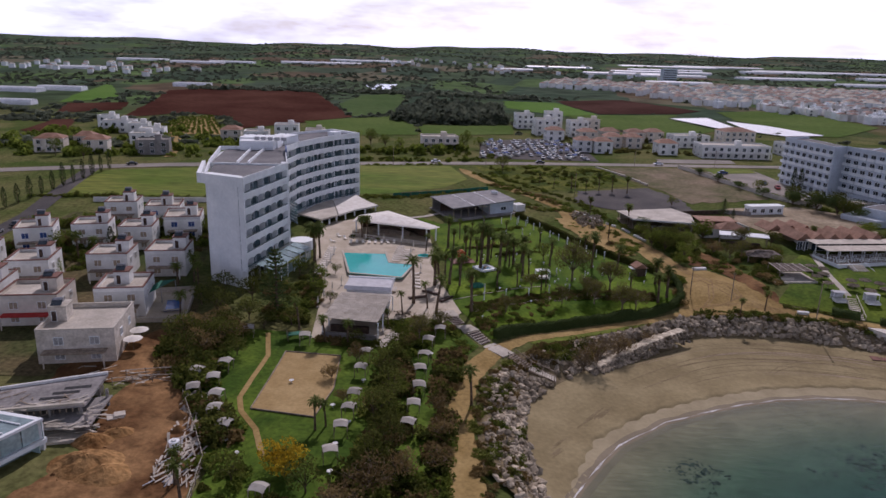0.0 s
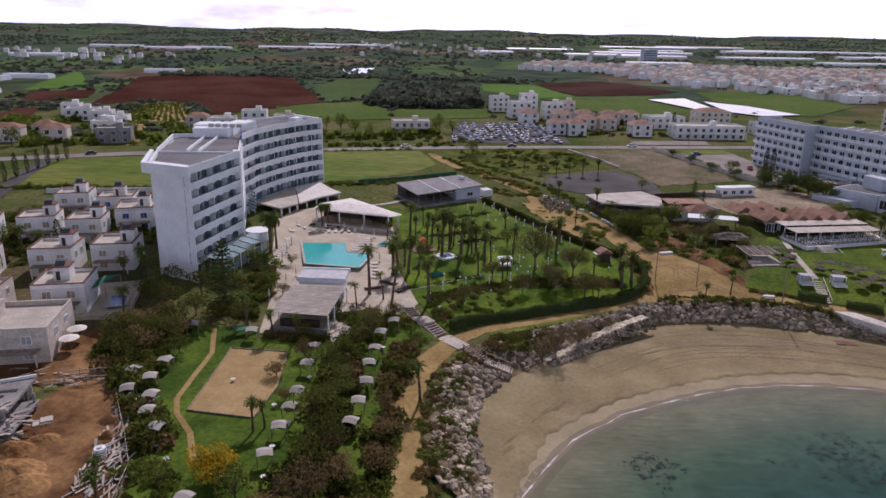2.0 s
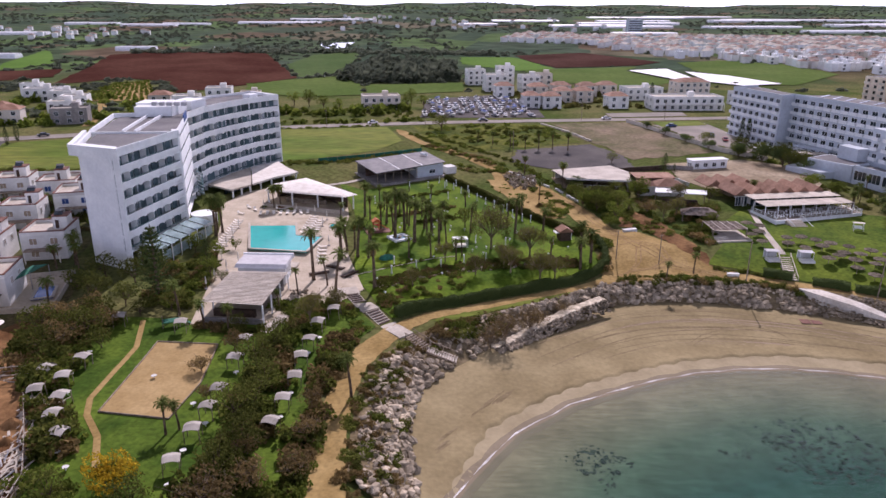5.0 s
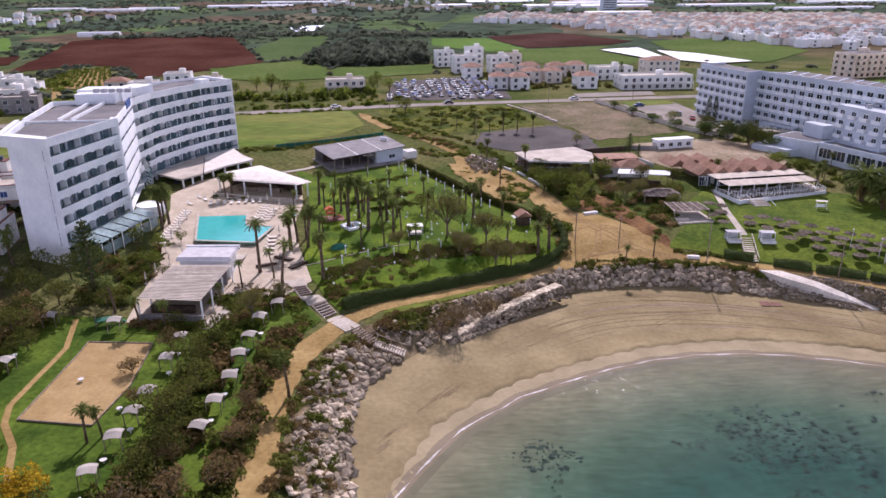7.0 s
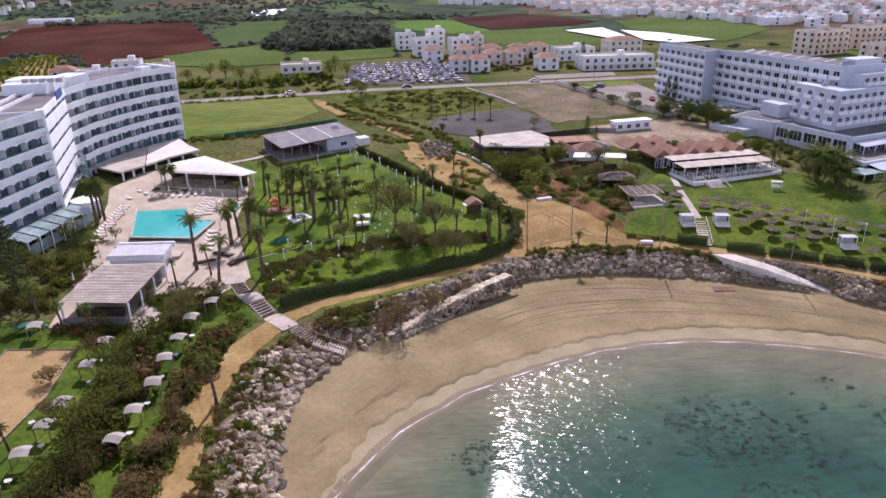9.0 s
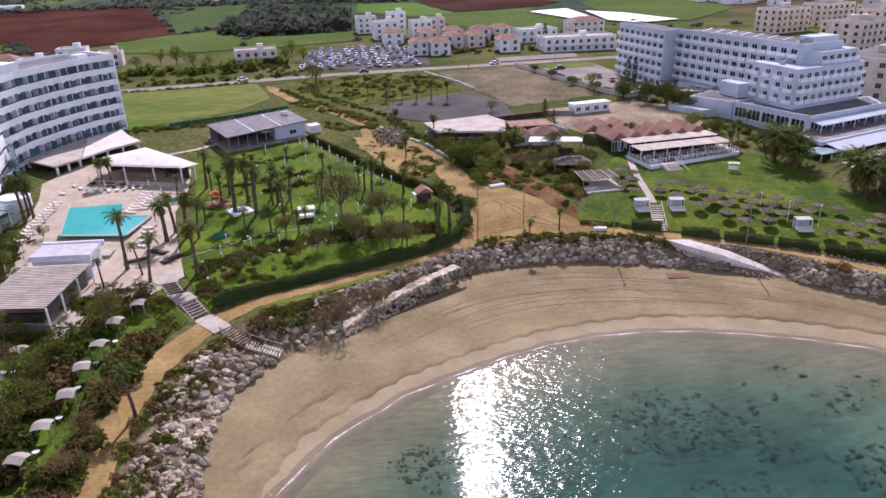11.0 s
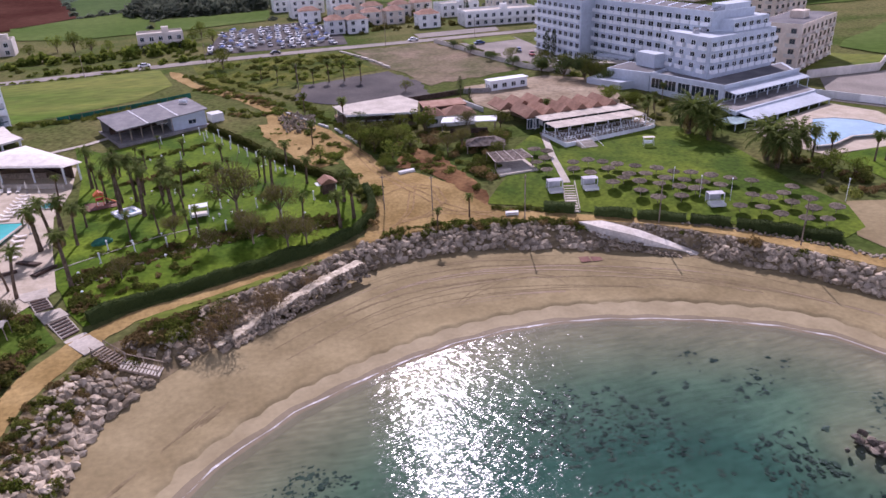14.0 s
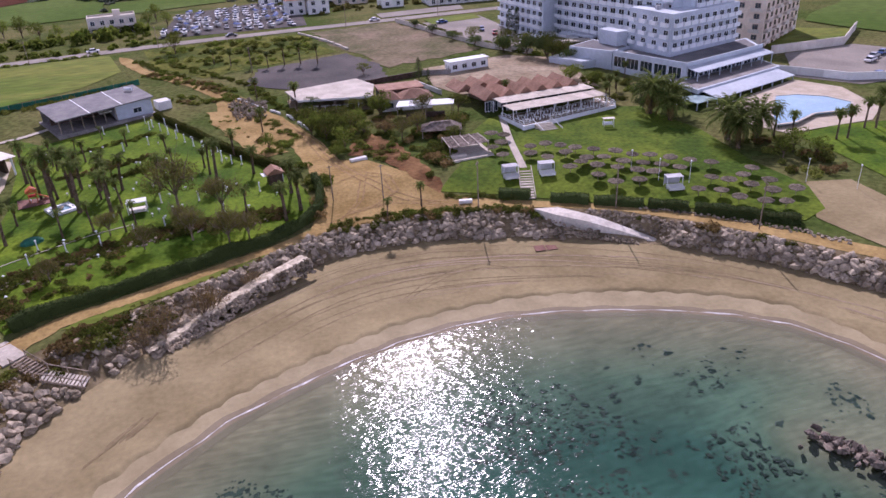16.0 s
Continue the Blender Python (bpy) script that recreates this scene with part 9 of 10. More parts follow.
for i, (x, y) in enumerate([(115.5, 143.2), (118.2, 138.0), (122.6, 134.9), (148, 122.5), (142, 128)]):
    m = pose(x, y, gz(x, y) + 0.1)
    if i:
        copy_thing(lp, m)
    else:
        lp.matrix_basis = m
up = thing("utility_pole", "slim brown timber utility pole", "pole", "utility poles")
part("pole", disc(0.12, -0.5, 7.0, 7, 0.75), M["wood"], up)
part("crossarm", Shape().box(-0.5, 0.5, -0.05, 0.05, 6.6, 6.72), M["wood"], up)
# poles at x 84, 107 and 123 are unseen, added to shadow the sand
for i, (x, y, s) in enumerate([(59.9, 152.5, 1), (68.9, 150.6, 1), (84.3, 141.4, 1.3), (106.6, 132.4, 1.2), (123.4, 116.4, 1.2), (49.9, 250, 1.1), (88, 312, 1.2), (126, 316, 1.1), (20, 301, 1.1), (-20, 294, 1.1)]):
    m = pose(x, y, gz(x, y), 0, 0, 20 * i) @ Matrix.Diagonal((1, 1, s, 1))
    if i:
        copy_thing(up, m)
    else:
        up.matrix_basis = m


def restaurant():
    z = gz(115, 185) + 0.1
    t = thing("restaurant", "beach restaurant with gabled tile roofs and a white terrace canopy", "restaurant")
    part("deck", Shape().prism([(103.4, 182), (105.4, 172.2), (131.4, 178.6), (131.4, 185)], z - 1.8, z + 0.5), M["white"], t, "white terrace deck")
    # dark floor and dark front sheet added for the shade under the canopy
    part("deck_floor", Shape().prism([(103.8, 181.7), (105.7, 172.6), (131.1, 178.9), (131.1, 184.8)], z + 0.5, z + 0.53), M["wood"], t, "grey-brown boarded deck floor")
    part("glass_front", Shape().prism([(105.4, 186.6), (130.2, 189.4), (130.2, 189.2), (105.4, 186.4)], z + 0.4, z + 3.0), M["glass"], t, "dark glazed dining front")
    part("dining_wall", Shape().prism([(107, 187.5), (128, 190), (127, 197), (105, 195.5)], z - 0.5, z + 3.2), M["white_rand"], t)
    for i in range(6):
        x0 = 101.5 + 4.3 * i
        ob = part("gable_roof", gable(Shape(), 0, 4.2, 0, 10, 3.1, 5.0, 0.15), M["terracotta"], t, "terracotta gable roof")
        ob.matrix_basis = pose(x0, 187.2 + 0.35 * i, z, 0, 0, 6)
    for i in range(3):
        ob = part("gable_roof", gable(Shape(), 0, 4.6, 0, 8, 3.1, 4.8, 0.15), M["terracotta"], t, "terracotta gable roof")
        ob.matrix_basis = pose(98 + 4.6 * i, 197.5 + 0.4 * i, z, 0, 0, 6)
    for i in range(6):
        for j in range(2):
            w = window(t, pose(102.2 + 4.3 * i + 1.7 * j, 187.1 + 0.35 * i, z + 0.4, 0, 0, 6), 1.4, 2.3, "glass", "white")
    for y0, y1, zz in ((0.0, 5.4, 3.1), (5.7, 10.6, 3.5)):
        for k in range(7):
            ob = part("canopy_panel", Shape().box(3.6 * k + 0.05, 3.6 * k + 3.55, y0, y1, zz, zz + 0.1), M["slats"], t, "pale slatted canopy panel")
            ob.matrix_basis = pose(104.3, 175.9, z, 0, 0, 7)
    for k in range(8):
        for y0 in (0.3, 5.5, 10.2):
            part("canopy_post", Shape().box(-0.07, 0.07, -0.07, 0.07, 0.3, 3.15), M["white"], t).matrix_basis = pose(104.3, 175.9, z, 0, 0, 7) @ Matrix.Translation((3.55 * k + 0.15, y0, 0))
    rail = [(103.5, 181.6), (105.5, 172.4), (108.0, 173.0)], [(112.5, 174.1), (131.2, 178.7), (131.2, 184.6)]
    for r0 in rail:
        for p, q in zip(densify(list(r0), 1.6, False), densify(list(r0), 1.6, False)[1:]):
            part("rail", Shape().beam((*p, z + 1.4), (*q, z + 1.4), 0.08, 0.1).beam((*p, z + 0.95), (*q, z + 0.95), 0.05, 0.06), M["white"], t)
            part("rail_post", Shape().box(p[0] - 0.05, p[0] + 0.05, p[1] - 0.05, p[1] + 0.05, z + 0.4, z + 1.45), M["white"], t)
    for i in range(7):
        part("step", Shape().box(108.2 + 0.12 * i, 112.2 + 0.12 * i, 172.4 - 0.5 * i, 172.9 - 0.5 * i, z - 2.0, z + 0.4 - 0.2 * i), M["slats"], t)
    for sx in (108.0, 112.4):
        part("stair_rail", Shape().beam((sx, 172.9, z + 1.3), (sx + 0.9, 169.2, z - 0.1), 0.1, 0.14), M["white"], t)


restaurant()
tab = thing("dining_table", "white dining table with chairs on the deck", "table", "terrace tables")
part("tabletop", Shape().box(-0.6, 0.6, -0.5, 0.5, 0.72, 0.78), M["white_rand"], tab)
part("pedestal", Shape().box(-0.08, 0.08, -0.08, 0.08, 0, 0.72), M["white_rand"], tab)
for sx in (-1, 1):
    part("chair", Shape().box(sx * 0.75 - 0.22, sx * 0.75 + 0.22, -0.22, 0.22, 0.4, 0.46).box(sx * 0.95 - 0.03, sx * 0.95 + 0.03, -0.22, 0.22, 0.46, 0.95).box(sx * 0.75 - 0.2, sx * 0.75 + 0.2, -0.03, 0.03, 0, 0.4), M["white"], tab)
n = 0
for i in range(9):
    for j in range(2):
        x, y = 107 + 2.7 * i, 174.6 + 0.66 * i + 3.2 * j
        m = pose(x, y, gz(115, 185) + 0.62, 0, 0, rng.uniform(-15, 15))
        if n:
            copy_thing(tab, m)
        else:
            tab.matrix_basis = m
        n += 1


def small_building(name, x, y, turn, L, D, H, wall, roof, label, kind="flat", cat="building", windows=3):
    t = thing(name, label, cat, "", (x, y, gz(x, y)), turn)
    part("wall", Shape().box(0, L, 0, D, -0.6, H), M[wall], t)
    if kind == "flat":
        part("roof", Shape().box(-0.3, L + 0.3, -0.3, D + 0.3, H, H + 0.2), M[roof], t)
    elif kind == "gable":
        part("roof", gable(Shape(), 0, L, 0, D, H, H + 1.5), M[roof], t)
    else:
        part("roof", Shape().prism([(-0.4, -0.4), (L + 0.4, -0.4), (L + 0.4, D + 0.4), (-0.4, D + 0.4)], H, H + 1.6, [(L * 0.35, D * 0.45), (L * 0.65, D * 0.45), (L * 0.65, D * 0.55), (L * 0.35, D * 0.55)]), M[roof], t)
    for i in range(windows):
        window(t, pose(L * (i + 0.5) / windows, 0, min(1.0, H * 0.3)), min(1.4, L / windows * 0.6), 1.2, "glass", "white")
    for i in range(2):
        window(t, pose(0, D * (0.7 - 0.4 * i), min(1.0, H * 0.3), 0, 0, -90), min(1.2, D * 0.25), 1.2, "glass", "white")
    return t


small_building("site_cabin", 104.1, 225.0, 11, 12.4, 3.2, 2.9, "white", "white", "long white portable cabin in the yard", windows=4, cat="cabin")
small_building("shed", 79.5, 203.5, -1, 11, 6.5, 3.4, "darkwood", "terracotta", "shed with a faded pink-red flat roof", windows=2, cat="shed")
small_building("tiled_hut", 83.5, 197.0, -3, 7.5, 6, 2.8, "white_rand", "terracotta", "small hut with a hipped terracotta roof", "hip", windows=2, cat="hut")
small_building("tiled_hut", 78.5, 197.6, -3, 4.6, 5, 2.8, "white_rand", "terracotta", "small hut with a hipped terracotta roof", "hip", windows=1, cat="hut")
sh_roof = thing("open_shelter", "wide open shelter with a flat white roof above the track", "shelter")
z = gz(68, 210)
rf = [(57.0, 215.6), (76.4, 221.4), (79.7, 212.4), (77.0, 200.6), (59.2, 204.4)]
part("roof", Shape().prism(rf, z + 2.75, z + 3.0), M["concrete"], sh_roof)
part("roof_edge", Shape().beam((59.2, 204.3, z + 2.85), (77.0, 200.5, z + 2.85), 0.12, 0.5), M["white_rand"], sh_roof)
for x, y in ((57.6, 215.2), (76, 220.8), (79.2, 212.3), (76.6, 201.2), (59.6, 204.9), (68, 203), (66.5, 218)):
    part("post", Shape().box(x - 0.1, x + 0.1, y - 0.1, y + 0.1, z - 0.8, z + 2.75), M["wood"], sh_roof)
part("back_wall", Shape().prism([(58.2, 215.3), (75.8, 220.6), (75.7, 220.9), (58.1, 215.6)], z - 0.8, z + 2.7), M["cream"], sh_roof)
part("side_wall", Shape().prism([(79.2, 212.4), (76.8, 201.6), (76.5, 201.7), (78.9, 212.5)], z - 0.8, z + 1.2), M["cream"], sh_roof)
for i in range(5):
    part("bench", Shape().beam((62 + 2.7 * i, 206.2 - 0.55 * i, z + 0.75), (64.2 + 2.7 * i, 205.8 - 0.55 * i, z + 0.75), 0.9, 0.12).box(62.9 + 2.7 * i, 63.2 + 2.7 * i, 205.8 - 0.55 * i, 206.1 - 0.55 * i, z - 0.6, z + 0.7), M["white_rand"], sh_roof)
cn = thing("yard_canopy", "open shelter with a flat white sheet roof", "shelter")
z = gz(87, 192)
part("roof", Shape().prism([(80.6, 190.6), (93.8, 187.6), (95.4, 192.0), (82.4, 195.4)], z + 2.9, z + 3.1), M["white"], cn)
for x, y in ((81, 191), (87.4, 189.5), (93.4, 188), (82.6, 195), (95, 192), (88.8, 193.6)):
    part("post", Shape().box(x - 0.08, x + 0.08, y - 0.08, y + 0.08, z - 0.4, z + 2.9), M["wood"], cn)
part("counter", Shape().prism([(83, 191), (92, 189), (92.2, 189.8), (83.2, 191.8)], z - 0.2, z + 1.0), M["darkwood"], cn)
pg = thing("pergola", "grey-brown slatted pergola over a pale stone terrace", "pergola")
z = gz(88, 164) + 0.3
nw, ne, se, sw = (Vector((x, y, z + 1.9)) for x, y in ((85.8, 169.8), (93.6, 169.5), (93.9, 163.2), (85.4, 162.4)))
for i in range(26):
    k = i / 25
    part("slat", Shape().beam(nw.lerp(sw, k), ne.lerp(se, k), 0.21, 0.06), M["thatch"], pg)
for k in (0, 0.25, 0.5, 0.75, 1):
    part("rafter", Shape().beam(nw.lerp(ne, k) + Vector((0, 0, 0.1)), sw.lerp(se, k) + Vector((0, 0, 0.1)), 0.14, 0.12), M["stonewall"], pg)
for v in (nw, ne, se, sw):
    part("post", Shape().box(v.x - 0.1, v.x + 0.1, v.y - 0.1, v.y + 0.1, z - 0.8, z + 1.85), M["wood"], pg)
part("stone_terrace", Shape().prism([(83.0, 159.6), (94.2, 160.6), (94.0, 168.6), (86.6, 168.2)], z - 1.6, z), M["stonewall"], pg, "pale stone terrace")
part("stone_seat", Shape().prism([(84.6, 161.2), (88.6, 161.6), (88.6, 162.4), (84.8, 162.2)], z, z + 0.5), M["concrete"], pg)
hut = thing("thatched_shelter", "grey-brown thatched shelter behind the pergola", "shelter")
z = gz(87, 177)
eave = [(82.6, 175.6), (91.4, 173.4), (92.8, 178.2), (84.2, 180.8)]
part("roof", Shape().prism(eave, z + 1.7, z + 3.1, [(87.6 + (x - 87.6) * 0.45, 177 + (y - 177) * 0.15) for x, y in eave]), M["thatch"], hut)
for x, y in eave:
    x, y = 87.6 + (x - 87.6) * 0.9, 177 + (y - 177) * 0.9
    part("post", Shape().box(x - 0.1, x + 0.1, y - 0.1, y + 0.1, z - 0.4, z + 1.75), M["wood"], hut)
wl = thing("yard_wall", "low dark timber wall in the yard", "wall")
part("wall", Shape().beam((78, 222, gz(78, 222) + 0.7), (96, 226, gz(96, 226) + 0.7), 0.2, 1.5), M["darkwood"], wl)
part("wall", Shape().beam((96, 226, gz(96, 226) + 0.7), (104, 224, gz(104, 224) + 0.7), 0.2, 1.5), M["slab"], wl)
part("wall", Shape().beam((92, 218, gz(92, 218) + 0.6), (96, 206, gz(96, 206) + 0.6), 0.3, 1.2), M["white_rand"], wl)
lw = thing("lot_wall", "long pale boundary wall beside the stony plot", "wall")
for p, q in zip(densify([(107, 309), (114, 280), (124, 250), (134, 236)], 6, False), densify([(107, 309), (114, 280), (124, 250), (134, 236)], 6, False)[1:]):
    part("wall_panel", Shape().beam((*p, gz(*p) + 0.8), (*q, gz(*q) + 0.8), 0.25, 1.7), M["stonewall"], lw)
for i in range(7):
    x, y, dx, dy = along([(69, 304), (78, 280), (82, 266)], 5.6 * i)
    part("wall_panel", Shape().beam((x, y, gz(x, y) + 0.3), (x + dx * 5, y + dy * 5, gz(x, y) + 0.3), 0.8, 0.6), M["concrete"], lw)
bw = thing("pool_garden_wall", "long white garden wall behind the hotel pool", "wall")
for p, q in zip(densify([(184, 190), (196, 176), (215, 170), (240, 182)], 5, False), densify([(184, 190), (196, 176), (215, 170), (240, 182)], 5, False)[1:]):
    part("wall_panel", Shape().beam((*p, gz(*p) + 1.0), (*q, gz(*q) + 1.0), 0.25, 2.2), M["white_rand"], bw)
for p, q in zip(densify([(196, 206), (222, 206.5), (241, 222)], 5, False), densify([(196, 206), (222, 206.5), (241, 222)], 5, False)[1:]):
    part("wall_panel", Shape().beam((*p, gz(*p) + 1.2), (*q, gz(*q) + 1.2), 0.3, 2.6), M["cream"], bw)

# ---- building site and modern house ----
us = thing("unfinished_building", "unfinished concrete building with a bare roof slab", "building")
z = 8.2
part("roof_slab", Shape().prism([(-78, 82), (-62.1, 86.4), (-51.2, 89.2), (-52.4, 99.3), (-66, 93), (-80, 88)], z - 0.35, z), M["slab"], us)
part("upstand", Shape().beam((-80, 88, z + 0.2), (-66, 93, z + 0.2), 0.3, 0.5).beam((-66, 93, z + 0.2), (-52.4, 99.3, z + 0.2), 0.3, 0.5), M["white_rand"], us)
part("upstand", Shape().beam((-62.1, 86.6, z + 0.15), (-51.4, 89.4, z + 0.15), 0.5, 0.4), M["concrete"], us)
part("middle_slab", Shape().prism([(-60, 83.8), (-49.3, 86.6), (-50.2, 95.6), (-62, 90)], 6.2, 6.5), M["slab"], us)
part("lower_slab", Shape().prism([(-60, 82.2), (-49.0, 84.4), (-49.4, 88), (-62, 87)], 4.9, 5.2), M["concrete"], us)
for x, y in ((-60, 87.4), (-56, 88.4), (-52.2, 89.8), (-53, 97), (-58, 95), (-50, 87), (-50.6, 94.8)):
    part("column", Shape().box(x - 0.18, x + 0.18, y - 0.18, y + 0.18, 4, z - 0.3), M["slab"], us)
part("back_wall", Shape().prism([(-66, 92.4), (-53, 98.6), (-53.2, 99.0), (-66.2, 92.8)], 4, z - 0.3), M["stonewall"], us)
# black bars on the closed slab stand for the dark inside openings
for i, (x, y) in enumerate(((-58.5, 90.4), (-57.5, 92.2), (-56.6, 94.0))):
    part("roof_opening", Shape().beam((x, y, z + 0.03), (x + 3.6, y + 1.0, z + 0.03), 0.8, 0.05), M["rubber"], us)
for i in range(14):
    x, y = rng2.uniform(-66, -54), rng2.uniform(88.5, 91.5)
    part("loose_timber", Shape().beam((x, y, z + 0.12), (x + rng2.uniform(-1.6, 1.6), y + rng2.uniform(0.5, 1.5), z + 0.2), 0.15, 0.08), M["wood"], us)
for i in range(12):
    x, y, dx, dy = along([(-61, 87.0), (-51.5, 89.5)], 0.85 * i)
    part("formwork_prop", Shape().box(x - 0.08, x + 0.08, y - 0.55, y - 0.4, 7.3, 7.85), M["wood"], us)
mh = thing("modern_house", "modern white-framed house with large green-tinted glazing", "house")
C, B, D, A = (-53.6, 82.7), (-68.8, 86.4), (-76.6, 70.2), (-61.4, 66.5)
part("roof", Shape().prism([C, B, D, A], 9.2, 9.6), M["white"], mh)
part("roof_deck", Shape().prism([(-54.4, 82.1), (-68.4, 85.5), (-75.4, 71.0), (-61.8, 67.8)], 9.6, 9.64), M["glass_pale"], mh, "pale glazed roof deck")
for p, q in (((-55.5, 80.6), (-60.5, 82.0)), ((-56.4, 78.2), (-61.6, 79.6)), ((-57.4, 75.8), (-62.6, 77.2))):
    part("roof_beam", Shape().beam((*p, 9.75), (*q, 9.75), 0.18, 0.18), M["white"], mh)
for p, q in ((A, C), (C, B)):
    L = math.dist(p, q)
    for z0, z1, k in ((6.6, 9.2, 0.35), (3.8, 5.9, 1.2)):
        p2, q2 = inset(p, q, k)
        nn = max(2, int(L / 2.6))
        for i in range(nn):
            a, b = Vector((*p2, 0)).lerp(Vector((*q2, 0)), i / nn), Vector((*p2, 0)).lerp(Vector((*q2, 0)), (i + 0.94) / nn)
            part("window", Shape().beam((a.x, a.y, (z0 + z1) / 2), (b.x, b.y, (z0 + z1) / 2), 0.1, z1 - z0), M["glass_pale"], mh)
        part("frame", Shape().beam((*p, z0 - 0.35), (*q, z0 - 0.35), 0.5, 0.6), M["white"], mh)
for x, y in ((-54.0, 82.5), (-61.2, 67.2)):
    part("corner_post", Shape().box(x - 0.25, x + 0.25, y - 0.25, y + 0.25, 3.5, 9.3), M["white"], mh)
part("core", Shape().prism([(-56.2, 81.2), (-68, 84.2), (-75, 71), (-62.6, 68.4)], 3.5, 9.2), M["white_rand"], mh)
part("patio", Shape().prism([(-51.8, 84.2), (-50.2, 80.5), (-59.6, 64), (-62, 66)], 3.9, 4.75), M["slab"], mh, "grey concrete patio slab")
sf = thing("site_fence", "battered site fence of posts and rails", "fence")
for line in ([(-40.1, 98.0), (-33.9, 86.0), (-31.0, 80.0), (-29.4, 68)], [(-52, 104.5), (-46, 106), (-40.5, 106.5)], [(-53, 101.5), (-47, 103), (-41, 104)]):
    for p, q in zip(densify(line, 2.2, False), densify(line, 2.2, False)[1:]):
        part("post", Shape().box(p[0] - 0.06, p[0] + 0.06, p[1] - 0.06, p[1] + 0.06, gz(*p) - 0.3, gz(*p) + 1.6), M["wood"], sf)
        part("rail", Shape().beam((*p, gz(*p) + 1.4), (*q, gz(*q) + 1.4), 0.06, 0.12), M["slats"], sf)
        part("rail", Shape().beam((*p, gz(*p) + 0.7), (*q, gz(*q) + 0.7), 0.06, 0.12), M["wood"], sf)
def spoil_heap(x, y, r, h, seed, mt):
    """A low heap of loose soil with an uneven outline."""
    rg = random.Random(seed)
    vs, fs, n, m = [], [], 26, 7
    for k in range(m + 1):
        for i in range(n):
            a = 6.2832 * i / n
            q = r * (1 - k / m) * (1 + 0.25 * noise.noise(Vector((math.cos(a), math.sin(a), seed))))
            px, py = x + q * math.cos(a) * 1.3, y + q * math.sin(a)
            u = k / m
            vs.append((px, py, gz(px, py) + 0.08 - (0.3 if k == 0 else 0) + h * (u * u * (3 - 2 * u)) * (1 + 0.35 * noise.noise(Vector((px * 0.7, py * 0.7, seed)))) + rg.uniform(-0.05, 0.05)))
    fs = [(k * n + i, k * n + (i + 1) % n, (k + 1) * n + (i + 1) % n, (k + 1) * n + i) for k in range(m) for i in range(n)]
    piece("soil_mound", Shape().add(vs, fs), M[mt], "heap of loose dug soil on the building site", "soil heap", "structure")


M["orange_soil"] = surf("orange_soil", (0.22, 0.115, 0.042), (0.36, 0.21, 0.085), 0.3, 0.95, 0.9, 1.4, vary=0.4, dist=0.25)
for i, (x, y, r, h) in enumerate([(-46.5, 79.0, 4.2, 1.9), (-43.0, 77.0, 3.2, 1.2), (-48.2, 84.5, 2.6, 1.3), (-45.6, 87.0, 2.0, 0.8), (-38.6, 92.0, 1.6, 1.1), (-38.0, 95.5, 1.7, 1.2), (-37.3, 88.0, 1.2, 0.9)]):
    spoil_heap(x, y, r, h, 30 + i, "orange_soil" if i < 4 else "earth")
tk = thing("water_tank", "white plastic water tank on the site", "tank", "", (-35.9, 82.9, gz(-35.9, 82.9) + 0.13))
part("body", disc(0.75, 0, 1.5, 12), M["white"], tk)
part("lid", disc(0.35, 1.5, 1.7, 10), M["white_rand"], tk)
pile = thing("timber_pile", "heap of grey scaffold planks and poles", "pile")
for i in range(46):
    x, y = rng2.uniform(-37, -33), rng2.uniform(74, 92)
    a = rng2.uniform(0.9, 1.9)
    part("plank", Shape().beam((x, y, gz(x, y) + rng2.uniform(0.15, 0.5)), (x + 1.8 * math.cos(a), y + 1.8 * math.sin(a), gz(x, y) + rng2.uniform(0.15, 0.6)), 0.22, 0.07), M["slats"] if i % 3 else M["metal"], pile)
items = [(rng2.choice(rocks), pose(x, y, gz(x, y) + 0.1, 0, 0, rng2.uniform(0, 360)) @ Matrix.Diagonal((s, s, s, 1))) for x, y, s, _ in within([(-50, 76), (-46, 74), (-44, 82), (-47.5, 92)], 60, rng2, 0.2, 0.9, [0])]
joined("earth_clods", items, M["earth"], "clods of dug earth on the site", "earth")
scrap = Shape()
for i in range(150):
    x, y = rng2.uniform(-37.5, -32), rng2.uniform(74, 98)
    x -= (y - 74) * 0.17 - 1.5
    a, l = rng2.uniform(0.7, 2.2), rng2.uniform(0.6, 2.6)
    scrap.beam((x, y, gz(x, y) + rng2.uniform(0.1, 0.7)), (x + l * math.cos(a), y + l * math.sin(a), gz(x, y) + rng2.uniform(0.1, 0.8)), rng2.uniform(0.08, 0.4), 0.06)
for i in range(130):
    x, y = rng2.uniform(-64, -50), rng2.uniform(82.5, 88.5)
    y += (x + 64) * 0.3 - 1
    a, l = rng2.uniform(-0.4, 0.9), rng2.uniform(0.6, 3.0)
    z = 8.1 if y > 86.4 + (x + 62) * 0.26 and x < -53 else rng2.choice((5.3, 6.6))
    scrap.beam((x, y, z + rng2.uniform(0.0, 0.35)), (x + l * math.cos(a), y + l * math.sin(a), z + rng2.uniform(0.0, 0.4)), rng2.uniform(0.1, 0.5), 0.06)
for i in range(40):
    x, y = rng2.uniform(-62, -44), rng2.uniform(101, 108)
    a, l = rng2.uniform(-0.5, 0.6), rng2.uniform(0.8, 3.0)
    scrap.beam((x, y, gz(x, y) + rng2.uniform(0.1, 0.6)), (x + l * math.cos(a), y + l * math.sin(a), gz(x, y) + rng2.uniform(0.1, 0.9)), rng2.uniform(0.08, 0.35), 0.06)
piece("site_scrap", scrap, M["slats"], "scattered boards and scrap of the building site", "scrap", "stuff")
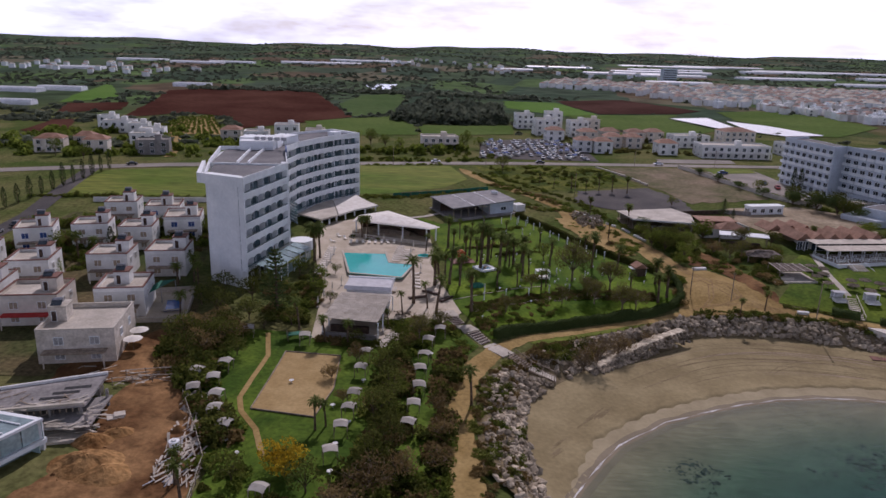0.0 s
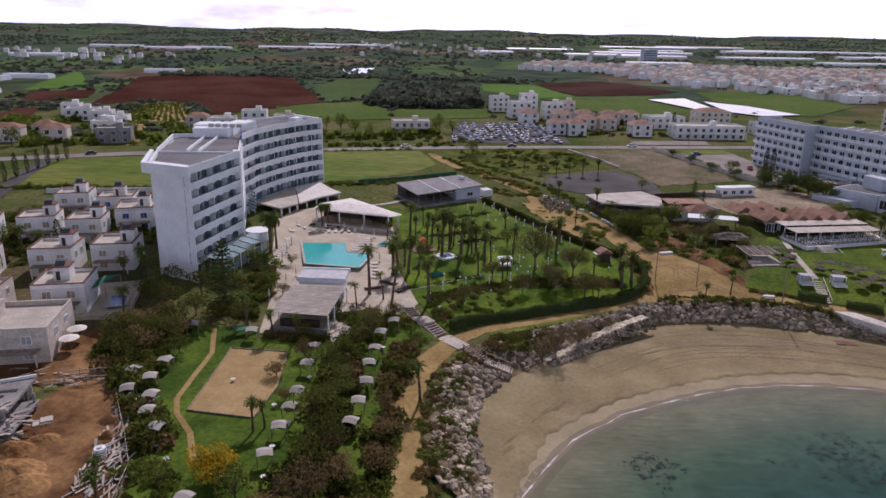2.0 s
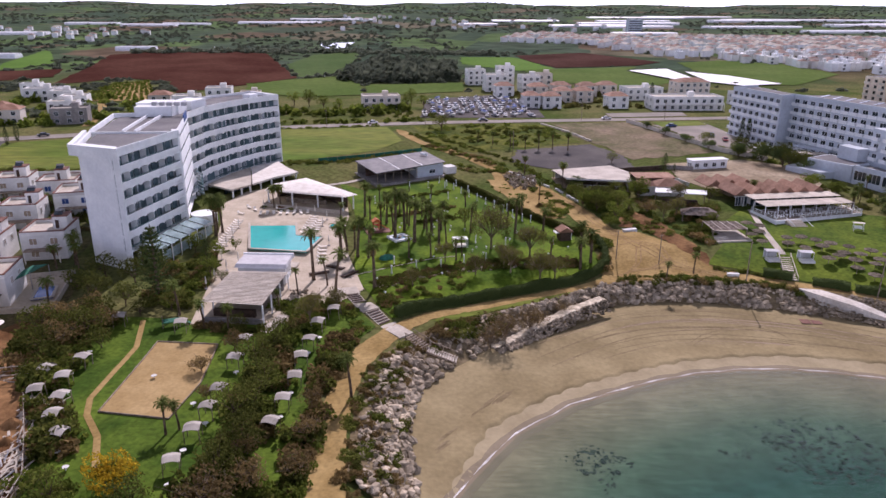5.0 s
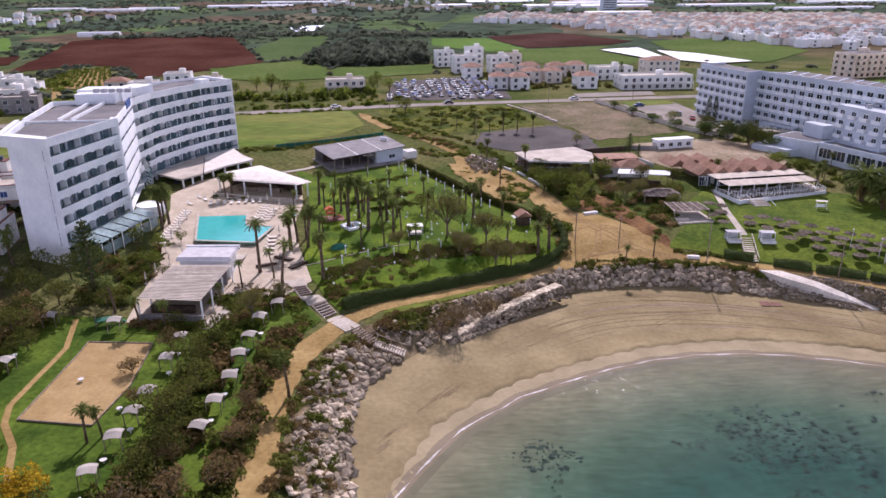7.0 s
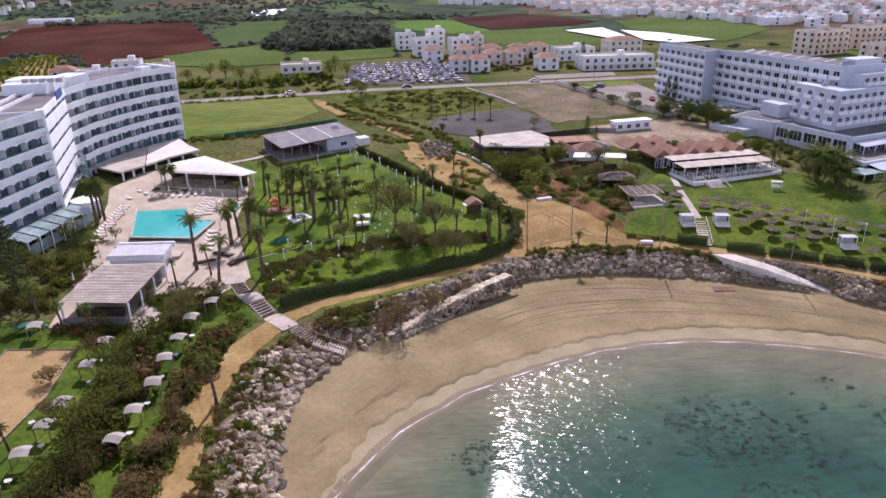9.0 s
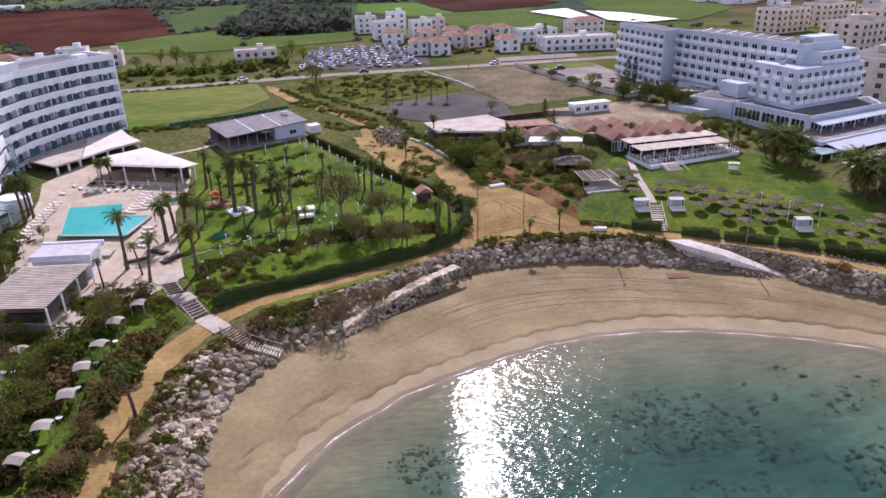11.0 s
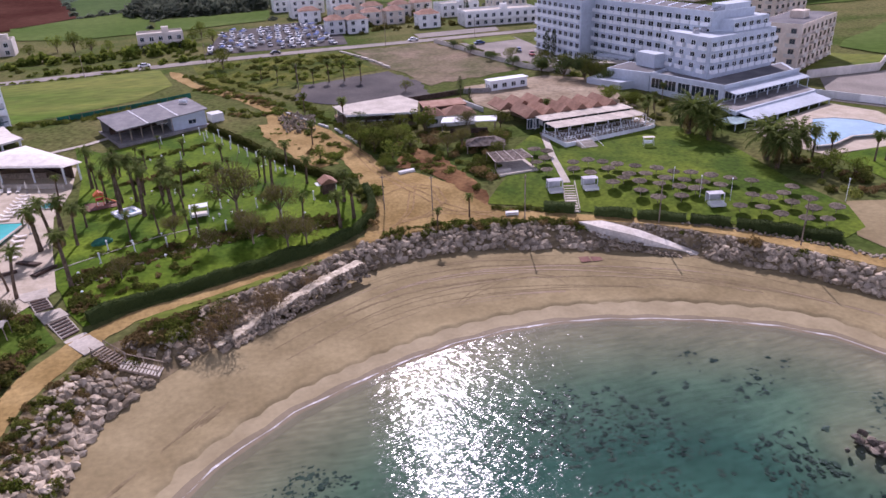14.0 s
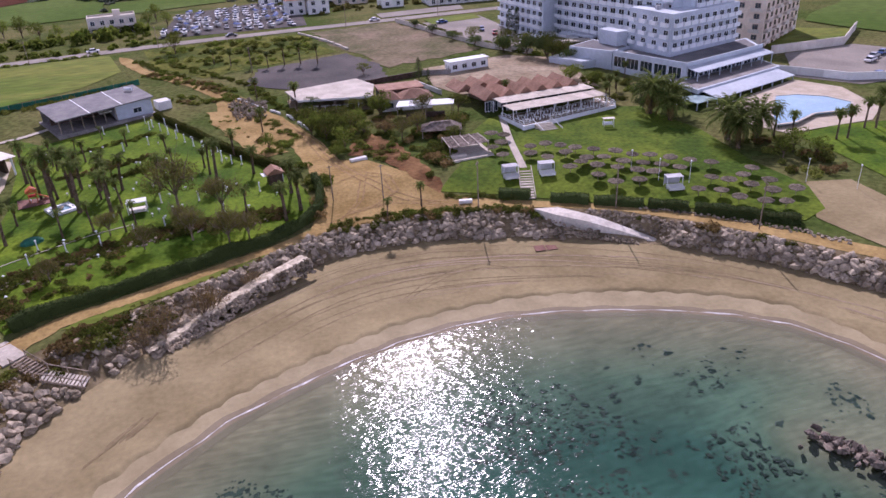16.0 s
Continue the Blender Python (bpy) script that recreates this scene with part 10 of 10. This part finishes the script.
slabp = thing("concrete_slab_pile", "stack of pale concrete slabs on the earth", "slabs", "", (-47.8, 91.5, gz(-47.8, 91.5) + 0.12), 25)
part("slab", Shape().box(-1.4, 1.0, -0.8, 0.8, 0, 0.15), M["concrete"], slabp)
part("slab", Shape().box(-0.4, 1.2, -0.5, 0.9, 0.15, 0.4), M["concrete"], slabp)
sail = thing("shade_sail", "green shade net over the villa terrace", "shade sail")
z = gz(-60, 133)
part("net", Shape().add([(-66.5, 125.5, z + 3.0), (-62, 128.5, z + 3.3), (-58.6, 137.4, z + 3.8), (-57.0, 141.5, z + 4.2), (-60, 141, z + 4.0), (-62.5, 134, z + 3.2), (-66.5, 125.5, z + 2.95), (-62, 128.5, z + 3.25), (-58.6, 137.4, z + 3.75), (-57.0, 141.5, z + 4.15), (-60, 141, z + 3.95), (-62.5, 134, z + 3.15)], [(0, 1, 5), (1, 2, 4, 5), (2, 3, 4), (11, 7, 6), (11, 10, 8, 7), (10, 9, 8)]), M["green_net"], sail)
for x, y in ((-62, 128.5), (-58.6, 137.4), (-57, 141.4)):
    part("pole", Shape().box(x - 0.05, x + 0.05, y - 0.05, y + 0.05, z - 0.6, z + 4.0), M["metal"], sail)
rp = thing("round_parasol", "round pale parasol beside the stone house", "parasol", "terrace parasols")
part("canopy", disc(1.7, 2.3, 2.75, 12, 0.1), M["canvas"], rp)
part("pole", disc(0.05, 0, 2.4, 6), M["wood"], rp)
for i, (x, y) in enumerate([(-55.6, 118.8), (-55.2, 115.0)]):
    m = pose(x, y, gz(x, y) + 0.05)
    if i:
        copy_thing(rp, m)
    else:
        rp.matrix_basis = m
tw = thing("terrace_wall", "low concrete wall round the villa pool", "wall")
for a, b in (((-50.4, 128.0), (-54.0, 145.0)), ((-63, 126.6), (-50.4, 128.0)), ((-54, 145), (-62.8, 142.8))):
    part("wall_panel", Shape().beam((*a, gz(*a) + 0.5), (*b, gz(*b) + 0.5), 0.3, 1.2), M["concrete"], tw)

mw = thing("boundary_wall", "long white boundary wall below the meadow", "wall")
for p, q in zip(densify([(-112, 219), (-90, 221), (-64, 224)], 5, False), densify([(-112, 219), (-90, 221), (-64, 224)], 5, False)[1:]):
    part("wall_panel", Shape().beam((*p, gz(*p) + 0.7), (*q, gz(*q) + 0.7), 0.25, 1.7), M["white_rand"], mw)

# ---- vehicles ----
PAINT = {}
for nm, c in (("white", (0.7, 0.7, 0.7)), ("silver", (0.42, 0.43, 0.45)), ("black", (0.02, 0.02, 0.022)), ("red", (0.35, 0.03, 0.03)), ("blue", (0.04, 0.09, 0.25))):
    PAINT[nm] = surf("car_paint_" + nm, c, tuple(v * 1.05 for v in c), 0.5, 0.3, 0.0, 2.0, spec=0.5, vary=0.03)


def car(color):
    t = thing("car", "parked %s saloon car" % color + " on the tarmac", "car", "parked cars")
    side = [(-2.1, 0.35), (-2.15, 0.75), (-1.3, 0.88), (1.4, 0.95), (2.1, 0.8), (2.15, 0.35)]
    n = len(side)
    body = Shape().add([(x, -0.85, z) for x, z in side] + [(x, 0.85, z) for x, z in side], [tuple(range(n)), tuple(range(2 * n - 1, n - 1, -1))] + [(i, n + i, n + (i + 1) % n, (i + 1) % n) for i in range(n)])
    part("body", body, PAINT[color], t)
    part("glasshouse", Shape().prism([(-1.4, -0.8), (1.2, -0.8), (1.2, 0.8), (-1.4, 0.8)], 0.88, 1.38, [(-0.9, -0.66), (0.7, -0.66), (0.7, 0.66), (-0.9, 0.66)]), M["glass"], t)
    part("roof", Shape().box(-0.9, 0.7, -0.66, 0.66, 1.38, 1.44), PAINT[color], t)
    for x in (-1.3, 1.35):
        for y in (-0.86, 0.7):
            part("wheel", Shape().tube([(x, y, 0.32), (x, y + 0.18, 0.32)], [0.32, 0.32], 10), M["rubber"], t)
    return t


cars = [car(c) for c in ("white", "silver", "black", "red", "blue")]
boat = thing("boat", "white motor boat on a trailer in the yard", "boat", "boats in the yard")
hull = [(-2.6, 1.0), (1.2, 1.0), (2.9, 0.0), (1.2, -1.0), (-2.6, -1.0)]
part("hull", Shape().prism([(x * 0.85, y * 0.6) for x, y in hull], 0.6, 1.5, hull), M["white_rand"], boat)
part("cabin", Shape().prism([(-1.0, 0.6), (0.9, 0.6), (1.3, 0), (0.9, -0.6), (-1.0, -0.6)], 1.5, 2.2, [(-0.9, 0.5), (0.6, 0.5), (0.8, 0), (0.6, -0.5), (-0.9, -0.5)]), M["glass"], boat)
part("trailer", Shape().box(-2.4, 2.2, -0.6, 0.6, 0.45, 0.6), M["metal"], boat)
for y in (-0.75, 0.6):
    part("wheel", Shape().tube([(-0.6, y, 0.3), (-0.6, y + 0.15, 0.3)], [0.3, 0.3], 8), M["rubber"], boat)
coverb = thing("covered_boat", "boat under a blue cover in the yard", "boat", "boats in the yard")
part("hull", Shape().prism([(x * 0.85, y * 0.6) for x, y in hull], 0.4, 1.3, hull), M["white_rand"], coverb)
part("cover", Shape().prism(hull, 1.3, 1.8, [(x * 0.7, y * 0.3) for x, y in hull]), M["blue"], coverb)
drape("boat_yard", [(18, 322), (74, 322), (76, 372), (58, 404), (22, 386)], M["asphalt"], 0.12, "grey boat and car yard beside the road", "yard", 5.0)
places = []
for r0 in range(9):
    for c in range(13):
        x, y = 20 + 4.0 * c + rng2.uniform(-0.6, 0.6), 326 + 7.2 * r0 + rng2.uniform(-0.8, 0.8)
        if rng2.random() < 0.78 and inside(np.array([x]), np.array([y]), [(19, 324), (73, 324), (74, 370), (57, 400), (23, 384)])[0]:
            places.append((x, y, 90 + rng2.uniform(-40, 40)))
used = set()
for i, (x, y, a) in enumerate(places + [(-2, 305.5, 10), (-125, 279, 18), (134, 258, 70), (138.6, 259, 70), (133, 268, 75), (131, 276, 75), (136, 250, 60), (142, 247, 60), (146, 242, 60), (122, 296, 10), (214, 188, 20), (218, 191, 20), (223, 193, 20), (100, 316, 5), (45, 311, 5), (-120, 190, 85), (-121, 182, 85), (-119, 174, 85), (205, 176, 10)]):
    src = (rng2.choice([boat, boat, coverb, cars[0], cars[1]]) if i < len(places) else rng2.choice(cars))
    m = pose(x, y, gz(x, y) + (0.14 if i < len(places) else 0.2), 0, 0, a)
    if src not in used:
        src.matrix_basis = m
        used.add(src)
    else:
        copy_thing(src, m)
for k, src in enumerate([boat, coverb] + cars):
    if src not in used:
        src.matrix_basis = pose(126 + 3 * k, 292, gz(126, 292) + 0.2, 0, 0, 70)

# ---- houses beyond the road ----
def house(x, y, turn, L, D, floors, wall, roof, label, arches=False):
    H = 3.0 * floors
    t = thing("house", label, "house", "houses beyond the road", (x, y, gz(x, y)), turn)
    part("wall", Shape().box(0, L, 0, D, -0.8, H), M[wall], t)
    if roof == "terracotta":
        part("roof", Shape().prism([(-0.4, -0.4), (L + 0.4, -0.4), (L + 0.4, D + 0.4), (-0.4, D + 0.4)], H, H + 1.9, [(L * 0.3, D * 0.45), (L * 0.7, D * 0.45), (L * 0.7, D * 0.55), (L * 0.3, D * 0.55)]), M[roof], t)
    else:
        part("roof", Shape().box(0.2, L - 0.2, 0.2, D - 0.2, H, H + 0.05), M["concrete"], t)
        for b in ((0, L, 0, 0.2), (0, L, D - 0.2, D), (0, 0.2, 0.2, D - 0.2), (L - 0.2, L, 0.2, D - 0.2)):
            part("parapet", Shape().box(*b, H, H + 0.7), M[wall], t)
        part("stair_hut", Shape().box(L * 0.55, L * 0.55 + 2.8, D * 0.4, D * 0.4 + 3, H, H + 2.4), M[wall], t)
    n = max(2, int(L / 3.6))
    for j in range(floors):
        for i in range(n):
            window(t, pose(L * (i + 0.5) / n, 0, 3.0 * j + 0.7), 1.5, 1.6, "glass", "white")
        for i in range(2):
            window(t, pose(0, D * (0.7 - 0.4 * i), 3.0 * j + 0.9, 0, 0, -90), 1.2, 1.4, "glass", "white")
    if arches:
        part("balcony", Shape().box(0, L, -1.6, -0.02, 2.9, 3.1).box(0, L, -1.6, -1.45, 3.1, 3.9), M[wall], t)
        for i in range(n + 1):
            part("column", Shape().box(L * i / n - 0.15, L * i / n + 0.15, -1.6, -1.3, -0.8, 2.9), M[wall], t)
    return t


W, Cr = "white three-storey house with a flat roof", "cream two-storey house with a tiled roof"
HOUSES = [(49, 454, 8, 11, 10, 3, "white_rand", "flat", W), (57, 420, 6, 13, 12, 3, "white_rand", "flat", W), (66, 440, 5, 10, 10, 4, "white_rand", "flat", W), (77, 416, 8, 11, 10, 3, "white_rand", "flat", W), (88, 428, 5, 9, 9, 3, "cream", "flat", W), (-9, 346, 8, 18, 11, 2, "cream", "flat", "cream two-storey house with an arched porch", True), (69, 352, 4, 8, 9, 2, "white_rand", "terracotta", Cr), (78, 350, 4, 9, 9, 2, "white_rand", "terracotta", Cr), (88, 372, 3, 9, 9, 2, "cream", "terracotta", Cr), (99, 372, 5, 9, 9, 2, "cream", "terracotta", Cr), (110, 350, 3, 10, 9, 2, "white_rand", "terracotta", Cr)]
HOUSES += [(60, 395, 5, 10, 9, 2, "white_rand", "terracotta", Cr), (78, 392, 5, 10, 9, 2, "cream", "terracotta", Cr), (92, 398, 5, 10, 9, 2, "cream", "terracotta", Cr), (106, 396, 5, 10, 9, 2, "cream", "terracotta", Cr), (118, 400, 5, 10, 9, 2, "cream", "terracotta", Cr), (130, 344, 0, 34, 14, 2, "white_rand", "flat", "long white two-storey shop building", True), (128, 381, 6, 20, 12, 2, "white_rand", "flat", "white two-storey house with a flat roof"), (157, 386, 6, 18, 12, 3, "cream", "terracotta", "large cream villa with a tiled roof"), (178, 360, 6, 14, 10, 2, "white_rand", "flat", "white two-storey house with a flat roof"), (-178, 303, 14, 12, 9, 2, "cream", "terracotta", Cr), (-166, 314, 14, 9, 9, 2, "cream", "terracotta", Cr)]
HOUSES += [(-157, 304, 14, 10, 9, 2, "cream", "terracotta", Cr), (-182, 376, 10, 16, 10, 2, "white_rand", "flat", "white two-storey house with a flat roof"), (-164, 366, 12, 10, 10, 2, "white_rand", "flat", "white two-storey house with a flat roof"), (-150, 346, 12, 12, 10, 2, "white_rand", "flat", "white two-storey house with a flat roof"), (-146, 326, 12, 12, 10, 2, "white_rand", "flat", "white two-storey house with a flat roof"), (-134, 304, 14, 14, 9, 2, "slab", "flat", "grey two-storey house with a flat roof"), (-112, 354, 8, 10, 9, 2, "cream", "terracotta", Cr), (-98, 346, 8, 12, 10, 2, "white_rand", "flat", "white two-storey house with a flat roof"), (-84, 352, 8, 12, 10, 3, "white_rand", "flat", W), (-70, 360, 8, 10, 10, 2, "cream", "flat", "cream two-storey house with a flat roof"), (-196, 400, 10, 10, 8, 2, "white_rand", "flat", "white two-storey house with a flat roof")]
for a in HOUSES:
    house(*a)
drape("stone_track", strip([(-118, 300), (-128, 340), (-142, 372)], 4), M["dirt"], 0.2, "narrow dirt lane between houses", "lane", 3.0)
drape("court_pad", [(104, 322), (140, 326), (142, 338), (104, 334)], M["road"], 0.22, "dusty parking strip at the shops", "parking", 4.0)
drape("sports_court", [(118, 296), (139, 300), (139, 312), (118, 308)], M["lawn_dry"], 0.25, "yellowish sports court", "court", 3.0)

# ---- the town and greenhouses on the plain ----
far = []
M["tiles_far"] = surf("weathered_roof_tiles", (0.25, 0.17, 0.135), (0.34, 0.26, 0.215), 0.2, 0.9, 0.2, 2.0, rand=0.2)
for wall, roof in (("white_rand", "terracotta"), ("white_rand", "concrete"), ("cream", "terracotta"), ("white", "concrete")):
    t = thing("town_house", "small %s house with a %s roof in the far town" % ("white" if wall == "white_rand" else "cream", "tiled" if roof == "terracotta" else "flat"), "house", "town houses")
    part("wall", Shape().box(-5, 5, -4.5, 4.5, -2, 6), M[wall], t)
    if roof == "terracotta":
        part("roof", Shape().prism([(-5.4, -4.9), (5.4, -4.9), (5.4, 4.9), (-5.4, 4.9)], 6, 7.6, [(-2, -0.3), (2, -0.3), (2, 0.3), (-2, 0.3)]), M["tiles_far"], t)
    else:
        part("roof", Shape().box(-5.1, 5.1, -4.6, 4.6, 6, 6.6).box(0, 3, -1, 2, 6.6, 8.8), M[wall], t)
    for j in range(2):
        part("window", Shape().box(-3.6, -1.2, -4.56, -4.5, 0.9 + 3 * j, 2.5 + 3 * j), M["glass"], t)
    far.append(t)
TOWN = [(112, 862), (202, 800), (243, 652), (294, 596), (336, 530), (460, 560), (620, 700), (620, 900), (430, 930), (259, 950), (172, 1010)]
spots = []
for r0 in range(52):
    for c in range(66):
        x, y = 100 + 10.0 * c + rng2.uniform(-2.0, 2.0), 500 + 10.5 * r0 + 0.12 * (100 + 10.0 * c) - 20 + rng2.uniform(-2, 2)
        if inside(np.array([x]), np.array([y]), TOWN)[0] and rng2.random() < 0.5:
            spots.append((x, y))
spots += [(rng2.uniform(-640, -330), rng2.uniform(840, 1150)) for _ in range(34)] + [(rng2.uniform(-150, 350), rng2.uniform(1100, 1700)) for _ in range(40)] + [(rng2.uniform(320, 560), rng2.uniform(330, 540)) for _ in range(40)]
spots.sort(key=lambda p: p[1])
near_n, rest = spots[:150], spots[150:]
seen = set()
for i, (x, y) in enumerate(near_n):
    src = far[rng2.choice((0, 1, 3, 3, 0, 1, 2))]
    m = pose(x, y, gz(x, y), 0, 0, rng2.choice([0, 90]) + rng2.uniform(-6, 20)) @ Matrix.Diagonal((0.7, 0.7, 0.9, 1)) if src in seen else pose(x, y, gz(x, y), 0, 0, 4)
    if src not in seen:
        src.matrix_basis = m
        seen.add(src)
    else:
        copy_thing(src, m)
for wall, roof in (("white_rand", "terracotta"), ("white", "terracotta")):
    mw = Shape().box(-5, 5, -4.5, 4.5, -2, 6).mesh("far_wall", M[wall])
    mr = Shape().prism([(-5.4, -4.9), (5.4, -4.9), (5.4, 4.9), (-5.4, 4.9)], 6, 7.6, [(-2, -0.3), (2, -0.3), (2, 0.3), (-2, 0.3)]).mesh("far_roof", M["tiles_far"])
    ms = [pose(x, y, gz(x, y), 0, 0, rng2.choice([0, 90]) + rng2.uniform(-6, 20)) @ Matrix.Diagonal((0.7, 0.7, 0.9, 1)) for k, (x, y) in enumerate(rest) if (k % 2 == 0) == (wall == "white")]
    if ms:
        joined("far_town_walls", [(mw, m) for m in ms], M[wall], "pale walls of the distant town", "town")
        joined("far_town_roofs", [(mr, m) for m in ms], M["tiles_far" if wall == "white_rand" else "concrete"], "tiled roofs of the distant town", "town")
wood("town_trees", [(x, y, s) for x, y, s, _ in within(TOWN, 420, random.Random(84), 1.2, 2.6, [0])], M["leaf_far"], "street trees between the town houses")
tower = thing("apartment_tower", "grey-blue apartment tower far on the plain", "apartments", "", (352, 1120, gz(352, 1120)), 5)
part("wall", Shape().box(-11, 11, -6, 6, -2, 18), M["offwhite"], tower)
for j in range(5):
    part("window_band", Shape().box(-10, 10, -6.1, -6, 1.6 + 3.3 * j, 2.9 + 3.3 * j), M["glass"], tower)
GH = [(-432, 1271, 90, 24), (-385, 1320, 80, 22), (-233, 1386, 150, 30), (-150, 1520, 170, 30), (329, 1300, 150, 26), (400, 1260, 120, 26), (430, 1420, 200, 30), (567, 1829, 240, 40), (709, 1861, 220, 40), (826, 1603, 260, 40), (1039, 1704, 260, 40), (755, 1585, 200, 34), (337, 1023, 90, 22)]
GH += [(-506, 986, 80, 20), (-366, 612, 44, 14), (-338, 634, 40, 12), (-312, 512, 34, 10), (620, 1300, 180, 34), (250, 1560, 140, 30), (900, 1350, 240, 36), (-250, 715, 36, 12), (130, 1330, 70, 20), (-560, 1350, 90, 24), (480, 1560, 160, 30), (700, 1130, 160, 26), (1000, 1420, 220, 30)]
gh = thing("greenhouse", "long white plastic greenhouse on the plain", "greenhouse", "greenhouses")
for k in range(3):
    arc = [(-0.5 + k / 3 + (1 / 3) * i / 6, math.sin(math.pi * i / 6)) for i in range(7)]
    sh = Shape()
    sh.add([(-0.5, y, 2 + 1.6 * z) for y, z in arc] + [(0.5, y, 2 + 1.6 * z) for y, z in arc], [(i, i + 1, 8 + i, 7 + i) for i in range(6)] + [tuple(range(6, -1, -1)), tuple(range(7, 14))])
    sh.box(-0.5, 0.5, -0.5 + k / 3, -0.5 + (k + 1) / 3, -2, 2)
    part("tunnel", sh, M["plastic"], gh)
for i, (x, y, a, b) in enumerate(GH[::-1]):
    m = pose(x, y, gz(x, y), 0, 0, rng2.uniform(-6, 10)) @ Matrix.Diagonal((a, b, 1.1, 1))
    if i < len(GH) - 1:
        copy_thing(gh, m)
    else:
        gh.matrix_basis = m
